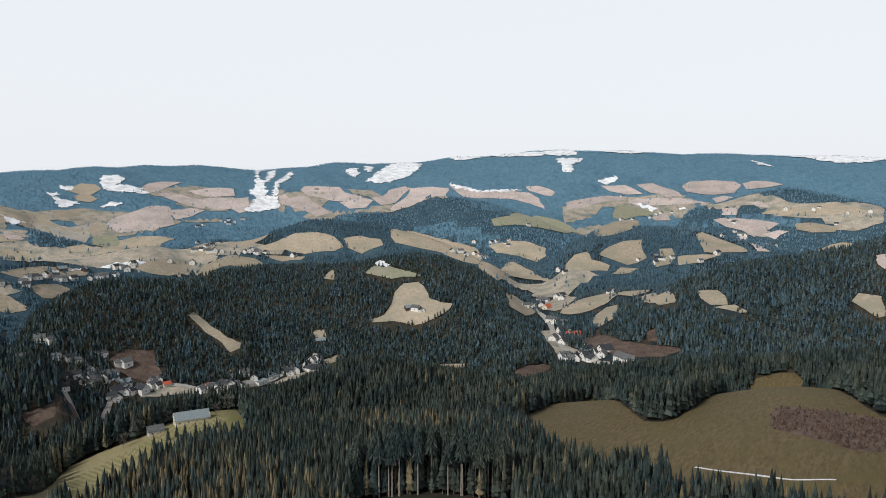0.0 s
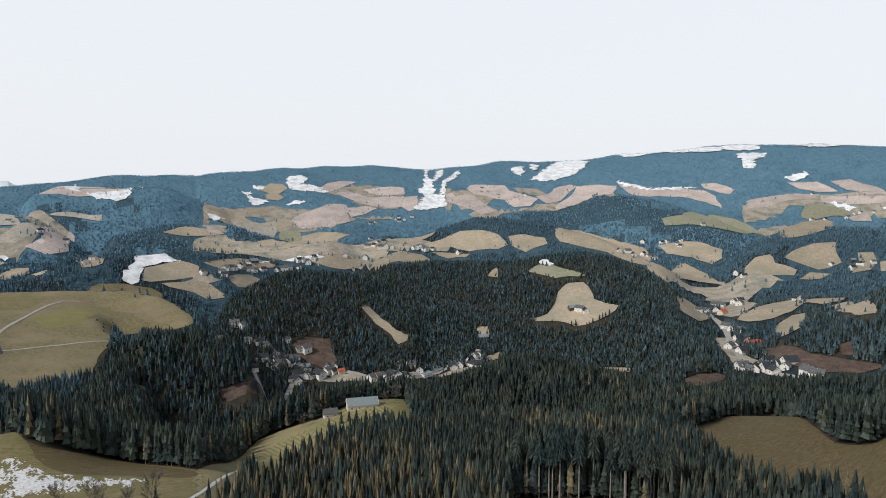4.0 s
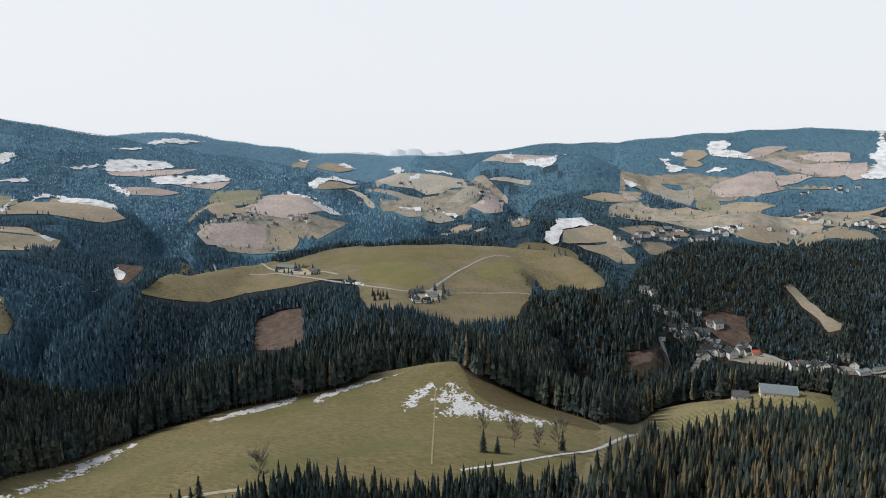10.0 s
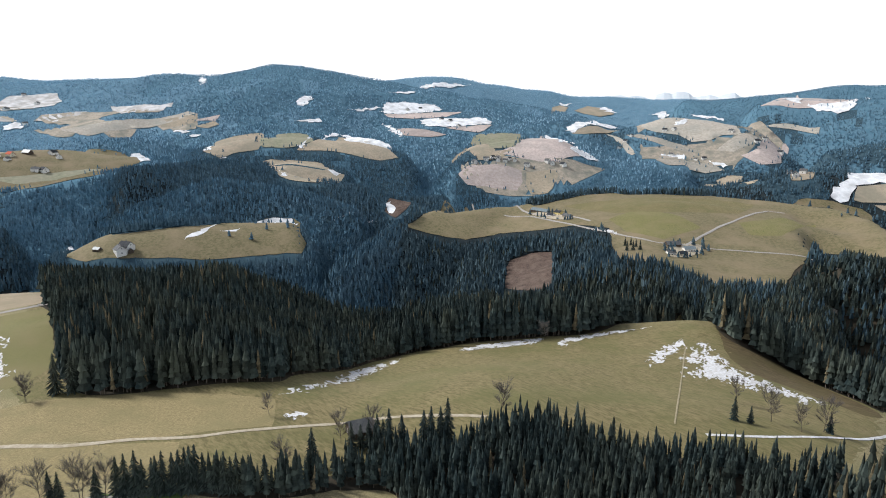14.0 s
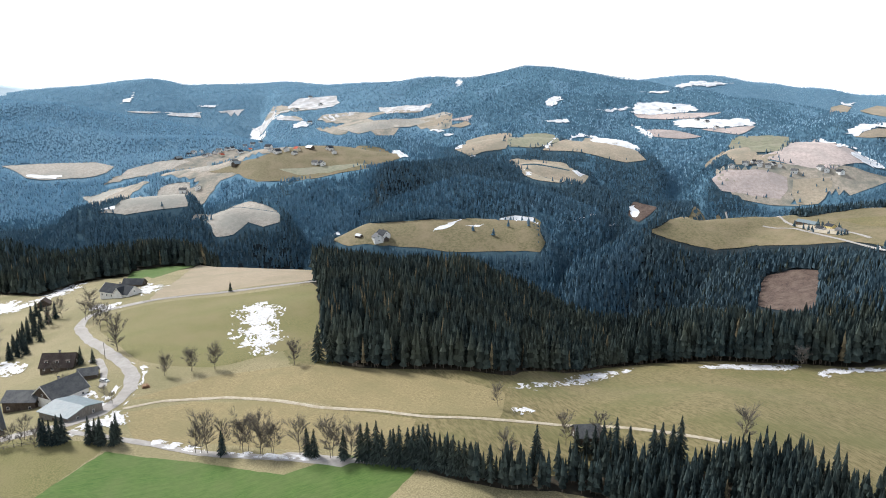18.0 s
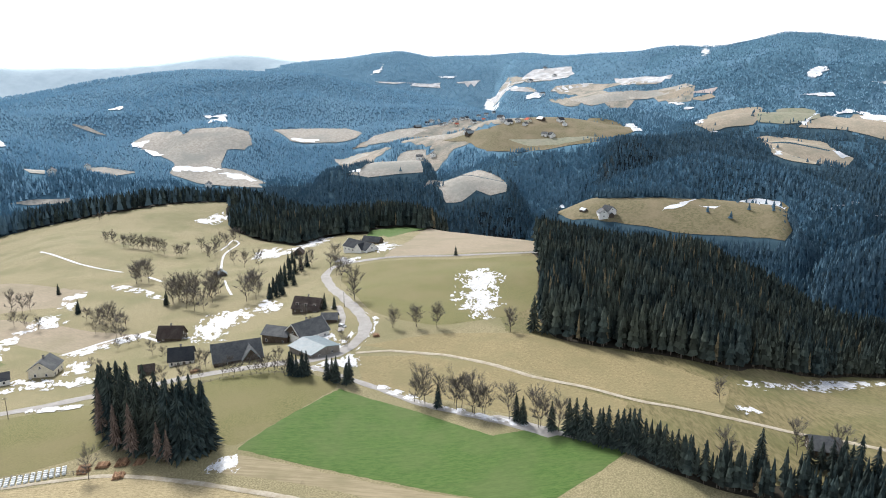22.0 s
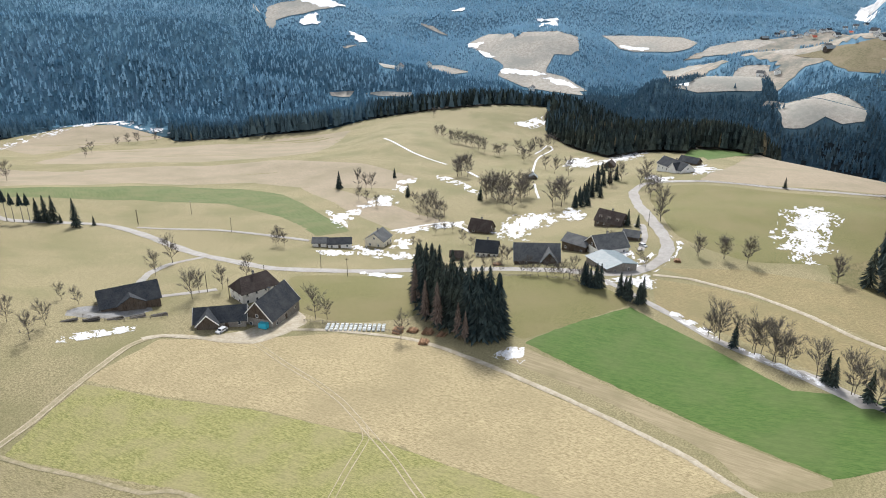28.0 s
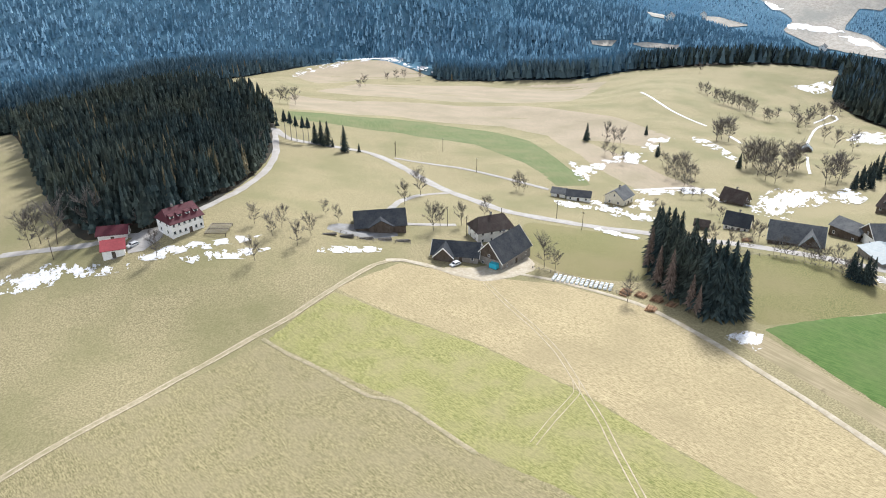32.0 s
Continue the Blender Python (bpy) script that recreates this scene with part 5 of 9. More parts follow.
patch("pasture", FAR_TAN, "dry tan pasture between spruce woods", [(680, 2136), (717, 2130), (713, 2090), (686, 2059), (641, 2051), (669, 2099)], layer=1)
patch("pasture", FAR_TAN, "dry tan pasture between spruce woods", [(716, 2089), (797, 2084), (846, 2076), (767, 2048), (707, 2046)], layer=1)
patch("pasture", FAR_TAN, "dry tan pasture between spruce woods", [(381, 2126), (415, 2164), (459, 2161), (461, 2104), (508, 2066), (492, 2032), (416, 2033), (380, 2066)], layer=1)
patch("pasture", FAR_TAN, "dry tan pasture between spruce woods", [(496, 2015), (539, 2053), (589, 2050), (558, 2026)], layer=1)
patch("pasture", FAR_TAN, "dry tan pasture between spruce woods", [(1290, 2354), (1350, 2375), (1415, 2353), (1069, 1800), (1030, 1823)], layer=1)
patch("fallow_field", PINK_TAN, "hazy pinkish fallow field on the high mountain slope", [(894, 1410), (912, 1403), (876, 1344), (876, 1368)], layer=1)
patch("pasture", FAR_TAN, "dry tan pasture between spruce woods", [(519, 1382), (551, 1362), (555, 1329), (545, 1291), (516, 1299), (508, 1336)], layer=1)
patch("pasture", FAR_TAN, "dry tan pasture between spruce woods", [(517, 1287), (554, 1287), (568, 1258), (551, 1254)], layer=1)
patch("pasture", FAR_TAN, "dry tan pasture between spruce woods", [(757, 1251), (782, 1275), (818, 1265), (791, 1208), (774, 1202), (765, 1229)], layer=1)
patch("pasture", FAR_TAN, "dry tan pasture between spruce woods", [(297, 1647), (357, 1741), (440, 1782), (440, 1699), (386, 1616), (335, 1568), (293, 1553), (273, 1589)], layer=1)
patch("pasture", FAR_TAN, "dry tan pasture between spruce woods", [(341, 1523), (384, 1582), (413, 1592), (363, 1443), (326, 1414), (313, 1406)], layer=1)
patch("pasture", FAR_TAN, "dry tan pasture between spruce woods", [(469, 1624), (518, 1654), (469, 1351), (439, 1364), (431, 1452)], layer=1)
patch("pasture", FAR_TAN, "dry tan pasture between spruce woods", [(438, 1718), (606, 1936), (513, 1683), (463, 1652)], layer=1)
patch("clearing", BROWN, "brown cleared slope with brushwood", [(277, 1342), (306, 1325), (314, 1187), (351, 1144), (401, 1122), (362, 1089), (299, 1093), (273, 1181)], layer=1)
patch("clearing", BROWN, "brown cleared slope with brushwood", [(360, 1209), (385, 1225), (370, 1158), (356, 1162)], layer=1)
patch("rough_pasture", FAR_OPEN, "rough mixed pasture with hedges between the woods", [(214, 1694), (261, 1780), (321, 1869), (355, 1887), (354, 1797), (297, 1647), (252, 1580), (240, 1391), (238, 1258), (273, 1177), (296, 1171), (235, 1185), (206, 1190), (203, 1341), (213, 1534)], layer=0)
patch("pasture", FAR_TAN, "dry tan pasture between spruce woods", [(-47, 1277), (47, 1205), (51, 1181), (-25, 1233)], layer=1)
patch("clearing", BROWN, "brown cleared slope with brushwood", [(104, 1065), (168, 1135), (184, 1118), (137, 1042)], layer=1)
patch("rough_pasture", FAR_OPEN, "rough mixed pasture with hedges between the woods", [(-627, 1099), (-608, 1142), (-584, 1151), (-563, 1147), (-583, 1119), (-617, 1089)], layer=0)
patch("clearing", BROWN, "brown cleared slope with brushwood", [(-577, 1158), (-567, 1199), (-530, 1230), (-507, 1197), (-488, 1174), (-504, 1143), (-533, 1144), (-559, 1149)], layer=1)
patch("clearing", BROWN, "brown cleared slope with brushwood", [(-476, 756), (-451, 792), (-541, 1011), (-434, 784), (-455, 743)], layer=1)
patch("rough_pasture", FAR_OPEN, "rough mixed pasture with hedges between the woods", [(-580, 1068), (-537, 1090), (-498, 1128), (-439, 1149), (-354, 1156), (-278, 1250), (-241, 1278), (-222, 1265), (-308, 1204), (-338, 1133), (-405, 1133), (-497, 1102), (-535, 1068)], layer=0)
patch("pasture", FAR_TAN, "dry tan pasture between spruce woods", [(-236, 1315), (-207, 1341), (-204, 1317), (-222, 1297)], layer=1)
patch("snow", FAR_SNOW, "bright snow patch left on the wooded slope", [(1625, 4251), (1819, 4062), (2028, 3887), (2231, 3797), (2378, 3696), (2336, 3630), (2118, 3602), (2036, 3781), (1864, 4014)], layer=3)
patch("snow", FAR_SNOW, "bright snow patch left on the wooded slope", [(982, 4340), (1212, 4270), (1302, 4221), (1141, 4140)], layer=3)
patch("snow", FAR_SNOW, "bright snow patch left on the wooded slope", [(1748, 3900), (1764, 3696), (1723, 3738)], layer=3)
patch("rough_pasture", FAR_OPEN, "rough mixed pasture with hedges between the woods", [(-3246, 2340), (-2395, 2431), (-2059, 2353), (-1782, 1668), (-2046, 1570)], layer=0)
patch("rough_pasture", FAR_OPEN, "rough mixed pasture with hedges between the woods", [(-1480, 2208), (-1304, 2434), (-805, 2039), (-616, 2031), (-930, 1735), (-1031, 1535)], layer=0)
patch("pasture", FAR_TAN, "dry tan pasture between spruce woods", [(-3769, 2191), (-3790, 2264), (-3751, 2285), (-3684, 2228), (-2973, 1726)], layer=1)
patch("pasture", FAR_TAN, "dry tan pasture between spruce woods", [(-3685, 2289), (-3724, 2411), (-3661, 2468), (-3525, 2473), (-3536, 2380), (-3605, 2315)], layer=1)
patch("snow", FAR_SNOW, "bright snow patch left on the wooded slope", [(-3809, 2276), (-3810, 2338), (-3756, 2298)], layer=3)
patch("snow", FAR_SNOW, "bright snow patch left on the wooded slope", [(-3668, 2456), (-3620, 2507), (-3542, 2485), (-3600, 2459)], layer=3)
patch("snow", FAR_SNOW, "bright snow patch left on the wooded slope", [(-2445, 1493), (-2484, 1539), (-2506, 1574), (-2829, 1877), (-2585, 1786), (-2506, 1790), (-2462, 1655), (-2435, 1549), (-2395, 1492)], layer=3)
patch("pasture", FAR_TAN, "dry tan pasture between spruce woods", [(-2395, 1492), (-2423, 1541), (-2444, 1642), (-2349, 1689), (-2370, 1635), (-2372, 1528)], layer=1)
patch("pasture", HILL_FIELD, "hazy tan pasture between spruce woods", [(-2946, 2121), (-2917, 2161), (-2843, 2258), (-2762, 2355), (-2712, 2413), (-2651, 2480), (-2009, 1962), (-1957, 1925), (-1994, 1877), (-1992, 1819), (-2031, 1776), (-2104, 1764), (-2179, 1727), (-2280, 1734)], layer=1)
patch("snow", FAR_SNOW, "bright snow patch left on the wooded slope", [(-3382, 2630), (-3344, 2712), (-2564, 2117), (-3313, 2649)], layer=3)
patch("snow", FAR_SNOW, "bright snow patch left on the wooded slope", [(-2932, 2535), (-2713, 2538), (-2690, 2535), (-2804, 2494)], layer=3)
patch("snow", FAR_SNOW, "bright snow patch left on the wooded slope", [(-2179, 1804), (-2196, 1884), (-2150, 1838)], layer=3)
patch("pasture", HILL_FIELD, "hazy tan pasture between spruce woods", [(-1941, 1825), (-1960, 1913), (-1952, 1979), (-1913, 1998), (-1882, 1905), (-1882, 1820), (-1936, 1792)], layer=1)
patch("fallow_field", PINK_TAN, "hazy pinkish fallow field on the high mountain slope", [(-1852, 1832), (-1854, 1905), (-2191, 2395), (-2156, 2384), (-1769, 1930), (-1773, 1847)], layer=1)
patch("fallow_field", PINK_TAN, "hazy pinkish fallow field on the high mountain slope", [(-2476, 2534), (-2451, 2607), (-2771, 3086), (-2286, 2753), (-2429, 3171), (-2156, 2723), (-2240, 2653), (-2341, 2565)], layer=1)
patch("snow", FAR_SNOW, "bright snow patch left on the wooded slope", [(-2425, 2619), (-2409, 2683), (-2334, 2630)], layer=3)
patch("snow", FAR_SNOW, "bright snow patch left on the wooded slope", [(-2298, 2638), (-2199, 2778), (-2429, 3171), (-2140, 2702), (-2224, 2633)], layer=3)
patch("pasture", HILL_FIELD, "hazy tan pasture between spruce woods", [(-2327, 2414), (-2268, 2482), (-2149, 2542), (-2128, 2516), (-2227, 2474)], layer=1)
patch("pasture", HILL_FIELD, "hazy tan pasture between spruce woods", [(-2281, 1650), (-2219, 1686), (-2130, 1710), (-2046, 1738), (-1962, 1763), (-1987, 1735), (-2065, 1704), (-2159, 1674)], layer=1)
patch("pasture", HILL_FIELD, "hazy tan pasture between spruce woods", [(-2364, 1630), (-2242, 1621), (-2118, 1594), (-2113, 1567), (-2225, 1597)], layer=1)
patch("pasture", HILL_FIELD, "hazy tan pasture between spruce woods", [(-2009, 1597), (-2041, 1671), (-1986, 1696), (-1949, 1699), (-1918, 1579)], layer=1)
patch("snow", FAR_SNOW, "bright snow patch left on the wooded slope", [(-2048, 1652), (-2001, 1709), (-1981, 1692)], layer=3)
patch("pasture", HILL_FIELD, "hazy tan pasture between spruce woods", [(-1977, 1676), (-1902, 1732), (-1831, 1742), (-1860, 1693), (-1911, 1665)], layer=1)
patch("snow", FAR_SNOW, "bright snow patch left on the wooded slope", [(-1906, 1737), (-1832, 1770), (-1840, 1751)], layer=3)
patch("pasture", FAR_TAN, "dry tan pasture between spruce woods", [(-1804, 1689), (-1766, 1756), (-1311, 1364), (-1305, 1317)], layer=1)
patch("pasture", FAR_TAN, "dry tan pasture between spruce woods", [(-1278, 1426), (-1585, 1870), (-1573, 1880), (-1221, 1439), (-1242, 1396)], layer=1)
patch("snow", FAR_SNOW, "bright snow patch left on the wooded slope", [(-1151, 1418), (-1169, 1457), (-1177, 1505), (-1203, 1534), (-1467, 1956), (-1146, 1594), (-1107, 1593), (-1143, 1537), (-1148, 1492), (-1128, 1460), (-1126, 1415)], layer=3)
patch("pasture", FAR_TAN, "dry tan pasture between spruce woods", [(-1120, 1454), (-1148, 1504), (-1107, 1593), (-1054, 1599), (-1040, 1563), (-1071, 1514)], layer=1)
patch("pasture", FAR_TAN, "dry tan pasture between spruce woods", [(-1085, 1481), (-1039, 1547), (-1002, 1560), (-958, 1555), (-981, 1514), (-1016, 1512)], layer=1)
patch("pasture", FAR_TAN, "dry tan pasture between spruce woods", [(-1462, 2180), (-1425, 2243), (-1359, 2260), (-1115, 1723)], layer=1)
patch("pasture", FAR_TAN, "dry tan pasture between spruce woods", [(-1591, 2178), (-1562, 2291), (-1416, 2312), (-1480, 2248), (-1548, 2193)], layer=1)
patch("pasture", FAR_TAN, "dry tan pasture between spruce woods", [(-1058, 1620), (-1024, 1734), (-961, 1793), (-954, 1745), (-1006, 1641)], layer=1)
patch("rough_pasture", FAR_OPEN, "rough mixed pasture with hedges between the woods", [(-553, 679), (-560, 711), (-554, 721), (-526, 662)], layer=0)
patch("fallow_field", PINK_TAN, "hazy pinkish fallow field on the high mountain slope", [(-1519, 3075), (-1408, 3174), (-1264, 3197), (-1299, 3064), (-1428, 3016)], layer=1)
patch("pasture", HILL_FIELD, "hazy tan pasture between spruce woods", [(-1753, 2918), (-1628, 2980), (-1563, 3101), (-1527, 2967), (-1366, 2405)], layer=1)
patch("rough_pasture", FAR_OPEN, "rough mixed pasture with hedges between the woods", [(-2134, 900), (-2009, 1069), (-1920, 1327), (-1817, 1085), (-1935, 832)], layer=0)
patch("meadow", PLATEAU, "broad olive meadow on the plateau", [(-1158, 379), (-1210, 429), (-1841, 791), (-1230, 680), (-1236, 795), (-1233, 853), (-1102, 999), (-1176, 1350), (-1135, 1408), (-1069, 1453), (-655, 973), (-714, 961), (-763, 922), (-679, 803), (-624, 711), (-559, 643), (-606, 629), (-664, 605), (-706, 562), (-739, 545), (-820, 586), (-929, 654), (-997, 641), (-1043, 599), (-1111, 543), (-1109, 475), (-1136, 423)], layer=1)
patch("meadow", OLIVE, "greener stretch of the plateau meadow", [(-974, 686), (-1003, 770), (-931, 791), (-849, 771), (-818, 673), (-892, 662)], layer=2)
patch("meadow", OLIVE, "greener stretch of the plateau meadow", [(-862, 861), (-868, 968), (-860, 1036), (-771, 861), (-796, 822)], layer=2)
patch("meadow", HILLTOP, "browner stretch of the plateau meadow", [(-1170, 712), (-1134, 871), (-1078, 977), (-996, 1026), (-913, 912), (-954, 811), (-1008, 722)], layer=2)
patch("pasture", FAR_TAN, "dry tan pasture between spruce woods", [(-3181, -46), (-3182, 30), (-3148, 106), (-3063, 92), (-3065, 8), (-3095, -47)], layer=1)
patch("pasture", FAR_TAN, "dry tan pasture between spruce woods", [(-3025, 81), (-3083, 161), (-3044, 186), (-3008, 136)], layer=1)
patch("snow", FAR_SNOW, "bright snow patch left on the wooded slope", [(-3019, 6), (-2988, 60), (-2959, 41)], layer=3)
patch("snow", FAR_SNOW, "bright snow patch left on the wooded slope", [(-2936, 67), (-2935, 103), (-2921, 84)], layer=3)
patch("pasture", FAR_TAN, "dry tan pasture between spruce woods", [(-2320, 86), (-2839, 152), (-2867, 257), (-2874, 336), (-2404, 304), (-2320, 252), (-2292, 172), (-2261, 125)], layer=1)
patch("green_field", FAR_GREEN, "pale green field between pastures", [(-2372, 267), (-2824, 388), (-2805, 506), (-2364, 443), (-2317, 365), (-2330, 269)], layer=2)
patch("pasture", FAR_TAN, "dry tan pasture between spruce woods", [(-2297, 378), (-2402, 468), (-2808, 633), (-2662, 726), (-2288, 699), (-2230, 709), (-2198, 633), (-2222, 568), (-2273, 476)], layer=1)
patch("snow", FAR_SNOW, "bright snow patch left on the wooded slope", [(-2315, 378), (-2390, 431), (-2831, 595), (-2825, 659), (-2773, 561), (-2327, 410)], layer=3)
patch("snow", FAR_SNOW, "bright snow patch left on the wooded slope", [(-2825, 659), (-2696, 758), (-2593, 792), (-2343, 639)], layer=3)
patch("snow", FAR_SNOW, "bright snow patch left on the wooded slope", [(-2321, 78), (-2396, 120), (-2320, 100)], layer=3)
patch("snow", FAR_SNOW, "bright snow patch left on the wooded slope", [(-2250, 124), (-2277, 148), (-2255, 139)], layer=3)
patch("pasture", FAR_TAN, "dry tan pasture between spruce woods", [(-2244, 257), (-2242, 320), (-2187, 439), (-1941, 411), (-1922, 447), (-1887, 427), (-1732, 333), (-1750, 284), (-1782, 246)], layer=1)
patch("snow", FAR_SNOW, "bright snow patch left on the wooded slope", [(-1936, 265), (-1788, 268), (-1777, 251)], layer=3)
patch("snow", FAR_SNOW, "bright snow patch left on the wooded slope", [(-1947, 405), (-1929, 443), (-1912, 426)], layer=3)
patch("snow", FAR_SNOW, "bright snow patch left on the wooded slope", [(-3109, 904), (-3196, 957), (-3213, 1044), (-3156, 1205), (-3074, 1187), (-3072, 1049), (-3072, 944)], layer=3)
patch("fallow_field", PINK_TAN, "hazy pinkish fallow field on the high mountain slope", [(-3082, 909), (-3052, 1151), (-3019, 1278), (-2967, 1172), (-2989, 1020), (-3048, 911)], layer=1)
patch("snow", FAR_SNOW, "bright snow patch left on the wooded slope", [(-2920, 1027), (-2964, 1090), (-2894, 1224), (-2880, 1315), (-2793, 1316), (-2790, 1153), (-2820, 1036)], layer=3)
patch("fallow_field", PINK_TAN, "hazy pinkish fallow field on the high mountain slope", [(-2787, 1100), (-2778, 1201), (-2779, 1310), (-2690, 1214)], layer=1)
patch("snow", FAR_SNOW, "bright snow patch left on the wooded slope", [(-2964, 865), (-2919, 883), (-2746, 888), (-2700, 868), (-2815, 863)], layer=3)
patch("fallow_field", PINK_TAN, "hazy pinkish fallow field on the high mountain slope", [(-2844, 896), (-2779, 996), (-2705, 1067), (-2682, 985), (-2709, 887)], layer=1)
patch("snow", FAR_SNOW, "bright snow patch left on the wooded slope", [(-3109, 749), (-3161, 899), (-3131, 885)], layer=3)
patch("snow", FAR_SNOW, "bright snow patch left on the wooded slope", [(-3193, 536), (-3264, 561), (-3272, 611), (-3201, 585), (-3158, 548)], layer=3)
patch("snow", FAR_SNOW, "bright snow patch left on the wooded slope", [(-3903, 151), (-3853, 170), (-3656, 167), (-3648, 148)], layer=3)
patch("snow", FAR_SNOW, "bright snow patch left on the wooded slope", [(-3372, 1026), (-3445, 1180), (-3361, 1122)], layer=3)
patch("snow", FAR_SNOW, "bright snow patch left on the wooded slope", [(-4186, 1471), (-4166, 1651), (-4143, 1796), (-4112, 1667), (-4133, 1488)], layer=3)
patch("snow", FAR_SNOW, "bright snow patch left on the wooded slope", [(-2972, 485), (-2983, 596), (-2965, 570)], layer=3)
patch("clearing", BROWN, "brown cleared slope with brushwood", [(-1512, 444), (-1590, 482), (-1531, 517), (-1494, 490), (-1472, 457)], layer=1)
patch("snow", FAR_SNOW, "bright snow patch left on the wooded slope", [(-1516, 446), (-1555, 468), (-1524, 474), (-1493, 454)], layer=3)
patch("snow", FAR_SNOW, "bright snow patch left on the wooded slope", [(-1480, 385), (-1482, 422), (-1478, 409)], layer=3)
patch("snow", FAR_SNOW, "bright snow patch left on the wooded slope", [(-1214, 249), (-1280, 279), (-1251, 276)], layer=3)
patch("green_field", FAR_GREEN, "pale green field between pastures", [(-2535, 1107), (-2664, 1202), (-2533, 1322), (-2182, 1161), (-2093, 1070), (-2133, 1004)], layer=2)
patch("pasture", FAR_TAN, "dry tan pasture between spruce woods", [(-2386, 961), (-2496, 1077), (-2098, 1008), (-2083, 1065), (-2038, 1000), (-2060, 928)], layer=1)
patch("fallow_field", PINK_TAN, "hazy pinkish fallow field on the high mountain slope", [(-2078, 1009), (-2127, 1110), (-2488, 1404), (-2106, 1282), (-2147, 1406), (-2050, 1392), (-1954, 1167), (-2009, 1069)], layer=1)
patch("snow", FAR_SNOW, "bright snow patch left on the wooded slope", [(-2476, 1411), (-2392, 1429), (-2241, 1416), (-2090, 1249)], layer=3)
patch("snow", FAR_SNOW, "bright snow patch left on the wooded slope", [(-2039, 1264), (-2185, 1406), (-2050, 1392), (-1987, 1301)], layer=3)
patch("fallow_field", PINK_TAN, "hazy pinkish fallow field on the high mountain slope", [(-2004, 834), (-2039, 879), (-2008, 985), (-1964, 1034), (-1921, 1021), (-1892, 985), (-1918, 920), (-1944, 837)], layer=1)
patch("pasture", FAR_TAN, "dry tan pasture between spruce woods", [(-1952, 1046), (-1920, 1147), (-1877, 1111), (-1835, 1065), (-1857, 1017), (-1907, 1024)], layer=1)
patch("clearing", BROWN, "brown cleared slope with brushwood", [(-970, 494), (-960, 530), (-925, 547), (-769, 455), (-794, 438), (-866, 433)], layer=1)
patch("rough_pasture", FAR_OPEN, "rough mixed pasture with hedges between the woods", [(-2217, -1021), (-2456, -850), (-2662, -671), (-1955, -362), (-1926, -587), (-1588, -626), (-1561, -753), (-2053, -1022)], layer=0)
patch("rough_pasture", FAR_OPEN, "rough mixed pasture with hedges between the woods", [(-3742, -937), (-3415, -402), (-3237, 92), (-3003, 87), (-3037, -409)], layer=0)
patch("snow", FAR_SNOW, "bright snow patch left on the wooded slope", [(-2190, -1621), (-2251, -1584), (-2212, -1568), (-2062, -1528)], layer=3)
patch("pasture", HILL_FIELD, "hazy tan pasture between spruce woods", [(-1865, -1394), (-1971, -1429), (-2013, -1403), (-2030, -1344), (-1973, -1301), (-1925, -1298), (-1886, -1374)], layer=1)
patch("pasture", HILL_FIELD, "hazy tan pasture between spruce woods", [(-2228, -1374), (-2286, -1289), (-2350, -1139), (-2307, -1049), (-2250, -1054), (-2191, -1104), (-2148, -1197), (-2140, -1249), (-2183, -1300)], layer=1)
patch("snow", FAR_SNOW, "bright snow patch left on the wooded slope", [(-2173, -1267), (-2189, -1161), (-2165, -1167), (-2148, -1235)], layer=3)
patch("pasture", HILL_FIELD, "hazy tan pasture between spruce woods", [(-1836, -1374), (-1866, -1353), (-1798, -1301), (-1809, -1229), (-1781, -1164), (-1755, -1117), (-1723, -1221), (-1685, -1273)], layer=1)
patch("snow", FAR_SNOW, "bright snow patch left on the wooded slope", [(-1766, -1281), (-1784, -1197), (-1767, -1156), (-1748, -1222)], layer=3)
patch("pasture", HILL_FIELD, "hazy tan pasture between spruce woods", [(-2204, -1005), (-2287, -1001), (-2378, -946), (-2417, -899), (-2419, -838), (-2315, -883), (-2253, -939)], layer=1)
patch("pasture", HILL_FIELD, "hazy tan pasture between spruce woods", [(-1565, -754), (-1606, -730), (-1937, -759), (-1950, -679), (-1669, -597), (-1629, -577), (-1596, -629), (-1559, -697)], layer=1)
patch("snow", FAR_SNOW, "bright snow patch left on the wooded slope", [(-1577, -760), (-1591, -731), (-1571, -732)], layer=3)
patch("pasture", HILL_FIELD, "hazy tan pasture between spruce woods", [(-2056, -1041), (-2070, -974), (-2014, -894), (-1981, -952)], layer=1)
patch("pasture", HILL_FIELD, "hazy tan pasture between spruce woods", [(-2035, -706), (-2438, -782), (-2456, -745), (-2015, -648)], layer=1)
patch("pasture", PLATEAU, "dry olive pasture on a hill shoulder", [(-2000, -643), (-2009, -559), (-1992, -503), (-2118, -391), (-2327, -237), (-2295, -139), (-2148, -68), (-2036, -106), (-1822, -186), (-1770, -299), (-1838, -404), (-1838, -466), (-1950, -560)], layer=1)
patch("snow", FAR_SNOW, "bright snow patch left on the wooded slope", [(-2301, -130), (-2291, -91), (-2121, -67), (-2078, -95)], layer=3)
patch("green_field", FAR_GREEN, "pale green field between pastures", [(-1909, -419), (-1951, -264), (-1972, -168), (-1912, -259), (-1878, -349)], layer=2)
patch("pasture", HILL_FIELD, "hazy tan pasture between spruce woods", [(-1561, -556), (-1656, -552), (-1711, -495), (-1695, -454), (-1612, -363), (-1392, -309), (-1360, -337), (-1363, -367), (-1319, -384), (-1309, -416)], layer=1)
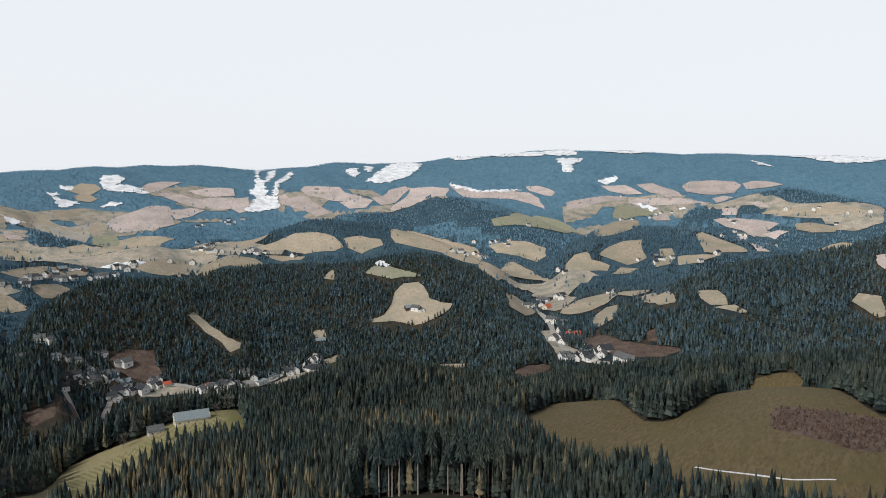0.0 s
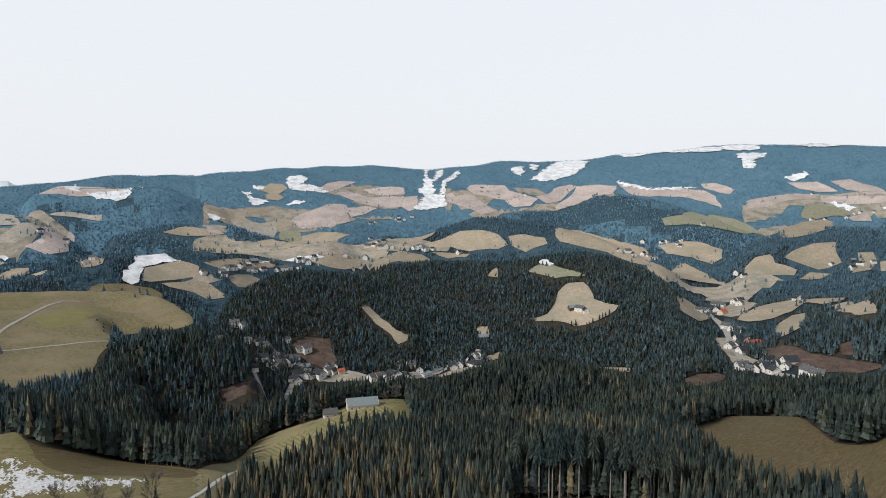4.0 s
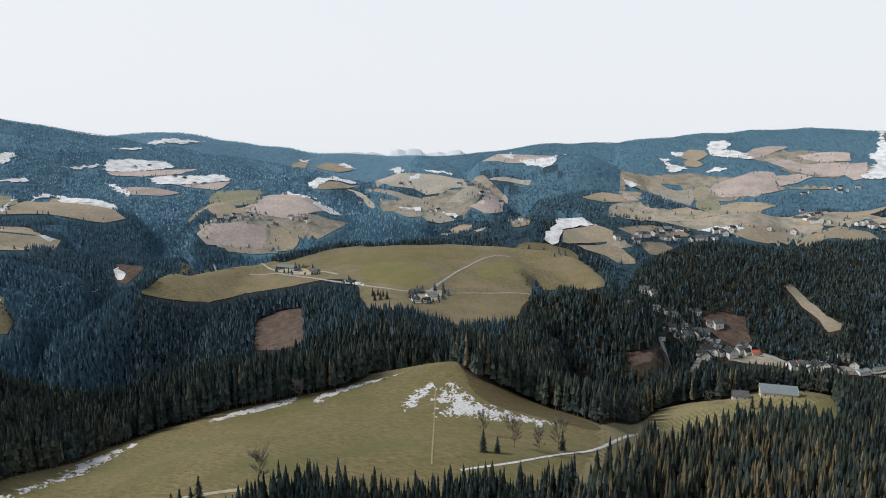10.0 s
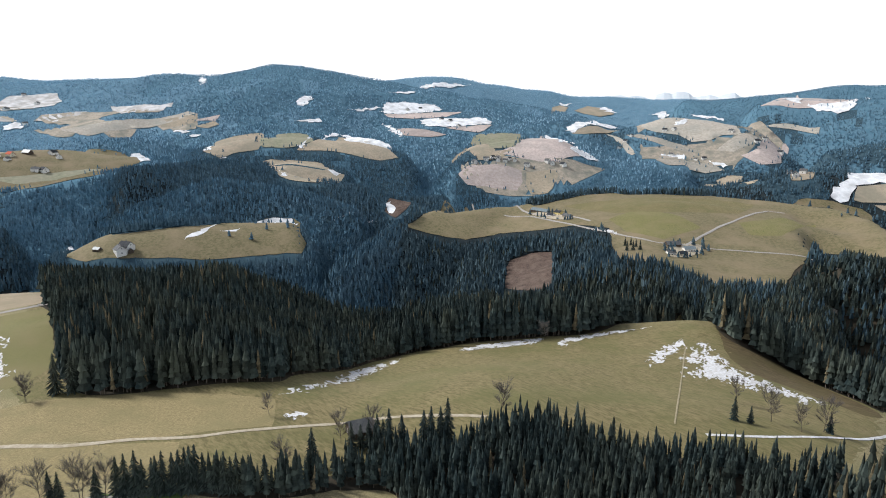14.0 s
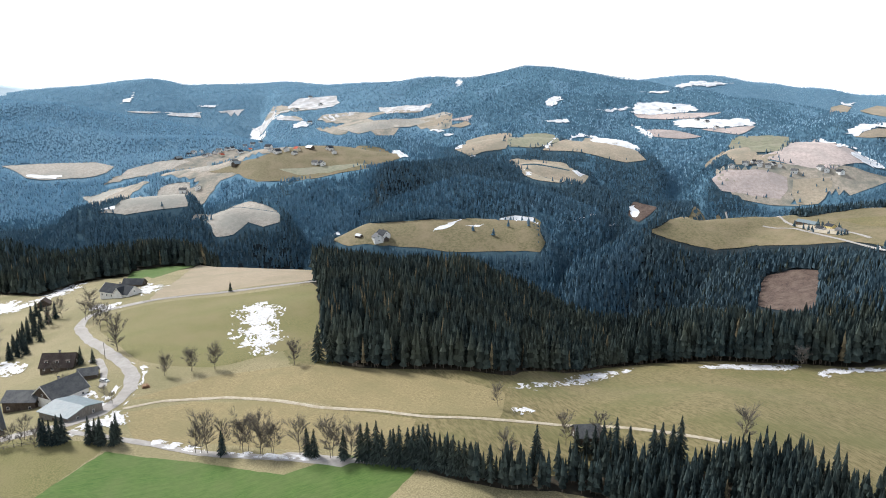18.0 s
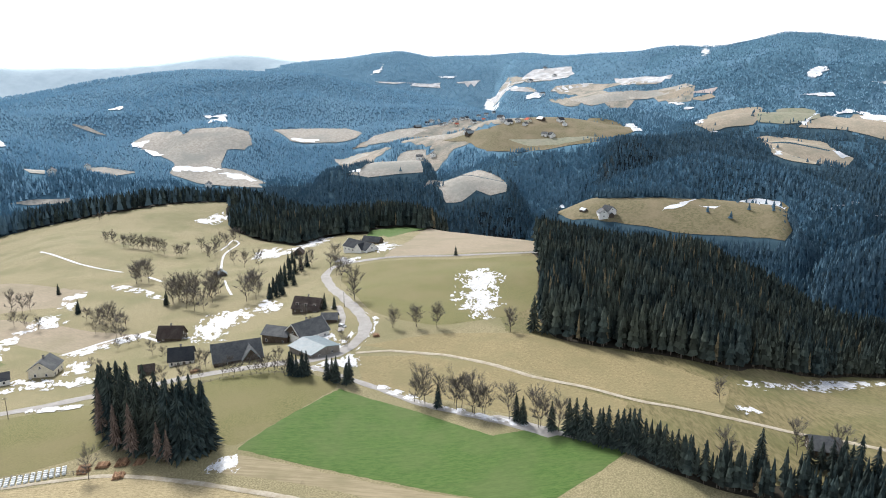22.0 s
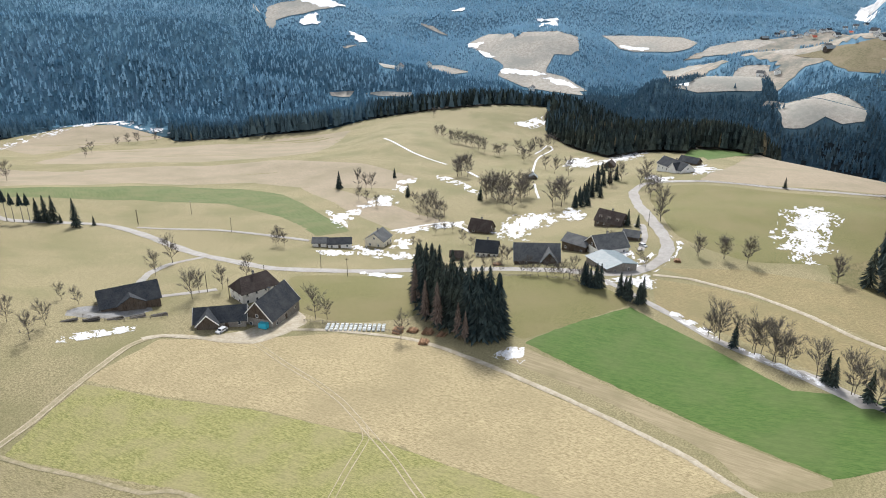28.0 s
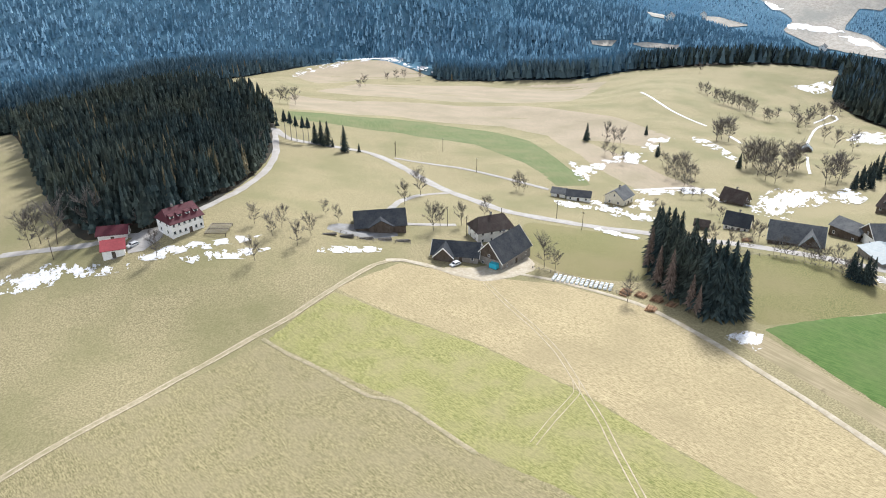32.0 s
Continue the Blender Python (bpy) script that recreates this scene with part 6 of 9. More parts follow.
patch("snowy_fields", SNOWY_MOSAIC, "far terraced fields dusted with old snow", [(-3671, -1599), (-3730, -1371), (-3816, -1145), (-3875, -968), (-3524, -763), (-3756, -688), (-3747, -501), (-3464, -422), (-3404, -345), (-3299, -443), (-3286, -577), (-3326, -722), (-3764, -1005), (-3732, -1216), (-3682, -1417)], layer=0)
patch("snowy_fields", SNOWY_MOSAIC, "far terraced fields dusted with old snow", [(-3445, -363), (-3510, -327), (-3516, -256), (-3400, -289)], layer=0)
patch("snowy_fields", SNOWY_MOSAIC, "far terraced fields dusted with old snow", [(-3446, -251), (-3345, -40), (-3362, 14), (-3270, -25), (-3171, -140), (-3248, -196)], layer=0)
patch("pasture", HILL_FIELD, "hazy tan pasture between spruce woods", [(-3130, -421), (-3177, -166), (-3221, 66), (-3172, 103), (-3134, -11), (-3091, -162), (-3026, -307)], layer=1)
patch("fallow_field", PINK_TAN, "hazy pinkish fallow field on the high mountain slope", [(-3087, 64), (-3136, 191), (-3083, 176)], layer=1)
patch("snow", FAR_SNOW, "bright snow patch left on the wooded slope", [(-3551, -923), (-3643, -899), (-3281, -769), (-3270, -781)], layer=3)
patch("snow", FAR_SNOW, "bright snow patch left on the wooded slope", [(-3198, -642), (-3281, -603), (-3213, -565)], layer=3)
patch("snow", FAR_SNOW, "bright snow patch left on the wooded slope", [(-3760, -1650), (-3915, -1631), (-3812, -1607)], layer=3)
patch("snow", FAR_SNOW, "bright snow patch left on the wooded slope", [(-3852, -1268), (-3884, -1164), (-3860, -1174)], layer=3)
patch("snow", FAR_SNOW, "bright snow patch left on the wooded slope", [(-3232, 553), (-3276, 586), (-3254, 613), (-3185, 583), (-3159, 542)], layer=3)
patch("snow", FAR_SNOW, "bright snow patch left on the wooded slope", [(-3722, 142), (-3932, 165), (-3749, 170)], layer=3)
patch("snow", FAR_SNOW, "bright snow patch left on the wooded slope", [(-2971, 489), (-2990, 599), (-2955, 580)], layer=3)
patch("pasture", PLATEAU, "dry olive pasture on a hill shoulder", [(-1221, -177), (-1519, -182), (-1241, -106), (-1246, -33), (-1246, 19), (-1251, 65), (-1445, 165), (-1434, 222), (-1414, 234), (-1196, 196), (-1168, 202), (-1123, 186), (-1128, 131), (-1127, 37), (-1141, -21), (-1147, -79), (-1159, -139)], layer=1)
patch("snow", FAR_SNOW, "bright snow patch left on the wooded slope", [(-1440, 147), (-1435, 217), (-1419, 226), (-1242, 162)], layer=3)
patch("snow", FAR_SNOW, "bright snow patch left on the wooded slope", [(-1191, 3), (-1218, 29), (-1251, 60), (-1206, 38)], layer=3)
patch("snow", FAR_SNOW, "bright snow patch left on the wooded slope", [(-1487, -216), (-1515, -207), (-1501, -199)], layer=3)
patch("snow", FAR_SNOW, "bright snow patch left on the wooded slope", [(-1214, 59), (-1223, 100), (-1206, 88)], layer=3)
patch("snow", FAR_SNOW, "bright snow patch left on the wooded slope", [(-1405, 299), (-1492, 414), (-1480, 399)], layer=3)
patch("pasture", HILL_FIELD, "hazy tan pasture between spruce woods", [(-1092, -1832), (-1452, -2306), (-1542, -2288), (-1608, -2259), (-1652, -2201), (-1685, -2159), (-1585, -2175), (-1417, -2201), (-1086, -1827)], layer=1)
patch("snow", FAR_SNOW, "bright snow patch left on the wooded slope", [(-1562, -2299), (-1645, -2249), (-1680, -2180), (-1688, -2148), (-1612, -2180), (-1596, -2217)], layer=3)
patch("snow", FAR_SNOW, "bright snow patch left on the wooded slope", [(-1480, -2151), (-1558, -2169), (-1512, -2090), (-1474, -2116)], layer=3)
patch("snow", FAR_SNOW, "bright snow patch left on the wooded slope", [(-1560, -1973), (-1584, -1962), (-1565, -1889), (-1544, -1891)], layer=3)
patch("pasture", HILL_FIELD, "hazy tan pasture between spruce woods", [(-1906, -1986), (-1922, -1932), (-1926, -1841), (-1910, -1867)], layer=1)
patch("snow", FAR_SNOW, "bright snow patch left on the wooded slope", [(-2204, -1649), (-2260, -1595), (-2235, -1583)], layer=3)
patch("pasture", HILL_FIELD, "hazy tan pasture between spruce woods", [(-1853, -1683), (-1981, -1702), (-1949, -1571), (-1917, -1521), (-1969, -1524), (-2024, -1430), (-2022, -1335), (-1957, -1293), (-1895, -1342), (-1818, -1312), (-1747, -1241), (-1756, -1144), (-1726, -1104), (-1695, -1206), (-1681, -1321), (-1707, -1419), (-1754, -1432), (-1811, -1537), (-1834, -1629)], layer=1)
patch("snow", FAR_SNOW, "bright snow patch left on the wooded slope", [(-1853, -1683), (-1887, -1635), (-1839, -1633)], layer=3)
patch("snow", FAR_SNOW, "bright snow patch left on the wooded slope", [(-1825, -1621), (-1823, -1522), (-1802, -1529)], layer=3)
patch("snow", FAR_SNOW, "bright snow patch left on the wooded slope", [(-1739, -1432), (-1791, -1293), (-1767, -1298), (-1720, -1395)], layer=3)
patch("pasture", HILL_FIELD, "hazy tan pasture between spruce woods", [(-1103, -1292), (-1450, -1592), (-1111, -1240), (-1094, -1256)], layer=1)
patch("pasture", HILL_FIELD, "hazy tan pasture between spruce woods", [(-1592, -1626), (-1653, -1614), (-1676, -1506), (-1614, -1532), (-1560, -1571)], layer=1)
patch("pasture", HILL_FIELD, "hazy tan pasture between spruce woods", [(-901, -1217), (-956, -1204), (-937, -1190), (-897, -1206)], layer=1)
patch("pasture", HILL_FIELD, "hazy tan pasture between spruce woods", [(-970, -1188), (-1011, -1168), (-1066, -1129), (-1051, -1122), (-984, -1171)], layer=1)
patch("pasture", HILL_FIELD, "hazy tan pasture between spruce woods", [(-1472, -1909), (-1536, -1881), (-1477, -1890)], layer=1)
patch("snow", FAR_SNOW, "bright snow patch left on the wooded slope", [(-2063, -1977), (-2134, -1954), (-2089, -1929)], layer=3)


# first view, left
patch("meadow", OLIVE, "narrow olive meadow climbing to a lone farm", [(-241, 411), (-246, 463), (-220, 506), (-213, 568), (-174, 567), (-129, 446), (-147, 420), (-158, 386), (-162, 357), (-160.6, 297.7), (-160.3, 283.5)])
patch("meadow", GRASS, "straw-coloured strip between the wood and the lone farm", [(-211, 314), (-270, 480), (-235, 511), (-223, 540), (-210, 567), (-173, 578), (-172, 408), (-179, 352), (-163.5, 280.2), (-139.2, 217.1), (-131.7, 177.5), (-180.3, 261.2)])

# first view, right
patch("meadow", RUSSET, "broad russet meadow on the facing spur", [(48, 511), (92, 618), (171, 758), (153, 556), (149, 494), (168, 477), (230, 572), (348, 755), (356, 760), (395, 736), (282, 459), (265, 400), (276, 380), (167.7, 250.7), (139.5, 265.7), (112.3, 302.3), (106, 342), (67, 366)])
patch("brush", BROWN, "brown bramble thicket on the spur meadow", [(209, 426), (223, 443), (235, 425), (261, 394), (222, 333), (206, 338), (194, 391)], layer=2, ragged=1)
way("field_path", SNOW, "snowy lane below the spur meadow", [(136, 358), (147, 334), (161.5, 307.5), (177.7, 299.5)], 1.4, layer=4)

# the plateau farms

# turning south-west

# the western hills

# the valley settlement and the terraces beyond the plateau
way("field_path", ROAD, "pale lane across the plateau meadow", [(-1205, 601), (-1146, 628), (-981, 637), (-883, 644), (-806, 650), (-786, 688), (-814, 742), (-856, 828), (-936, 1001), (-917, 1022)], 5, layer=5)
way("field_path", ROAD, "pale lane past the plateau farm", [(-1857, 818), (-1202, 643), (-1069, 666), (-997, 663)], 5, layer=5)
way("field_path", ROAD, "pale lane over the plateau", [(-782, 689), (-739, 756), (-686, 821), (-609, 790)], 4, layer=5)
patch("farm_yard", TRACK, "gravelled yard of the plateau farm", [(-771, 641), (-793, 681), (-783, 715), (-751, 689), (-736, 648), (-741, 625)], layer=4)
patch("farm_yard", TRACK, "gravelled yard of the plateau farm", [(-1171, 636), (-1138, 662), (-1066, 669), (-1043, 651), (-1112, 635)], layer=4)
patch("snow", SNOW, "last snow along the plateau lane", [(-954, 645), (-898, 649), (-888, 640), (-936, 638)], layer=6, holes=True)
way("valley_road", ROAD, "pale valley road through the settlement", [(-460, 814), (-533, 1085), (-504, 1112), (-476, 1145), (-426, 1148), (-376, 1143), (-337, 1164), (-296, 1249), (-250, 1292), (-255, 1343)], 9, layer=5)
way("valley_road", ROAD, "village street along the valley floor", [(231, 1713), (238, 1598), (234, 1458), (222, 1318), (227, 1219), (246, 1144), (273, 1062), (336, 1062)], 12, layer=4)

# more snow round the hamlet
patch("snow", SNOW, "snow along the hamlet path", [(-235, -265), (-254, -261), (-275, -251), (-270, -245), (-248, -253), (-229, -256.8)], layer=5, ragged=0.8, holes=True)
patch("snow", SNOW, "snow by the stream bend", [(-281, -340), (-290, -335), (-282, -314), (-268, -307), (-265, -316)], layer=5, ragged=1.2, holes=True)
patch("snow", SNOW, "snow round the cream farmhouse", [(-196.1, -257), (-205.3, -255.5), (-205.3, -234.8), (-210.6, -224.8), (-204.6, -216.7), (-196.3, -224.7), (-191, -242.3)], layer=5, ragged=1.2, holes=True)
patch("snow", SNOW, "snow on the verge of the hamlet road", [(-172.6, -219.6), (-180.4, -206.9), (-183.2, -196.2), (-175.8, -201.8), (-169.4, -213.9)], layer=6, ragged=0.8, holes=True)
patch("snow", SNOW, "snow heap beside the machine hall", [(-257.6, -146.1), (-268.6, -147.8), (-271, -141.7), (-260.8, -134.8), (-241.7, -131.3), (-238.5, -134.2)], layer=5, ragged=1.0, holes=True)
patch("snow", SNOW, "snow on the lane junction", [(-230, -126.1), (-243.2, -122.7), (-246.2, -112.5), (-240, -108.3), (-227.9, -112.2), (-223.4, -118.6)], layer=6, ragged=1.0, holes=True)
patch("snow", SNOW, "last snow along the lower lane", [(-219.5, -96.2), (-217, -86.3), (-211.2, -73.6), (-207.7, -73.3), (-211.8, -85.1), (-215, -95.2)], layer=6, ragged=0.6, holes=True)
patch("snow", SNOW, "last snow along the lower lane", [(-208.1, -66.7), (-203, -50.7), (-198.2, -34.9), (-195.7, -35.1), (-199.6, -50.5), (-204.7, -65.8)], layer=6, ragged=0.6, holes=True)
patch("snow", SNOW, "last snow behind the old barns", [(-337, -222), (-332, -207), (-320, -197), (-307, -198), (-316, -211)], layer=5, ragged=0.8, holes=True)
patch("snow", SNOW, "snow by the upper farm drive", [(-445, -228), (-439, -205), (-426, -197), (-424, -213)], layer=5, ragged=0.8, holes=True)
patch("snow", SNOW, "snow strip under the orchard", [(-369, -365), (-359, -332), (-336, -290), (-328, -286), (-345, -322), (-354, -350)], layer=5, ragged=0.8, holes=True)

# more of the patchwork in the valley

# round the farm, the orchard and the stream
way("farm_drive", TRACK, "pale gravel drive along the farm front", [(-72.3, -206.5), (-78.1, -205.5), (-86.7, -197.4), (-93.3, -187.7), (-98.7, -182.5), (-106.7, -182), (-116.4, -186), (-122.4, -188.9), (-123.2, -197.4)], 2.5, layer=5.5)
patch("farm_yard", ROAD, "concrete yard beside the white house", [(10, -242), (4.7, -248.4), (-0.9, -248.3), (-1.9, -239.8), (5.2, -232.9), (10.1, -233.6)], layer=4)
patch("snow", SNOW, "snow strip behind the storage yard", [(-50.7, -219.3), (-59.3, -220.4), (-75.8, -217.8), (-73.2, -213.9), (-57.6, -214.8), (-49.9, -216.4)], layer=4, ragged=0.5, holes=True)
way("snow", SNOW, "line of old snow in the ditch", [(-454, -525), (-431, -479), (-417, -444), (-412, -418), (-407, -391)], 2.2, layer=4)
way("snow", SNOW, "line of old snow in the ditch", [(-396, -357), (-390, -346), (-382, -333)], 2.5, layer=4)
way("foot_path", SNOW, "snow-covered path to the old house", [(-233, -266), (-254, -264), (-268, -257), (-266, -246), (-260.7, -231.6)], 2.4, layer=5)
way("foot_path", SNOW, "snow-covered path below the hay hut", [(-391, -287), (-365, -266), (-349, -252)], 1.6, layer=5)
patch("snow", SNOW, "melting snow on the bank", [(-502, -339), (-536, -353), (-552, -344), (-531, -327), (-503, -325)], layer=4, ragged=0.8, holes=True)

# ---- building materials ----
WHITE = grainy("white_render", (0.68, 0.67, 0.63), (0.78, 0.77, 0.74), 1.2, c=(0.55, 0.52, 0.46), size2=3.5, amount2=0.4)
CREAM = grainy("cream_render", (0.6, 0.55, 0.42), (0.7, 0.65, 0.52), 1.2, c=(0.5, 0.45, 0.33), size2=3.5, amount2=0.4)
YELLOW = grainy("yellow_render", (0.65, 0.52, 0.2), (0.72, 0.6, 0.28), 1.5)
TIMBER = grainy("weathered_dark_timber", (0.045, 0.034, 0.026), (0.1, 0.075, 0.056), 0.25, stretch=(1, 1, 0.15), c=(0.14, 0.12, 0.1), size2=2.5, amount2=0.5, bump=0.4)
GREY_TIMBER = grainy("grey_weathered_boards", (0.17, 0.155, 0.135), (0.28, 0.26, 0.23), 0.25, stretch=(1, 1, 0.15), c=(0.12, 0.1, 0.08), size2=2.5, amount2=0.5, bump=0.4)
SLATE = grainy("dark_slate_roof", (0.026, 0.031, 0.038), (0.05, 0.056, 0.064), 0.5, rough=0.8, c=(0.09, 0.09, 0.088), size2=3, amount2=0.4, bump=0.3, spec=0.1)
GREY_ROOF = grainy("weathered_grey_roof", (0.07, 0.076, 0.082), (0.115, 0.12, 0.122), 0.6, rough=0.8, c=(0.18, 0.18, 0.175), size2=3, amount2=0.5, bump=0.3, spec=0.2)
TEAL_ROOF = grainy("blue_grey_sheet_roof", (0.09, 0.135, 0.155), (0.125, 0.175, 0.195), 1.2, rough=0.6, c=(0.16, 0.19, 0.2), size2=4, amount2=0.4, spec=0.5)
RED_ROOF = grainy("red_sheet_roof", (0.22, 0.03, 0.038), (0.28, 0.045, 0.05), 0.8, rough=0.6, c=(0.2, 0.03, 0.035), size2=3, amount2=0.5, spec=0.4)
MAROON_ROOF = grainy("maroon_tile_roof", (0.06, 0.014, 0.02), (0.1, 0.022, 0.03), 0.6, rough=0.6, c=(0.07, 0.02, 0.025), size2=3, amount2=0.6, bump=0.3)
BRIGHT_ROOF = grainy("orange_red_roof", (0.42, 0.09, 0.05), (0.5, 0.13, 0.08), 0.8)
PALE_ROOF = grainy("pale_sheet_roof", (0.17, 0.21, 0.225), (0.24, 0.285, 0.3), 1.0, rough=0.5, spec=0.4)
BARGE = grainy("white_barge_board", (0.62, 0.6, 0.56), (0.72, 0.7, 0.66), 0.5)
PANE, _nt, _b = nodes_of("window_glass")
_b.inputs["Base Color"].default_value, _b.inputs["Roughness"].default_value, _b.inputs["Specular IOR Level"].default_value = (0.03, 0.04, 0.05, 1), 0.08, 0.6
TARP = grainy("turquoise_tarpaulin", (0.02, 0.33, 0.45), (0.04, 0.4, 0.52), 1.0, rough=0.4, spec=0.5)
WRAP = grainy("white_bale_film", (0.6, 0.63, 0.62), (0.75, 0.77, 0.75), 0.4, rough=0.4, spec=0.5, c=(0.45, 0.48, 0.45), size2=1.2, amount2=0.4)
BROWN_ROOF = grainy("dark_brown_shingle_roof", (0.04, 0.03, 0.026), (0.075, 0.058, 0.05), 0.4, rough=0.8, c=(0.1, 0.085, 0.075), size2=2.5, amount2=0.5, bump=0.4, spec=0.15)
CAR_PAINT = grainy("silver_car_paint", (0.5, 0.51, 0.52), (0.56, 0.57, 0.58), 2.0, rough=0.3, spec=0.5)
LOG = grainy("fresh_cut_logs", (0.2, 0.115, 0.065), (0.34, 0.215, 0.13), 0.4, vary=0.4)
OLD_LOG = grainy("weathered_timber", (0.07, 0.064, 0.056), (0.17, 0.155, 0.135), 0.4, vary=0.5)
STONE = grainy("grey_stone_wall", (0.2, 0.19, 0.175), (0.3, 0.285, 0.26), 0.5, bump=0.4)
HEDGE = grainy("grey_brown_twigs", (0.108, 0.097, 0.088), (0.178, 0.161, 0.146), 0.8)


def part(name, verts, faces, material, parent, label=""):
    ob = mesh_object(name, verts, faces, material)
    ob.parent = parent
    if label:
        ob["label"] = label
    return ob


def block(x0, x1, y0, y1, z0, z1):
    v = [(x, y, z) for z in (z0, z1) for x, y in ((x0, y0), (x1, y0), (x1, y1), (x0, y1))]
    return v, [(3, 2, 1, 0), (4, 5, 6, 7), (0, 1, 5, 4), (1, 2, 6, 5), (2, 3, 7, 6), (3, 0, 4, 7)]


def thing(name, x, y, turn, label, category, group="", dz=0.0):
    ob = new(name)
    ob.matrix_basis = pose(x, y, ground_at(x, y) + dz, 0, 0, turn)
    return tagged(ob, label, category, group)


def slab(a, b, c, d, thick):
    """A board with the four corners as its upper face."""
    n = (Vector(b) - Vector(a)).cross(Vector(d) - Vector(a)).normalized() * thick
    v = [tuple(Vector(p)) for p in (a, b, c, d)] + [tuple(Vector(p) - n) for p in (a, b, c, d)]
    return v, [(0, 1, 2, 3), (7, 6, 5, 4), (0, 4, 5, 1), (1, 5, 6, 2), (2, 6, 7, 3), (3, 7, 4, 0)]


def add_window(parent, x, y, z, side, w, h, framed):
    """A window on the wall: side is the way it faces, 'x', '-x', 'y' or '-y'."""
    s = -1 if side[0] == "-" else 1
    if side[-1] == "y":
        outer, pane = block(x - w / 2, x + w / 2, y - 0.05, y + 0.05, z, z + h), block(x - w / 2 + 0.12, x + w / 2 - 0.12, y - 0.07, y + 0.07, z + 0.12, z + h - 0.12)
        ledge = block(x - w / 2 - 0.1, x + w / 2 + 0.1, min(y, y + s * 0.2), max(y, y + s * 0.2), z - 0.1, z)
    else:
        outer, pane = block(x - 0.05, x + 0.05, y - w / 2, y + w / 2, z, z + h), block(x - 0.07, x + 0.07, y - w / 2 + 0.12, y + w / 2 - 0.12, z + 0.12, z + h - 0.12)
        ledge = block(min(x, x + s * 0.2), max(x, x + s * 0.2), y - w / 2 - 0.1, y + w / 2 + 0.1, z - 0.1, z)
    if framed:
        win = part("window", *outer, BARGE, parent)
        part("pane", *pane, PANE, win)
        part("sill", *ledge, STONE, win)
    else:
        part("window", *outer, PANE, parent)


def house(name, x, y, turn, length, width, wall_h, roof_h, wall, roof, label, gable=None, chimneys=1, windows=2, storeys=1, dormers=0,
          cross=None, hip=0.0, group="", category="house", framed=True, door=True, over=0.6, barge=None):
    """A gabled building with its ridge along its own x axis; its front faces its own -y."""
    ob = thing(name, x, y, turn, label, category, group)
    hx, hy = length / 2, width / 2
    low = -2.2
    body = [(-hx, -hy, low), (hx, -hy, low), (hx, hy, low), (-hx, hy, low), (-hx, -hy, wall_h), (hx, -hy, wall_h), (hx, hy, wall_h), (-hx, hy, wall_h)]
    part("wall", body, [(0, 1, 5, 4), (1, 2, 6, 5), (2, 3, 7, 6), (3, 0, 4, 7), (4, 5, 6, 7)], wall, ob)
    k = hip * hx
    top = wall_h + roof_h
    for s in (-1, 1):
        tri = [(s * (hx - 0.02), -hy, wall_h), (s * (hx - 0.02), hy, wall_h), (s * (hx - k * 0.9 - 0.02), 0, top), (s * (hx - 0.4 - k), 0, wall_h)]
        if k < 0.5:
            part("gable", tri, [(0, 1, 2), (0, 2, 3), (1, 3, 2)] if s > 0 else [(0, 2, 1), (0, 3, 2), (1, 2, 3)], gable or wall, ob)
    slope = roof_h / hy
    ez = wall_h - over * slope
    for s in (-1, 1):
        a, b = (-hx - over, s * (hy + over), ez + 0.18), (hx + over, s * (hy + over), ez + 0.18)
        c, d = (hx + over - k, 0, top + 0.18), (-hx - over + k, 0, top + 0.18)
        part("roof_slope", *(slab(a, b, c, d, 0.22) if s < 0 else slab(b, a, d, c, 0.22)), roof, ob)
    if k >= 0.5:
        for s in (-1, 1):
            a, b, c = (s * (hx + over), -hy - over, ez + 0.18), (s * (hx + over), hy + over, ez + 0.18), (s * (hx + over - k), 0, top + 0.18)
            part("hip_slope", [a, b, c, (s * (hx - k), 0, wall_h)], [(0, 1, 2), (0, 3, 1), (0, 2, 3), (1, 3, 2)] if s > 0 else [(0, 2, 1), (0, 1, 3), (0, 3, 2), (1, 2, 3)], roof, ob)
    elif barge:
        for s in (-1, 1):
            for q in (-1, 1):
                a, b = Vector((s * (hx + over + 0.05), q * (hy + over), ez + 0.22)), Vector((s * (hx + over + 0.05), 0, top + 0.24))
                part("barge_board", [tuple(a), tuple(b), tuple(b - Vector((0, 0, 0.5))), tuple(a - Vector((0, 0, 0.5)))]
                     + [tuple(p - Vector((s * 0.12, 0, 0))) for p in (a, b, b - Vector((0, 0, 0.5)), a - Vector((0, 0, 0.5)))],
                     [(0, 1, 2, 3), (7, 6, 5, 4), (0, 4, 5, 1), (1, 5, 6, 2), (2, 6, 7, 3), (3, 7, 4, 0)], barge, ob, "pale board along the gable edge")
    for i in range(chimneys):
        cx = (-0.45 + 0.9 * (i + 0.5) / chimneys) * length * 0.7
        ch = part("chimney", *block(cx - 0.35, cx + 0.35, -0.1, 0.6, top - 1.2, top + 1.1), STONE, ob)
        part("chimney_cap", *block(cx - 0.45, cx + 0.45, -0.2, 0.7, top + 1.1, top + 1.25), SLATE, ch)
    for st in range(storeys):
        z = 0.9 + 2.8 * st
        if z + 1.2 > wall_h:
            break
        for i in range(windows):
            wx = -hx + length * (i + 0.5) / windows
            if not (door and st == 0 and i == windows // 2):
                add_window(ob, wx, -hy, z, "-y", 1.0, 1.25, framed)
            add_window(ob, wx, hy, z, "y", 1.0, 1.25, framed)
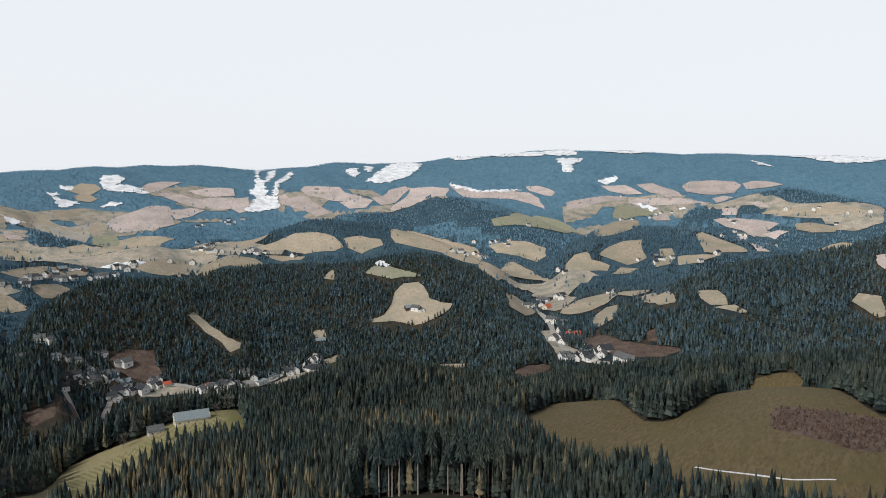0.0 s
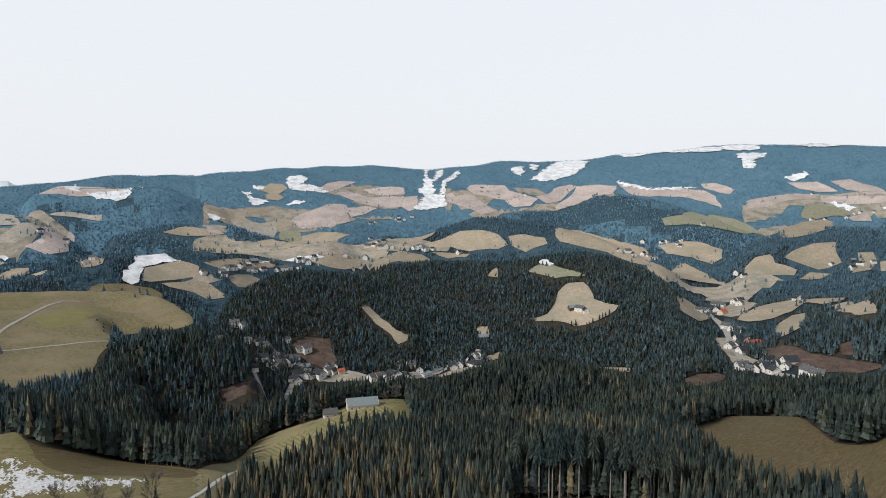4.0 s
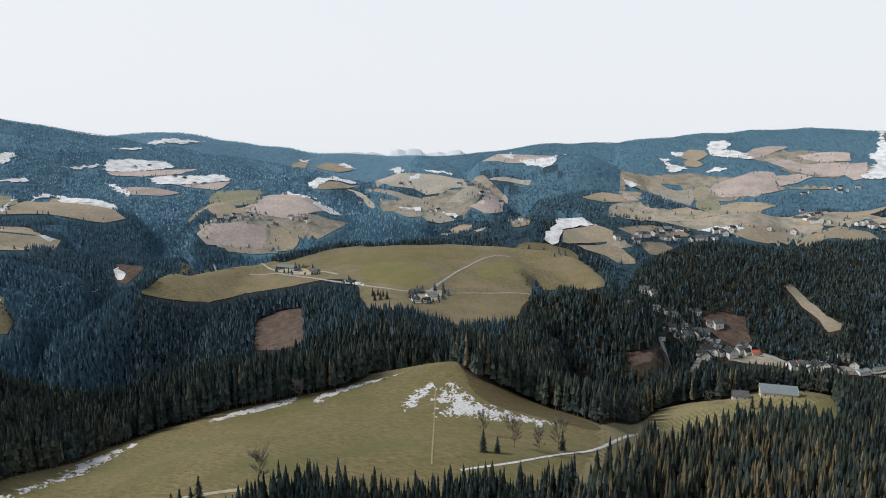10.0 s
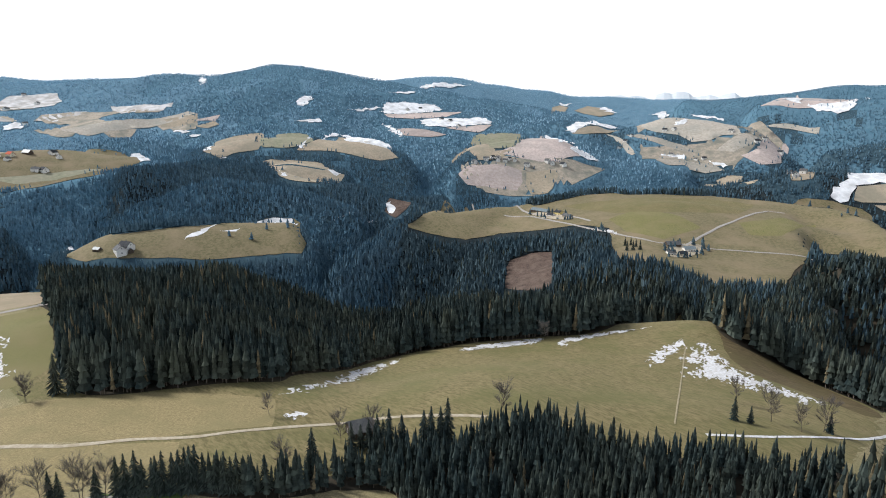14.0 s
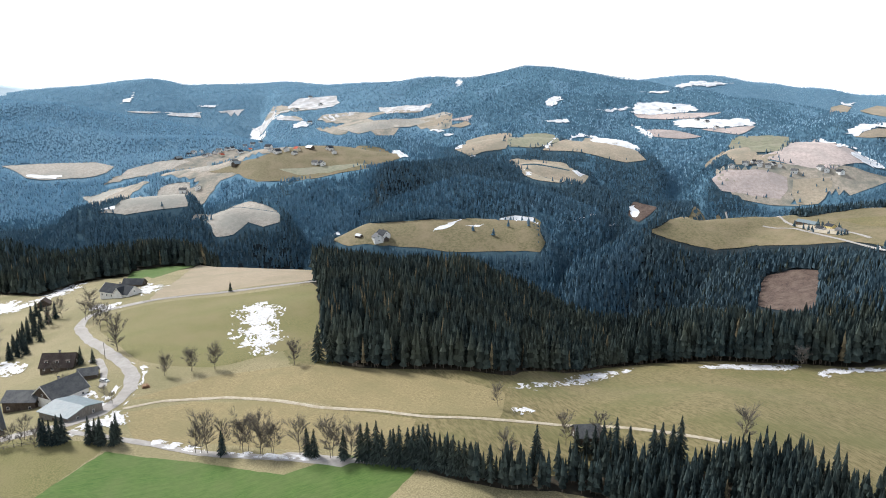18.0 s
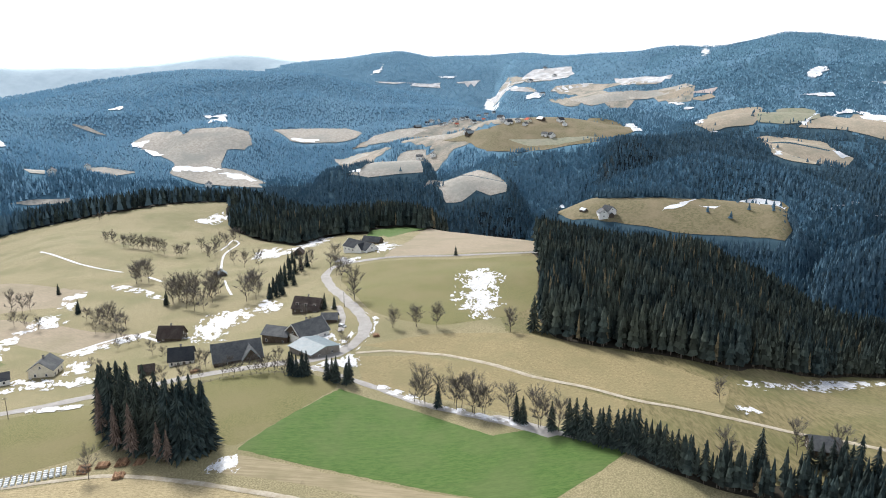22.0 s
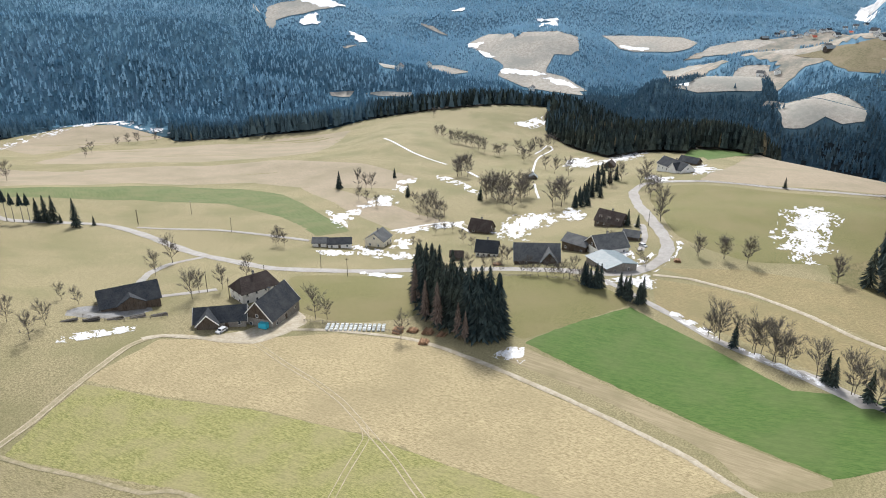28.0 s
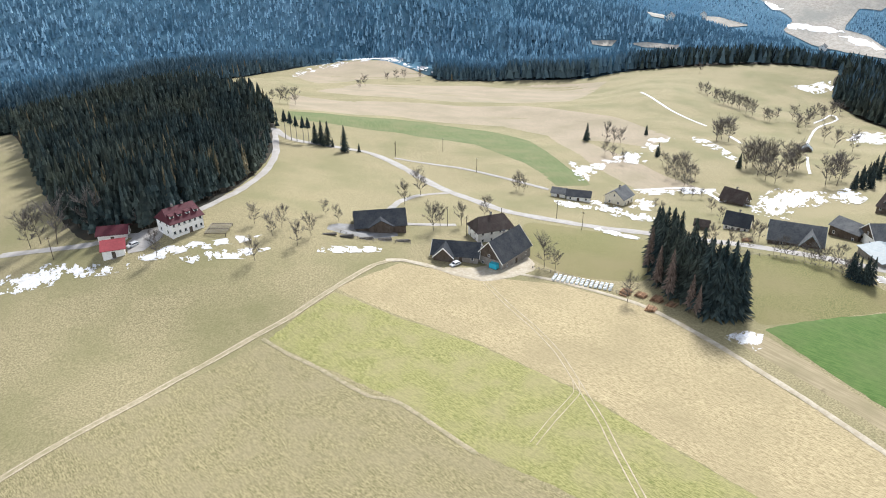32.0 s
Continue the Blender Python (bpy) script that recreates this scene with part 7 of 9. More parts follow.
        for s in (-1, 1):
            for wy in ((-hy * 0.45, hy * 0.45) if framed else (0.0,) if st == 0 else ()):
                add_window(ob, s * hx, wy, z, "x" if s > 0 else "-x", 1.0, 1.25, framed)
    if k < 0.5 and roof_h > 2.6 and windows:
        for s in (-1, 1):
            add_window(ob, s * hx, 0, wall_h + 0.5, "x" if s > 0 else "-x", 1.0, 1.1, framed)
    if door:
        dx = -hx + length * (windows // 2 + 0.5) / max(windows, 1)
        dr = part("door", *block(dx - 0.6, dx + 0.6, -hy - 0.06, -hy + 0.05, -0.3, 2.0), TIMBER, ob)
        if framed:
            part("door_step", *block(dx - 0.9, dx + 0.9, -hy - 0.9, -hy - 0.06, -0.6, -0.3), STONE, dr)
    for i in range(dormers):
        dx = -hx + length * (i + 0.5) / dormers
        yf, zf = -hy * 0.72, wall_h + roof_h * 0.2
        dm = part("dormer", *block(dx - 0.75, dx + 0.75, yf, -hy * 0.2, zf, zf + 1.5), BARGE, ob, "white dormer in the roof slope")
        part("dormer_roof", *slab((dx - 1.0, yf - 0.35, zf + 1.45), (dx + 1.0, yf - 0.35, zf + 1.45), (dx + 1.0, 0.0, zf + 2.0), (dx - 1.0, 0.0, zf + 2.0), 0.15), roof, dm)
        part("dormer_window", *block(dx - 0.5, dx + 0.5, yf - 0.04, yf + 0.04, zf + 0.3, zf + 1.3), PANE, dm)
    if cross:
        cx, cw, out, ch = cross
        hw = cw / 2
        zt = wall_h + ch
        bay = part("cross_wing", [(cx - hw, -hy - out, low), (cx + hw, -hy - out, low), (cx + hw, -hy - out, wall_h), (cx, -hy - out, zt), (cx - hw, -hy - out, wall_h),
                                  (cx - hw, 0, low), (cx + hw, 0, low), (cx + hw, 0, wall_h), (cx, 0, zt), (cx - hw, 0, wall_h)],
                   [(0, 1, 2, 3, 4), (1, 6, 7, 2), (5, 0, 4, 9), (2, 7, 8, 3), (4, 3, 8, 9)], gable or wall, ob)
        sl = ch / hw
        for s in (-1, 1):
            a, b = (cx + s * (hw + 0.5), -hy - out - 0.6, wall_h - 0.5 * sl + 0.2), (cx + s * (hw + 0.5), 0.0, wall_h - 0.5 * sl + 0.2)
            c, d = (cx, 0.0, zt + 0.2), (cx, -hy - out - 0.6, zt + 0.2)
            part("cross_roof", *(slab(b, a, d, c, 0.2) if s < 0 else slab(a, b, c, d, 0.2)), roof, bay)
            if barge:
                p, q = Vector(a), Vector(d)
                e = Vector((0, -0.12, 0))
                dn = Vector((0, 0, -0.5))
                part("barge_board", [tuple(v) for v in (p, q, q + dn, p + dn, p + e, q + e, q + dn + e, p + dn + e)],
                     [(0, 1, 2, 3), (7, 6, 5, 4), (0, 4, 5, 1), (1, 5, 6, 2), (2, 6, 7, 3), (3, 7, 4, 0)], barge, bay, "pale board along the gable edge")
    return ob


# ---- trees that stand alone ----
def tube(v, f, a, b, ra, rb, sides=4):
    a, b = Vector(a), Vector(b)
    d = (b - a).normalized()
    u = d.orthogonal().normalized()
    w = d.cross(u)
    k = len(v)
    for p, r in ((a, ra), (b, rb)):
        for s in range(sides):
            t = 2 * math.pi * s / sides
            v.append(tuple(p + u * r * math.cos(t) + w * r * math.sin(t)))
    f += [(k + s, k + (s + 1) % sides, k + sides + (s + 1) % sides, k + sides + s) for s in range(sides)]


def blade(v, f, a, b, width, rng):
    """A twig as a thin flat sliver."""
    d = b - a
    side = d.cross(Vector((rng.uniform(-1, 1), rng.uniform(-1, 1), rng.uniform(-1, 1)))).normalized() * width
    k = len(v)
    v += [tuple(a - side), tuple(a + side), tuple(b + side * 0.4), tuple(b - side * 0.4)]
    f.append((k, k + 1, k + 2, k + 3))


def bare_tree(x, y, height, rng, label, spread=0.31, group="bare trees"):
    """A leafless broad-leaved tree: a tapered trunk, limbs, and a crown of fine twigs."""
    ob = thing("bare_tree", x, y, rng.uniform(0, 360), label, "tree", group)
    tv, tf, cv, cf = [], [], [], []
    forks = []
    p, d = Vector((0, 0, -0.6)), Vector((rng.uniform(-.06, .06), rng.uniform(-.06, .06), 1))
    r = height * 0.013
    for i in range(5):
        q = p + d * height * 0.145
        tube(tv, tf, p, q, r, r * 0.8, 6)
        if i >= 1:
            forks += [(q.copy(), 0.8 + 0.08 * i) for _ in range(5)]
        p, r = q, r * 0.8
        d = (d + Vector((rng.uniform(-.12, .12), rng.uniform(-.12, .12), 0))).normalized()
    forks += [(p.copy(), 0.9) for _ in range(4)]
    for q, s in forks:
        a = rng.uniform(0, 2 * math.pi)
        lean = rng.uniform(0.5, 1.9) * (1.3 - 0.8 * q.z / (height * 0.75))
        lean = max(0.12, lean)
        d = Vector((math.cos(a) * lean, math.sin(a) * lean, 1)).normalized()
        n = height * spread * s * rng.uniform(0.8, 1.2)
        e = q + d * n
        tube(tv, tf, q, e, height * 0.0038, height * 0.002, 4)
        for _ in range(8):
            g = q.lerp(e, rng.uniform(0.3, 1))
            dd = (d + Vector((rng.uniform(-1, 1), rng.uniform(-1, 1), rng.uniform(-0.1, 0.8))) * 0.75).normalized()
            h = g + dd * n * rng.uniform(0.3, 0.55)
            tube(cv, cf, g, h, height * 0.0022, height * 0.0011, 3)
            for _ in range(7):
                k = g.lerp(h, rng.uniform(0.2, 1))
                ee = (dd + Vector((rng.uniform(-1, 1), rng.uniform(-1, 1), rng.uniform(-0.3, 0.9))) * 0.8).normalized()
                blade(cv, cf, k, k + ee * n * rng.uniform(0.14, 0.32), height * 0.0026, rng)
    part("trunk", tv, tf, BARK, ob)
    part("twig_crown", cv, cf, HEDGE, ob)
    return ob


def lone_spruce(x, y, height, rng, label, wide=1.0, group="lone spruces", foot=0.06, kind="spruce_tree", needles=SPRUCE):
    """A free-standing conifer: layers of drooping boughs with gaps between them."""
    ob = thing(kind, x, y, rng.uniform(0, 360), label, "tree", group)
    tv, tf, v, f = [], [], [], []
    tube(tv, tf, (0, 0, -0.8), (0, 0, height * 0.95), height * 0.016, height * 0.003, 6)
    tiers = 19
    for k in range(tiers):
        u = k / tiers
        z = height * (foot + (0.96 - foot) * u)
        rad = height * 0.215 * wide * (1 - u) ** 0.8 + height * 0.012
        n = 14 if u < 0.7 else 8
        for s in range(n):
            a = 2 * math.pi * (s + rng.random() * 0.8) / n
            q = rad * rng.uniform(0.5, 1.2)
            da = (1.25 / n) * math.pi
            b = len(v)
            lift = height * 0.055 * (1 - u * 0.4)
            v += [(0, 0, z + lift + height * 0.02),
                  (q * 0.6 * math.cos(a - da * 0.8), q * 0.6 * math.sin(a - da * 0.8), z - lift * 0.15),
                  (q * math.cos(a), q * math.sin(a), z - lift * rng.uniform(0.45, 0.95)),
                  (q * 0.6 * math.cos(a + da * 0.8), q * 0.6 * math.sin(a + da * 0.8), z - lift * 0.15),
                  (q * 0.55 * math.cos(a), q * 0.55 * math.sin(a), z + lift * 0.35)]
            f += [(b, b + 1, b + 4), (b + 1, b + 2, b + 4), (b + 2, b + 3, b + 4), (b + 3, b, b + 4)]
    part("trunk", tv, tf, PALE_BARK if foot > 0.3 else BARK, ob)
    part("crown", v, f, needles, ob)
    return ob


thing_rng = random.Random(33)
_bare, _spruce, _tall = [], [], []


def put_bare(places, height, label="bare broad-leaved tree with fine grey-brown twigs"):
    """Leafless trees at the places (x, y), four forms in turn."""
    for x, y in places:
        h = height * thing_rng.uniform(0.85, 1.3)
        if len(_bare) < 4:
            _bare.append((bare_tree(x, y, 10.0, thing_rng, label), 10.0))
            _bare[-1][0].scale = (h / 10,) * 3
            continue
        src = _bare[thing_rng.randrange(4)][0]
        ob = copy_thing(src, pose(x, y, ground_at(x, y), 0, 0, thing_rng.uniform(0, 360)))
        ob.scale = (h / 10,) * 3
        tagged(ob, label)


def put_spruce(places, height, label="free-standing dark green spruce in the meadow", wide=1.0):
    for x, y in places:
        h = height * thing_rng.uniform(0.85, 1.15)
        if len(_spruce) < 3:
            ob = lone_spruce(x, y, 10.0, thing_rng, label)
            _spruce.append(ob)
        else:
            ob = copy_thing(_spruce[thing_rng.randrange(3)], pose(x, y, ground_at(x, y), 0, 0, thing_rng.uniform(0, 360)))
            tagged(ob, label)
        ob.scale = (h / 10 * wide, h / 10 * wide, h / 10)


def put_tall(places, height, label):
    """Forest-edge spruces with long bare trunks below a high crown."""
    for x, y in places:
        h = height * thing_rng.uniform(0.88, 1.15)
        if len(_tall) < 3:
            ob = lone_spruce(x, y, 10.0, thing_rng, label, 0.5, "edge spruces", 0.6)
            _tall.append(ob)
        else:
            ob = copy_thing(_tall[thing_rng.randrange(3)], pose(x, y, ground_at(x, y), 0, 0, thing_rng.uniform(0, 360)))
            tagged(ob, label)
        ob.scale = (h / 10,) * 3


def village(template, places, label, group):
    """Copies of a small house at places (x, y, turn, size)."""
    for x, y, a, s in places:
        ob = copy_thing(template, pose(x, y, ground_at(x, y), 0, 0, a))
        ob.scale = (s, s, s)
        tagged(ob, label, group=group)


def log_pile(x, y, turn, n, rows, label, wood=LOG, half=1.4, rad=0.22):
    ob = thing("log_pile", x, y, turn, label, "log pile", "log piles")
    for r in range(rows):
        for i in range(n - r):
            v, f = [], []
            cx, cz = (i - (n - r - 1) / 2) * rad * 2.08, rad * (0.85 + 1.8 * r)
            slip, girth = thing_rng.uniform(-0.3, 0.3), rad * thing_rng.uniform(0.75, 1.1)
            tube(v, f, (cx, slip - half, cz), (cx + thing_rng.uniform(-0.1, 0.1), slip + half, cz), girth, girth * 0.9, 7)
            f += [tuple(range(6, -1, -1)), tuple(range(7, 14))]
            part("log", v, f, wood, ob)
    return ob


def utility_pole(x, y, label="slim wooden power pole beside the lane"):
    ob = thing("utility_pole", x, y, thing_rng.uniform(0, 180), label, "pole", "power poles")
    v, f = [], []
    tube(v, f, (0, 0, -0.8), (0, 0, 8.5), 0.14, 0.1, 6)
    part("post", v, f, TIMBER, ob)
    part("crossarm", *block(-0.8, 0.8, -0.06, 0.06, 7.9, 8.05), TIMBER, ob)
    for s in (-0.7, 0.7):
        part("insulator", *block(s - 0.05, s + 0.05, -0.05, 0.05, 8.05, 8.3), WHITE, ob)


def fence(pts, label):
    """Posts with two rails along a line on the land."""
    line = rounded([Vector(p) for p in pts], False, step=3.0)
    o = line[0]
    ob = thing("fence", o.x, o.y, 0, label, "fence")
    base = ground_at(o.x, o.y)
    prev = None
    for p in line:
        q = Vector((p.x - o.x, p.y - o.y, ground_at(p.x, p.y) - base))
        part("post", *block(q.x - 0.08, q.x + 0.08, q.y - 0.08, q.y + 0.08, q.z - 0.4, q.z + 1.2), GREY_TIMBER, ob)
        if prev:
            for h in (0.5, 1.0):
                v, f = [], []
                tube(v, f, prev + Vector((0, 0, h)), q + Vector((0, 0, h)), 0.05, 0.05, 4)
                part("rail", v, f, GREY_TIMBER, ob)
        prev = q
    return ob



def car(x, y, turn, label):
    """A small parked estate car."""
    ob = thing("car", x, y, turn, label, "car")
    prof = [(-2.1, 0.35), (2.1, 0.35), (2.15, 0.8), (1.2, 0.95), (0.6, 1.42), (-1.5, 1.45), (-2.1, 0.95)]
    n = len(prof)
    v = [(px, -0.85, pz) for px, pz in prof] + [(px, 0.85, pz) for px, pz in prof]
    part("body", v, [tuple(range(n)), tuple(range(2 * n - 1, n - 1, -1))] + [(k, n + k, n + (k + 1) % n, (k + 1) % n) for k in range(n)], CAR_PAINT, ob)
    part("windscreen", [(1.17, -0.72, 0.99), (1.17, 0.72, 0.99), (0.66, 0.68, 1.4), (0.66, -0.68, 1.4)], [(0, 1, 2, 3)], PANE, ob)
    for s in (-0.86, 0.86):
        part("side_window", [(0.9, s, 0.98), (-1.6, s, 0.98), (-1.4, s, 1.36), (0.55, s, 1.36)], [(0, 1, 2, 3)], PANE, ob)
        for wx in (-1.35, 1.35):
            wv, wf = [], []
            tube(wv, wf, (wx, s - 0.1, 0.32), (wx, s + 0.1, 0.32), 0.32, 0.32, 10)
            wheel = part("wheel", wv, wf + [tuple(range(9, -1, -1)), tuple(range(10, 20))], TIMBER, ob)
            rv, rf = [], []
            tube(rv, rf, (wx, s - 0.11, 0.32), (wx, s + 0.11, 0.32), 0.18, 0.18, 8)
            part("rim", rv, rf + [tuple(range(7, -1, -1)), tuple(range(8, 16))], PALE_ROOF, wheel)
    return ob


def slat_terrace(x, y, turn, label):
    """A low slatted frame on posts."""
    ob = thing("slatted_terrace", x, y, turn, label, "terrace")
    for i in range(9):
        part("slat", *block(-4.5, 4.5, -3.6 + i * 0.9 - 0.12, -3.6 + i * 0.9 + 0.12, 0.9, 1.05), GREY_TIMBER, ob)
    for px in (-4.3, 0, 4.3):
        part("beam", *block(px - 0.1, px + 0.1, -3.8, 3.8, 0.72, 0.9), TIMBER, ob)
        for py in (-3.6, 3.6):
            part("post", *block(px - 0.1, px + 0.1, py - 0.1, py + 0.1, -1.5, 0.72), TIMBER, ob)
    return ob


# ---- the farms and the hamlet ----
house("farm_barn", -114.7, -196.7, 207, 19.0, 11.4, 3.8, 6.4, GREY_TIMBER, SLATE, "dark slate-roofed barn with a timber gable and white barge boards", category="barn", gable=TIMBER, windows=3, storeys=1, barge=BARGE)
house("farm_wing", -98.7, -203.2, 145, 17.0, 9.0, 2.6, 3.6, GREY_TIMBER, SLATE, "low dark slate-roofed farm wing with a cross gable", category="outbuilding", gable=TIMBER, windows=4, cross=(-4,7,1.5,3.4), barge=BARGE, chimneys=0)
house("farmhouse", -120.3, -217.2, 177, 15.2, 10.0, 5.2, 4.2, WHITE, BROWN_ROOF, "white farmhouse with a dark half-hipped roof", category="house", hip=0.35, windows=4, storeys=2)
house("long_shed", -80.7, -236.0, 165, 19.5, 11.0, 3.0, 4.6, TIMBER, SLATE, "long black-roofed timber shed with an open bay", category="outbuilding", windows=0, chimneys=0, door=False, cross=(0,9,0.8,2.6))
house("guest_house", -8.2, -242.7, 204, 12.2, 10.0, 5.2, 3.8, WHITE, MAROON_ROOF, "three-storey white house with a maroon roof and dormers", category="house", hip=0.15, windows=6, storeys=2, dormers=4, chimneys=2)
house("garage", 14.3, -238.3, 176, 6.9, 9.0, 2.8, 1.8, WHITE, RED_ROOF, "white garage with a bright red sheet roof", category="outbuilding", windows=1, chimneys=0)
house("side_building", 13.9, -249.1, 169, 9.5, 7.0, 3.0, 1.8, WHITE, MAROON_ROOF, "long low outbuilding with a dark maroon roof", category="outbuilding", windows=1, chimneys=0)
house("hamlet_house", -229.3, -193.5, 123, 10.0, 9.0, 3.0, 4.2, WHITE, SLATE, "small white house with a steep black roof", category="house", windows=4)
house("barn", -228.6, -164.8, 131, 19.3, 12.0, 2.8, 5.6, TIMBER, GREY_ROOF, "large grey-roofed barn with a cross gable", category="barn", windows=2, chimneys=0, cross=(5,7,1.2,4.4), barge=PALE_ROOF)
house("shed", -214.5, -199.4, 129, 5.6, 5.0, 2.4, 2.0, TIMBER, BROWN_ROOF, "small dark timber shed by the road", category="outbuilding", windows=0, chimneys=0)
house("barn", -261.7, -164.2, 91, 12.8, 10.0, 4.2, 2.8, TIMBER, GREY_ROOF, "dark timber barn with a grey roof", category="barn", windows=3, chimneys=0)
house("farmhouse", -264.7, -151.4, 154, 16.0, 12.3, 3.6, 5.0, WHITE, GREY_ROOF, "grey-gabled farmhouse among the barns", category="house", gable=TIMBER, windows=3, barge=BARGE)
house("machine_hall", -243.1, -136.0, 66, 15.1, 15.0, 3.2, 1.6, GREY_TIMBER, TEAL_ROOF, "low machine hall with a blue-grey sheet roof", category="outbuilding", windows=0, chimneys=0)
house("hamlet_house", -307.5, -174.2, 93, 14.7, 10.0, 2.6, 5.0, TIMBER, BROWN_ROOF, "dark brown-roofed house with white dormers", category="house", windows=4, dormers=3)
house("hut", -286.3, -150.8, 109, 7.5, 6.0, 2.4, 2.2, TIMBER, GREY_ROOF, "small timber hut beside the lane", category="outbuilding", windows=1, chimneys=0)
house("old_house", -266.4, -229.4, 109, 11.7, 9.0, 2.4, 4.6, TIMBER, BROWN_ROOF, "old dark-shingled timber house by the path", category="house", windows=2)
house("white_farmhouse", -211.0, -250.9, 204, 10.0, 10.3, 4.0, 3.6, CREAM, GREY_ROOF, "cream farmhouse with its gable to the lane", category="house", windows=3, storeys=1)
house("low_shed", -187.1, -267.6, 134, 6.9, 6.0, 2.6, 1.8, WHITE, GREY_ROOF, "low white shed with a grey roof", category="outbuilding", windows=1, chimneys=0)
house("low_stable", -193.9, -260.7, 140, 11.4, 7.0, 2.8, 2.0, WHITE, SLATE, "low white stable with a dark roof", category="outbuilding", windows=3, chimneys=0)
house("upper_farmhouse", -462.0, -214.8, 66, 25.9, 12.0, 3.8, 4.6, WHITE, SLATE, "white upper farmhouse with a dark roof", category="house", windows=6, cross=(5,8,1,4), barge=BARGE, framed=False)
house("upper_barn", -521.1, -230.8, 87, 15.4, 9.0, 3.2, 3.4, TIMBER, SLATE, "dark barn behind the upper farmhouse", category="barn", windows=1, chimneys=0, framed=False)
house("barn", -501.9, -291.2, 196, 7.0, 8.0, 3.2, 3.4, TIMBER, BROWN_ROOF, "small dark barn on the bank", category="barn", windows=1, chimneys=0, framed=False)
house("hay_hut", -408.7, -301.6, 221, 6.0, 5.7, 2.2, 2.4, TIMBER, PALE_ROOF, "small hay hut with a pale roof", category="outbuilding", windows=0, chimneys=0, framed=False)
house("lone_farm", -201.3, 535.5, 29, 25.6, 14.0, 3.8, 4.8, CREAM, PALE_ROOF, "lone farm with a broad pale sheet roof", category="house", windows=4, barge=BARGE, framed=False)
house("lone_barn", -222.7, 517.3, 34, 11.6, 9.0, 3.2, 3.4, WHITE, GREY_ROOF, "white-walled barn below the lone farm", category="barn", windows=2, framed=False)
house("forest_hut", -213.7, 52.8, 94, 8.0, 8.0, 3.0, 2.6, TIMBER, GREY_ROOF, "grey-roofed hut half hidden by spruces", category="outbuilding", windows=1, chimneys=0)
house("plateau_farmhouse", -763.8, 675.4, 78, 16.3, 10.0, 4.0, 3.6, WHITE, PALE_ROOF, "white farmhouse on the plateau", category="house", windows=4, framed=False)
house("plateau_farmhouse", -752.9, 635.0, 74, 11.4, 9.0, 3.6, 3.4, WHITE, GREY_ROOF, "white-walled farmhouse beside the track", category="house", windows=3, framed=False)
house("plateau_barn", -786.7, 665.6, 77, 20.7, 12.0, 3.0, 4.2, TIMBER, GREY_ROOF, "broad timber barn on the plateau", category="barn", windows=0, chimneys=0, framed=False)
house("plateau_house", -747.6, 651.0, 79, 11.3, 8.0, 3.2, 3.2, CREAM, SLATE, "cream house beside the plateau barns", category="house", windows=3, framed=False)
house("yellow_house", -1110.6, 667.2, 18, 14.1, 10.0, 5.0, 3.6, YELLOW, SLATE, "yellow house among the plateau farm buildings", category="house", windows=3, storeys=2, framed=False)
house("plateau_barn", -1160.2, 656.3, 18, 40.6, 12.0, 3.0, 4.2, TIMBER, TEAL_ROOF, "long barn with a blue-grey roof", category="barn", windows=0, chimneys=0, framed=False)
house("plateau_house", -1112.9, 652.4, 18, 14.0, 9.0, 3.4, 3.4, WHITE, SLATE, "white house at the plateau farm", category="house", windows=2, framed=False)
house("plateau_barn", -1072.1, 663.5, 8, 20.7, 9.0, 3.2, 3.2, GREY_TIMBER, GREY_ROOF, "grey-roofed barn at the plateau farm", category="barn", windows=0, chimneys=0, framed=False)

# ---- villages in the valley and on the hills: four small house forms, then their copies ----
small_white = house("village_house", -796, 1405, 30, 11, 9, 4.6, 3.4, WHITE, GREY_ROOF, "white village house with a grey gable roof", framed=False, windows=1, storeys=2, group="village houses")
small_red = house("village_house", -373, 1190, 80, 12, 9, 4.4, 3.8, CREAM, BRIGHT_ROOF, "cream village house with a red roof", framed=False, windows=1, storeys=2, group="village houses")
small_dark = house("village_house", -762, 1415, 10, 12, 10, 4.2, 4.2, WHITE, SLATE, "white village house with a dark roof", framed=False, windows=1, storeys=2, group="village houses")
small_barn = house("village_barn", -666, 1318, 60, 15, 9, 3.4, 3.8, TIMBER, PALE_ROOF, "timber barn with a pale sheet roof", framed=False, windows=0, chimneys=0, door=False, group="village houses", category="barn")
far_white = house("village_house", 658, 2469, 40, 12, 9, 4.6, 3.6, WHITE, GREY_ROOF, "tiny far-off white house with a grey roof", framed=False, windows=0, chimneys=0, door=False, group="village houses")
far_dark = house("village_house", 700, 2508, 70, 12, 9, 4.4, 4.0, WHITE, SLATE, "tiny far-off white house with a dark roof", framed=False, windows=0, chimneys=0, door=False, group="village houses")
workshop = house("workshop", -323, 1187, 70, 26, 14, 5.0, 1.6, WHITE, PALE_ROOF, "flat pale workshop hall in the valley", framed=False, windows=3, chimneys=0, group="village houses", category="workshop")

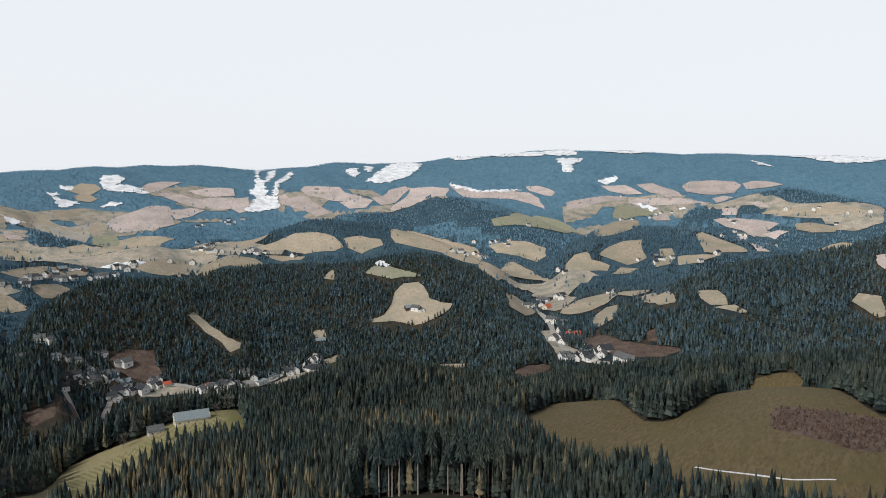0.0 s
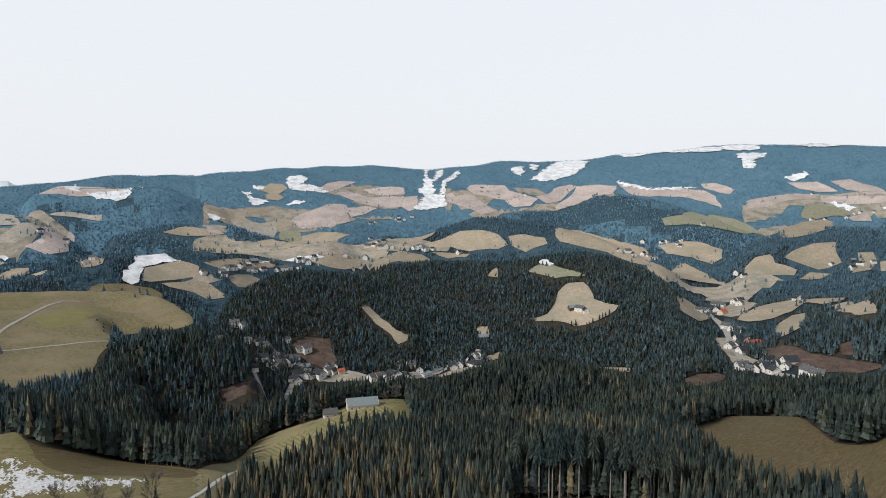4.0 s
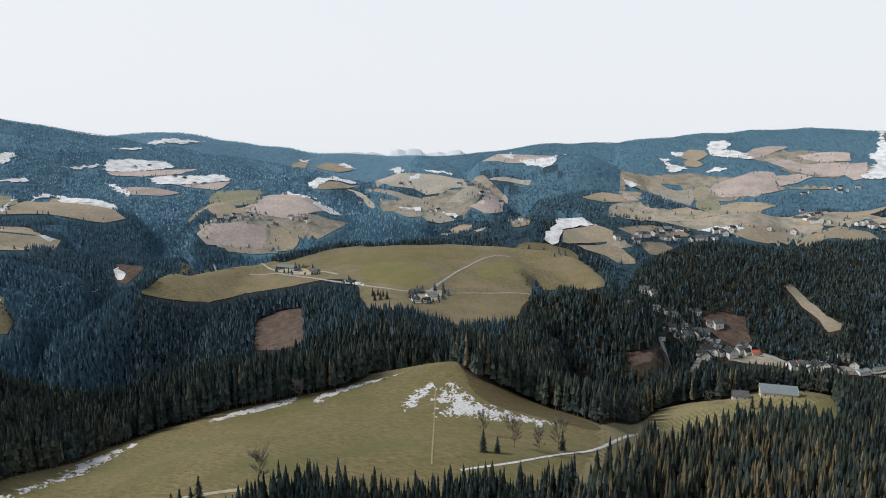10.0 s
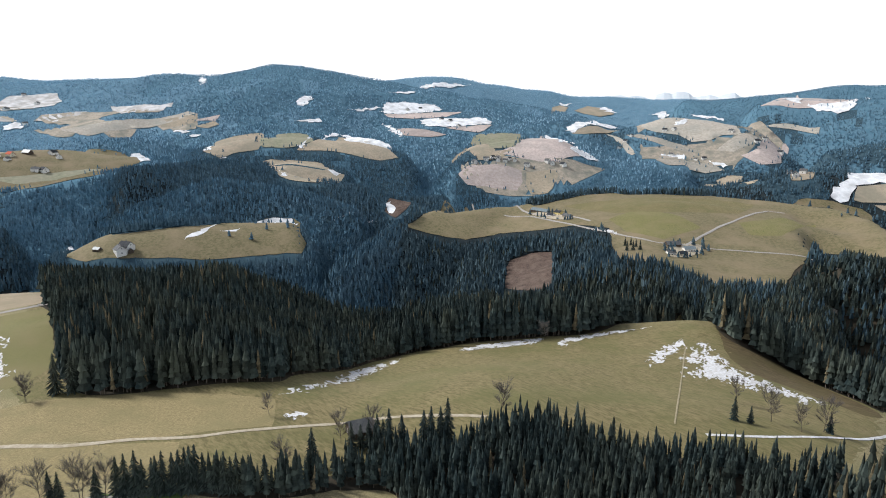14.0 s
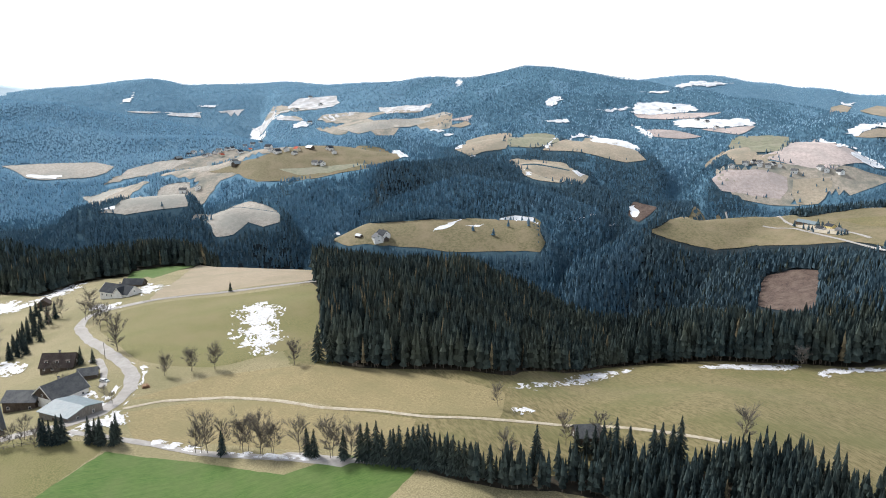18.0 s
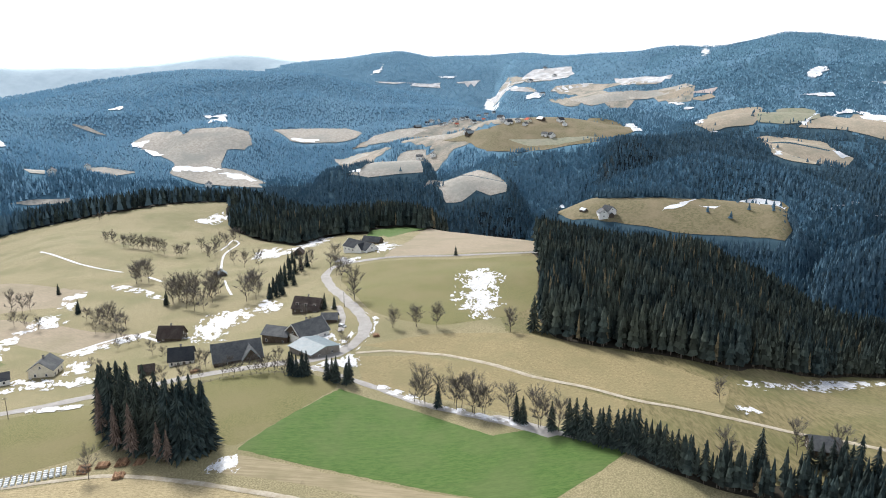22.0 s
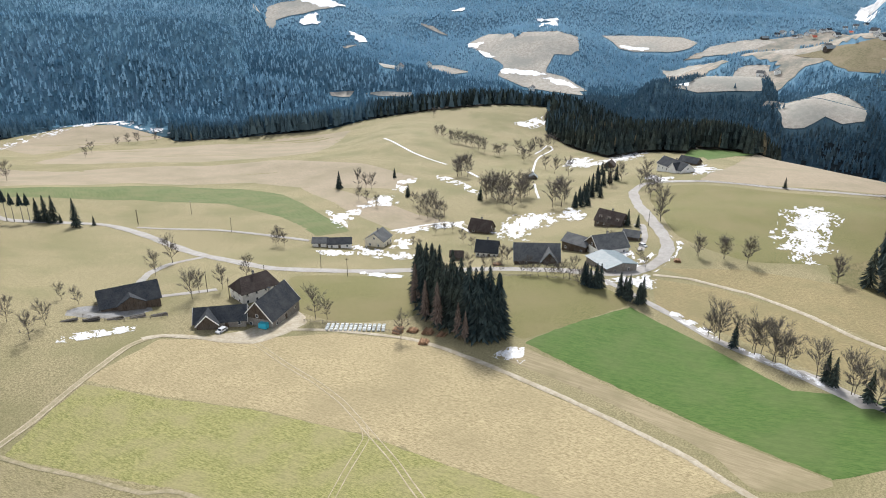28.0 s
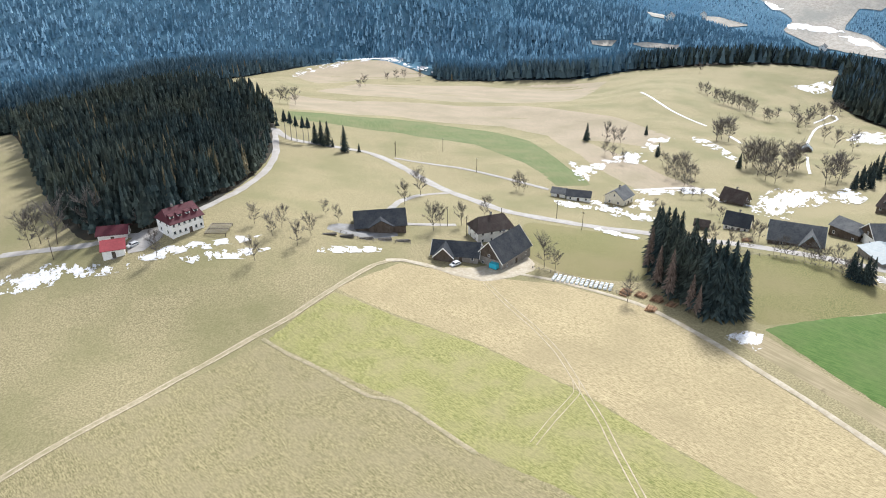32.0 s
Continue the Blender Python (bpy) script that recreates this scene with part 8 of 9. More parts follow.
village(small_white, [(-672, 1090, 74, 1.56), (-661, 1135, 72, 1.30), (-593, 1153, 110, 1.42), (-558, 1160, 38, 1.36), (-522, 1114, 13, 1.23), (-492, 1135, 72, 1.47), (-487, 1154, 111, 1.28), (-350, 1186, 33, 1.41), (-304, 1264, 45, 1.34), (-253, 1309, 69, 1.58), (-234, 1292, 73, 1.31), (-408, 1141, 59, 1.62), (-564, 1118, 39, 1.59), (-573, 1085, 148, 1.27), (-527, 835, 40, 1.44), (-677, 1133, 22, 1.55), (-587, 1163, 66, 1.22), (-550, 1167, 66, 1.69), (-497, 1146, 103, 1.35), (-293, 1263, 45, 1.35), (-244, 1317, 68, 1.50), (-395, 1146, 41, 1.49), (-555, 1130, 57, 1.43), (-569, 1098, 67, 1.70)], "white house with a grey roof in the valley settlement", "village houses")
village(small_dark, [(-580, 1085, 107, 1.22), (-552, 1117, 64, 1.33), (-595, 1088, 38, 1.41), (-575, 1116, 60, 1.37), (-528, 1101, 74, 1.27), (-501, 1117, 153, 1.69), (-533, 1079, 26, 1.40), (-278, 1263, 107, 1.67), (-253, 1272, 146, 1.37), (-344, 1137, 111, 1.61), (-376, 1149, 147, 1.53), (-571, 1097, 66, 1.67), (-561, 1113, 103, 1.63), (-604, 1076, 62, 1.23), (-584, 1111, 145, 1.59), (-533, 1092, 57, 1.64), (-524, 1080, 119, 1.44), (-285, 1252, 113, 1.32), (-239, 1268, 17, 1.67), (-351, 1132, 19, 1.26), (-362, 1150, 108, 1.48)], "white house with a dark roof in the valley settlement", "village houses")
village(workshop, [(-322, 1240, 155, 0.98), (-388, 1155, 14, 1.16), (-377, 1149, 60, 0.98)], "pale hall along the valley street", "village houses")
village(small_barn, [(-576, 1101, 40, 1.26), (-511, 1116, 113, 1.13), (-253, 1393, 22, 1.32), (-545, 1114, 114, 1.47), (-584, 1087, 103, 1.37), (-533, 1120, 40, 1.50)], "barn with a pale roof in the valley settlement", "village houses")
village(small_white, [(229, 1727, 105, 1.47), (275, 1820, 152, 1.87), (312, 1856, 60, 1.56), (242, 1514, 145, 1.70), (262, 1465, 146, 1.48), (217, 1322, 62, 1.64), (251, 1279, 58, 1.37), (261, 1168, 41, 1.69), (269, 1136, 61, 1.49), (247, 1171, 11, 1.61), (212, 1169, 22, 1.77), (450, 1765, 16, 1.43), (287, 1081, 119, 1.87), (205, 1682, 14, 1.42), (263, 1835, 108, 1.67), (318, 1813, 68, 1.81), (249, 1478, 46, 1.71), (231, 1340, 67, 1.45), (260, 1257, 73, 1.67), (253, 1170, 113, 1.60), (241, 1185, 65, 1.57), (219, 1159, 141, 1.47), (295, 1068, 155, 1.71)], "white house along the village street", "village houses")
village(small_dark, [(248, 1787, 148, 1.41), (328, 1863, 17, 1.35), (250, 1490, 58, 1.39), (247, 1394, 20, 1.66), (234, 1289, 35, 1.69), (259, 1206, 33, 1.63), (267, 1161, 28, 1.41), (252, 1134, 105, 1.45), (230, 1163, 71, 1.61), (433, 1756, 106, 1.42), (257, 1758, 72, 1.54), (244, 1522, 68, 1.51), (257, 1388, 102, 1.56), (278, 1155, 19, 1.81), (249, 1159, 20, 1.85), (218, 1165, 33, 1.41), (477, 1875, 141, 1.45)], "dark-roofed house along the village street", "village houses")
village(small_red, [(254, 1350, 113, 1.51), (263, 1709, 47, 1.65), (269, 1354, 26, 1.67)], "red-roofed house along the village street", "village houses")
village(small_white, [(-724, 2087, 65, 1.59), (-601, 2108, 102, 1.54), (-576, 2110, 39, 1.42), (-878, 1857, 150, 1.52), (-854, 1874, 111, 1.53), (-1006, 1647, 18, 1.57), (-966, 1710, 12, 1.43), (-61, 1521, 156, 1.61), (-1051, 3310, 58, 1.23), (140, 2556, 26, 1.39), (241, 2620, 148, 1.17), (350, 2800, 21, 1.52), (601, 2091, 40, 1.20), (1444, 2626, 141, 1.18), (1042, 3267, 39, 1.44), (1109, 2595, 12, 1.15)], "white farmhouse among the far pastures", "village houses")
village(small_dark, [(-713, 2102, 37, 1.32), (-1074, 2987, 65, 1.55), (-553, 2127, 153, 1.16), (-861, 1854, 116, 1.61), (-878, 1824, 157, 1.29), (-948, 1743, 62, 1.48), (-48, 1513, 111, 1.23), (-1030, 3289, 26, 1.57), (123, 2655, 66, 1.50), (73, 2158, 114, 1.30), (250, 2600, 147, 1.27), (669, 2088, 143, 1.16), (1331, 2660, 65, 1.47), (909, 3489, 41, 1.19), (939, 2286, 33, 1.48)], "dark-roofed farmhouse among the far pastures", "village houses")
village(small_barn, [(-984, 1757, 62, 1.57), (-950, 1804, 104, 1.45), (-75, 1528, 25, 1.42), (657, 2103, 36, 1.19), (991, 3374, 144, 1.20), (-591, 2123, 65, 1.56)], "pale-roofed barn among the far pastures", "village houses")
village(small_white, [(-1954, 1145, 145, 1.52), (-1967, 1133, 16, 1.51), (-1005, 1625, 16, 1.41), (-995, 1670, 57, 1.38), (-1034, 1584, 67, 1.55), (-960, 1719, 36, 1.45)], "white farmhouse among the hill pastures", "village houses")
village(small_dark, [(-1937, 1174, 12, 1.54), (-994, 1621, 19, 1.43), (-992, 1695, 104, 1.49), (-977, 1715, 43, 1.32), (-2032, 986, 156, 1.35)], "dark-roofed farmhouse among the hill pastures", "village houses")
village(small_white, [(-2510, -854, 69, 1.67), (-2537, -835, 12, 1.37), (-2507, -799, 63, 1.43), (-2562, -778, 74, 1.73), (-2589, -757, 152, 1.48), (-2012, -569, 144, 1.77), (-2048, -470, 42, 1.37), (-2021, -396, 147, 1.29), (-2055, -285, 17, 1.43), (-1957, -326, 73, 1.54), (-1161, -91, 20, 1.70), (-2653, -707, 106, 1.35), (-2687, -685, 115, 1.46), (-1907, -645, 25, 1.64), (-1899, -684, 101, 1.67)], "white house of the hilltop village", "village houses")
village(small_dark, [(-2485, -863, 107, 1.34), (-2490, -808, 73, 1.30), (-2538, -789, 26, 1.36), (-2607, -743, 142, 1.37), (-2582, -708, 148, 1.59), (-2031, -448, 141, 1.66), (-2052, -425, 23, 1.50), (-2085, -302, 145, 1.60), (-1955, -307, 36, 1.59), (-1171, -82, 44, 1.66), (-2762, -673, 152, 1.36), (-2088, -486, 73, 1.62)], "dark-roofed house of the hilltop village", "village houses")
village(small_red, [(-2513, -756, 152, 1.41), (-2631, -682, 73, 1.29), (-2053, -394, 42, 1.57)], "red-roofed house of the hilltop village", "village houses")
village(small_barn, [(-1182, -125, 46, 0.85), (-1165, -77, 13, 0.95), (-1993, -557, 147, 1.79), (-2075, -359, 48, 1.65), (-2431, -882, 142, 1.56)], "pale-roofed barn of the hilltop village", "village houses")
village(small_white, [(-710, 1128, 58, 1.26), (-634, 1105, 15, 1.20), (-596, 1152, 57, 1.10), (-609, 1119, 62, 1.24), (-580, 1089, 72, 1.26), (-565, 1100, 15, 1.09), (-548, 1126, 102, 0.98), (-535, 1091, 152, 1.01), (-520, 1102, 103, 1.30), (-492, 1145, 20, 1.06), (-411, 1140, 36, 1.06), (-367, 1175, 13, 0.98), (-350, 1186, 20, 1.19), (-333, 1220, 154, 1.00), (-304, 1261, 151, 1.25), (-254, 1312, 47, 1.26), (-342, 1147, 12, 1.00), (-275, 1271, 105, 1.34)], "white house in the valley settlement", "village houses")
village(small_dark, [(-670, 1088, 151, 1.18), (-620, 1117, 60, 1.21), (-561, 1116, 29, 1.24), (-568, 1088, 11, 1.04), (-513, 1108, 73, 1.24), (-483, 1138, 74, 1.12), (-400, 1144, 47, 1.12), (-379, 1139, 108, 1.37), (-334, 1187, 106, 1.37), (-321, 1240, 158, 0.99), (-289, 1257, 159, 1.37), (-261, 1290, 74, 1.25), (-530, 1110, 155, 1.36), (-467, 826, 40, 1.04)], "white dark-roofed house in the valley settlement", "village houses")
village(workshop, [(-315, 1232, 66, 0.99), (-367, 1158, 156, 0.96)], "pale hall in the valley settlement", "village houses")
village(small_red, [(-401, 1150, 67, 1.38), (-470, 1144, 41, 1.06)], "red-roofed house in the valley settlement", "village houses")
village(small_white, [(-2054, 954, 41, 1.40), (-2043, 991, 36, 1.31), (-2017, 1004, 57, 1.34), (-2050, 909, 11, 1.50), (-2008, 1035, 146, 1.21), (-1975, 1062, 42, 1.55), (-2198, 1575, 113, 1.22), (-2239, 1659, 114, 1.24), (-2026, 1679, 21, 1.46), (-1946, 1722, 16, 1.13), (-1999, 1922, 23, 1.56), (-2144, 1781, 102, 1.36), (-1909, 1992, 66, 1.34), (-1283, 1429, 31, 1.26), (-1262, 1454, 23, 1.37), (-2916, 1129, 112, 1.53), (-2787, 1160, 118, 1.44)], "white farmhouse on the far terraces", "village houses")
village(small_dark, [(-2056, 977, 106, 1.14), (-2022, 1020, 117, 1.20), (-2224, 1621, 13, 1.24), (-2165, 1755, 35, 1.31), (-1929, 1741, 69, 1.25), (-1888, 1937, 68, 1.51), (-1841, 2000, 21, 1.51), (-1255, 1421, 143, 1.43), (-2873, 1153, 112, 1.50), (-3111, 1034, 146, 1.53), (-3123, 1102, 59, 1.26)], "dark-roofed farmhouse on the far terraces", "village houses")
village(far_white, [(-910, 1796, 27, 1.62), (-900, 1807, 36, 1.57), (-971, 1707, 47, 1.36), (-1011, 1644, 115, 1.39), (-756, 2075, 26, 1.61), (-708, 2063, 24, 1.56), (-674, 2075, 109, 1.29), (-608, 2101, 67, 1.26), (-575, 2110, 159, 1.64), (-739, 2006, 105, 1.67), (-789, 1964, 116, 1.36), (-1080, 3319, 142, 1.55), (-1010, 3313, 109, 1.48), (-1134, 3237, 48, 1.28), (-982, 3358, 25, 1.66), (-594, 3715, 150, 1.25), (-701, 3803, 18, 1.57), (-440, 3708, 41, 1.59), (677, 2085, 119, 1.30), (704, 2088, 13, 1.21), (776, 2050, 18, 1.30), (1118, 2568, 143, 1.46), (1171, 2453, 36, 1.29), (363, 2118, 47, 1.58), (839, 3212, 31, 1.44), (978, 3234, 67, 1.32), (1090, 3252, 119, 1.25), (1420, 2622, 59, 1.49), (1506, 2547, 59, 1.22), (1576, 2522, 57, 1.62), (1122, 2683, 103, 1.29), (210, 2643, 32, 1.43), (255, 2645, 112, 1.22), (56, 2175, 15, 1.55), (160, 2536, 114, 1.44)], "white house with a grey roof in the far valley", "village houses")
village(far_dark, [(-923, 1778, 104, 1.27), (-1000, 1662, 16, 1.50), (-734, 2077, 157, 1.42), (-692, 2068, 112, 1.65), (-594, 2116, 108, 1.61), (-467, 2131, 64, 1.47), (-856, 1879, 68, 1.53), (-890, 1851, 65, 1.57), (-1046, 3339, 16, 1.44), (-1150, 3204, 36, 1.53), (-495, 3663, 118, 1.25), (647, 2072, 37, 1.47), (840, 2085, 28, 1.55), (1133, 2554, 56, 1.23), (1185, 2438, 104, 1.51), (370, 2058, 19, 1.32), (890, 3207, 37, 1.25), (1015, 3267, 74, 1.39), (1440, 2501, 149, 1.19), (1133, 2655, 112, 1.48), (188, 2638, 46, 1.48), (120, 2576, 62, 1.61), (29, 2170, 108, 1.27)], "white house with a dark roof in the far valley", "village houses")
village(small_white, [(-1603, -1624, 41, 1.99), (-1118, -1229, 37, 1.99), (-3247, -558, 117, 1.73), (-3524, -671, 146, 2.04), (-3607, -562, 157, 1.80), (-3756, -637, 112, 1.74), (-1676, -1259, 25, 1.84)], "far white house on the mountain slope", "village houses")

# ---- trees in the open ----
put_spruce([(-165.7, -172.8), (-155.7, -158), (-162.8, -162.1), (-153.1, -148.2), (-160.4, -151.1), (-152.5, -140.4), (-151.1, -134.5), (-151.2, -130.7), (-152.6, -128.8), (-154.6, -127.6), (-156.9, -126.6), (-176.3, -180.4), (-174.3, -171.1), (-158.2, -131.9), (-157.3, -137.4), (-160.5, -165.2), (-168.3, -169.2), (-161.2, -154.7), (-155.6, -153.6), (-152.9, -144), (-155.3, -140.4), (-160.1, -146.7), (-155.5, -132), (-159.9, -129.6), (-169.5, -178.3), (-164, -170.1), (-159.8, -159.7), (-157.6, -153.5), (-156, -148.3), (-155.6, -144.4), (-152.3, -136.6), (-153, -134.1), (-153, -131.1), (-155.3, -129.4)], 24, "tall spruce in the dense clump beside the field track")
for x, y, h in ((-151.2, -155.5, 17), (-148.6, -147.0, 19), (-147.2, -136.0, 14), (-146.6, -132.2, 12), (-158.2, -168.0, 19)):
    lone_spruce(x, y, h, thing_rng, "bare reddish-brown larch at the edge of the spruce clump", 0.62, "clump larches", 0.2, "larch_tree", RED_LARCH)
put_spruce([(-338.5, -217.7), (-361.1, -229.2), (-379.3, -237.5), (-396.0, -244.7), (-416.0, -253.8), (-433.3, -260.9), (-453.1, -269.1), (-479.5, -281.0), (-361.1, -224.2), (-384.9, -235.0), (-343.2, -216.0), (-414.8, -248.4)], 11, "dark spruce in the dense hedge beside the hamlet lane")
put_spruce([(-212.1, -129.5), (-213.1, -125.1), (-214.8, -115.3), (-213.7, -111.3), (-213.7, -107), (-206.5, -68.3), (-200.1, -39.4), (-198.7, -36.9), (-195.5, -27.2)], 9.5, "dark spruce on the verge of the lower lane")
put_spruce([(-194, -21.7), (-192.7, -19.4), (-191.8, -16.7), (-190.3, -12.3), (-189.1, -9.6), (-188.6, -7), (-187.3, -3.6), (-186.2, -1), (-185.2, 1), (-183.2, 4), (-182, 6.4), (-181.3, 9.6), (-181.1, 12.9), (-180.8, 17), (-190.9, -14.9), (-189.2, -11.3), (-187.4, -5.3), (-185.9, -2.4), (-184.1, 2.6), (-181.2, 8)], 13, "spruce in the row along the lower lane")
put_spruce([(-194.9, 32.8), (-196.9, 58.2), (-195.8, 62.2), (-195.5, 69.7), (-194.1, 71.7), (-193.9, 75), (-193.8, 77.4)], 16, "tall spruce standing out of the hedge wood")
put_bare([(-208.9, -77.9), (-208.2, -73.7), (-205.3, -61.2), (-204.1, -55.2), (-203.1, -51.2), (-196.5, -31.5), (-194.6, -24.9), (-208.8, 44.9), (-207.6, 55.6), (-193.8, 24), (-204, 101.8)], 11, "bare tree on the verge of the lower lane")
put_bare([(-280.9, -114.7), (-285.6, -105), (-286.8, -95.4), (-288.8, -60.9), (-239.2, 25.3), (-322.6, -154.4)], 9, "round bare orchard tree at the meadow edge")
put_spruce([(-292.7, -50.7), (-291.2, -44.8)], 17, "spruce pair in front of the dark wood")
put_bare([(-344.9, 200.2), (-222.4, 331), (-210.3, 217.8), (-185.8, 211.6), (-177.3, 230.5), (-175.8, 216.7), (-232, 375)], 12, "bare tree on the hilltop meadow")
put_bare([(39.3, -266.7), (33.5, -261.5), (42.7, -265.7)], 13, "bare tree at the shaded edge of the wood")
put_bare([(20.3, -259.6), (-29.1, -308.4), (-41, -328.9), (-53.3, -345.2), (-50.3, -339.4)], 13, "slender bare birch in front of the dark wood")
put_bare([(-490, -466), (-489, -459), (-490, -455), (-492, -451), (-493, -447), (-495, -443), (-498, -441), (-501, -438), (-504, -434), (-512, -506), (-514, -502), (-483, -402), (-485, -398), (-497, -402)], 10, "bare tree in the dense hillside row")
put_bare([(-372, -346), (-380, -349), (-377, -340), (-323, -275), (-331, -277), (-330, -271), (-336, -271), (-332, -265), (-345, -265), (-344, -260), (-353, -263), (-347, -238), (-356, -241), (-352, -234)], 14, "tall bare tree above the old house")
put_bare([(-284, -302), (-283, -297), (-283, -292), (-283, -288), (-280.8, -282.4), (-280.7, -278.6), (-279.7, -274), (-279.5, -270.3)], 7, "bare bush in the brushy hedge")
put_bare([(-512, -398), (-504, -385), (-500, -375), (-552, -408), (-558, -403), (-581, -412), (-597, -416)], 11, "bare tree along the snowy path")
put_spruce([(-203, 47.1), (-202.3, 50.1), (-203.2, 53.1), (-202.2, 55.7), (-203.8, 58.2)], 11, "spruce in front of the forest hut")
edge_rows = []
for k in range(58):
    ea, er = 7.5 - 13.0 * thing_rng.random(), 313.0 + 16.0 * thing_rng.random()
    edge_rows.append(bearing(ea, er))
put_tall(edge_rows, 31, "tall spruce with a long bare trunk at the forest edge")
put_bare([(-206.8, -156.3), (-207.7, -154), (-207.4, -151), (-208.9, -149.3), (-209.5, -142.7), (-211, -140.5), (-210.9, -135.6), (-210.7, -131.2), (-204.4, -164.7), (-203.6, -168.5), (-202.8, -172.5)], 6, "thin bare garden tree along the hamlet road")
put_bare([(-246.4, -245), (-251.5, -243.6), (-255.6, -241.2), (-219, -233.6), (-216.3, -226.1), (-240.1, -218.9), (-232.8, -206.8), (-292.2, -167.9), (-279.2, -157.7), (-258.6, -130.8), (-253.1, -125.2)], 6, "low bare shrub in the hamlet garden")
put_spruce([(-202, 491), (-198, 497), (-191, 495), (-183, 495), (-178, 500), (-172, 509), (-210, 485)], 10, "dark spruce below the lone farm")
put_bare([(-235, 511), (-221, 540), (-237, 495), (-185, 546), (-181, 566)], 12, "bare tree round the lone farm")
put_spruce([(-817, 605), (-813, 612), (-798, 610), (-782, 605), (-786, 596), (-788, 587)], 14, "dark spruce in the plateau copse")
put_spruce([(-186.6, 193.1), (-183.2, 198), (-176.5, 232.7)], 9, "small spruce on the meadow bank")
put_spruce([(-288, -384), (-94.1, -384.5), (-97.3, -382.6), (-100.9, -382.1), (-107.2, -370)], 15, "dark spruce beside the country road")
put_spruce([(-116.7, -372.7), (-97.8, -380.2), (-342, -385), (-295, -320), (-321, -279), (-103.1, -379.9)], 7, "small spruce beside the country road")
put_tall([(-78.1, -389.1), (-80.9, -387.1), (-83.6, -385.1), (-87.1, -383.3), (-90.2, -383.8)], 16, "slender pine with a bare trunk beside the country road")
put_spruce([(-212.3, -126.9), (-214.5, -123.7), (-213.8, -125.1), (-214.2, -111.2), (-216.4, -106.8)], 11, "spruce by the lane junction")
put_bare([(-103.1, -266.1), (-117.3, -281.4), (-100.5, -228.4), (-105.6, -233)], 11, "bare ash beside the farm drive")
put_bare([(-65.9, -242.4), (-51.5, -229.1), (-44.6, -221.7), (-37.5, -229.7), (-33.3, -239.6), (-42.5, -236.2), (-28.2, -213.7), (1.6, -226.6), (4.8, -252.3), (-24.4, -302.8), (-62.8, -249.7)], 7, "small bare fruit tree in the orchard")
put_bare([(-125.3, -185.3), (-128.1, -182.1), (-134.8, -150.4), (-130.2, -240.7), (-114.7, -231.9)], 9, "bare tree beside the farm")
put_bare([(-334, -280), (-335, -274), (-343, -274), (-341, -261), (-350, -262), (-297, -365), (-296, -372), (-299, -361), (-280, -289), (-280, -283), (-278.4, -276.6), (-391, -361), (-391, -352), (-316, -260)], 11, "bare tree in the hedge above the hamlet")
put_bare([(-515, -512), (-504, -489), (-500, -474), (-496, -460), (-493, -448), (-490, -436), (-484, -423), (-483, -415), (-483, -399), (-375, -349), (-518, -386), (-485, -369), (-565, -410), (-585, -415)], 11, "bare tree in the hillside row")
put_bare([(-219, -687), (-236, -718), (-281, -769), (-296, -779), (-307, -781), (-328, -779), (-604, -604), (-100, -507), (-105, -505), (-111, -506), (-96, -515)], 10, "bare tree on the far meadow crest")
put_bare([(-379, -190), (-384, -188), (-395, -202), (-322, -154), (-428, -219), (-312, -251), (-311.4, -244.1), (-330, -252), (-333, -230), (-338, -227), (-333, -278), (-325, -276), (-412, -215), (-468, -333), (-450, -311), (-442, -292), (-414, -239), (-430, -239)], 14, "bare tree among the hamlet gardens")
put_spruce([(-357, -226), (-368, -229), (-378, -231), (-396, -238), (-414, -244), (-422, -244), (-341, -219), (-348, -215), (-379, -225), (-431, -244)], 12, "spruce in the dark garden copse")
put_spruce([(-289, -387), (-336, -378), (-298, -322), (-321, -278), (-308.1, -165.1), (-307.1, -158.9), (-452, -136), (-215.4, -130.5), (-217.3, -133), (-215.8, -113.7), (-215, -107.2)], 9, "dark spruce near the hamlet")
put_bare([(-208.7, -75.7), (-210.6, -68.6), (-208.7, -63.2), (-207.1, -59.9), (-202.9, -54.1), (-203, -50.7), (-200.4, -41.7), (-197.3, -30.9), (-281.3, -115.5), (-285.6, -105.2), (-287.1, -95.4), (-287.3, -60.3)], 10, "bare tree on the lane verge")
put_bare([(-201.3, -180.7), (-218.5, -176), (-217.1, -171.7), (-211.1, -146.6), (-212.9, -143.7), (-213.2, -139.8), (-217.1, -138.3)], 7, "thin bare garden tree beside the road")
put_bare([(-267.8, -279.9), (-267.8, -272.9), (-264.2, -262.5), (-261.4, -255.3), (-268, -337), (-266, -326), (-265, -316), (-172.5, -277.9), (-173.2, -283.8), (-170.2, -281.5)], 8, "bare bush in the hedge by the stream hollow")

# ---- small things round the farm ----
tarp = thing("covered_trailer", -108.0, -190.1, 25, "box trailer under a turquoise tarpaulin in the farmyard", "trailer")
part("cover", [(-2.3, -1.6, 0.5), (2.3, -1.6, 0.5), (2.3, 1.6, 0.5), (-2.3, 1.6, 0.5), (-2.2, -1.5, 2.3), (2.2, -1.5, 2.3), (2.2, 1.5, 2.5), (-2.2, 1.5, 2.5)], block(0, 1, 0, 1, 0, 1)[1], TARP, tarp)
part("chassis", *block(-2.3, 2.3, -1.5, 1.5, 0.35, 0.5), TIMBER, tarp)
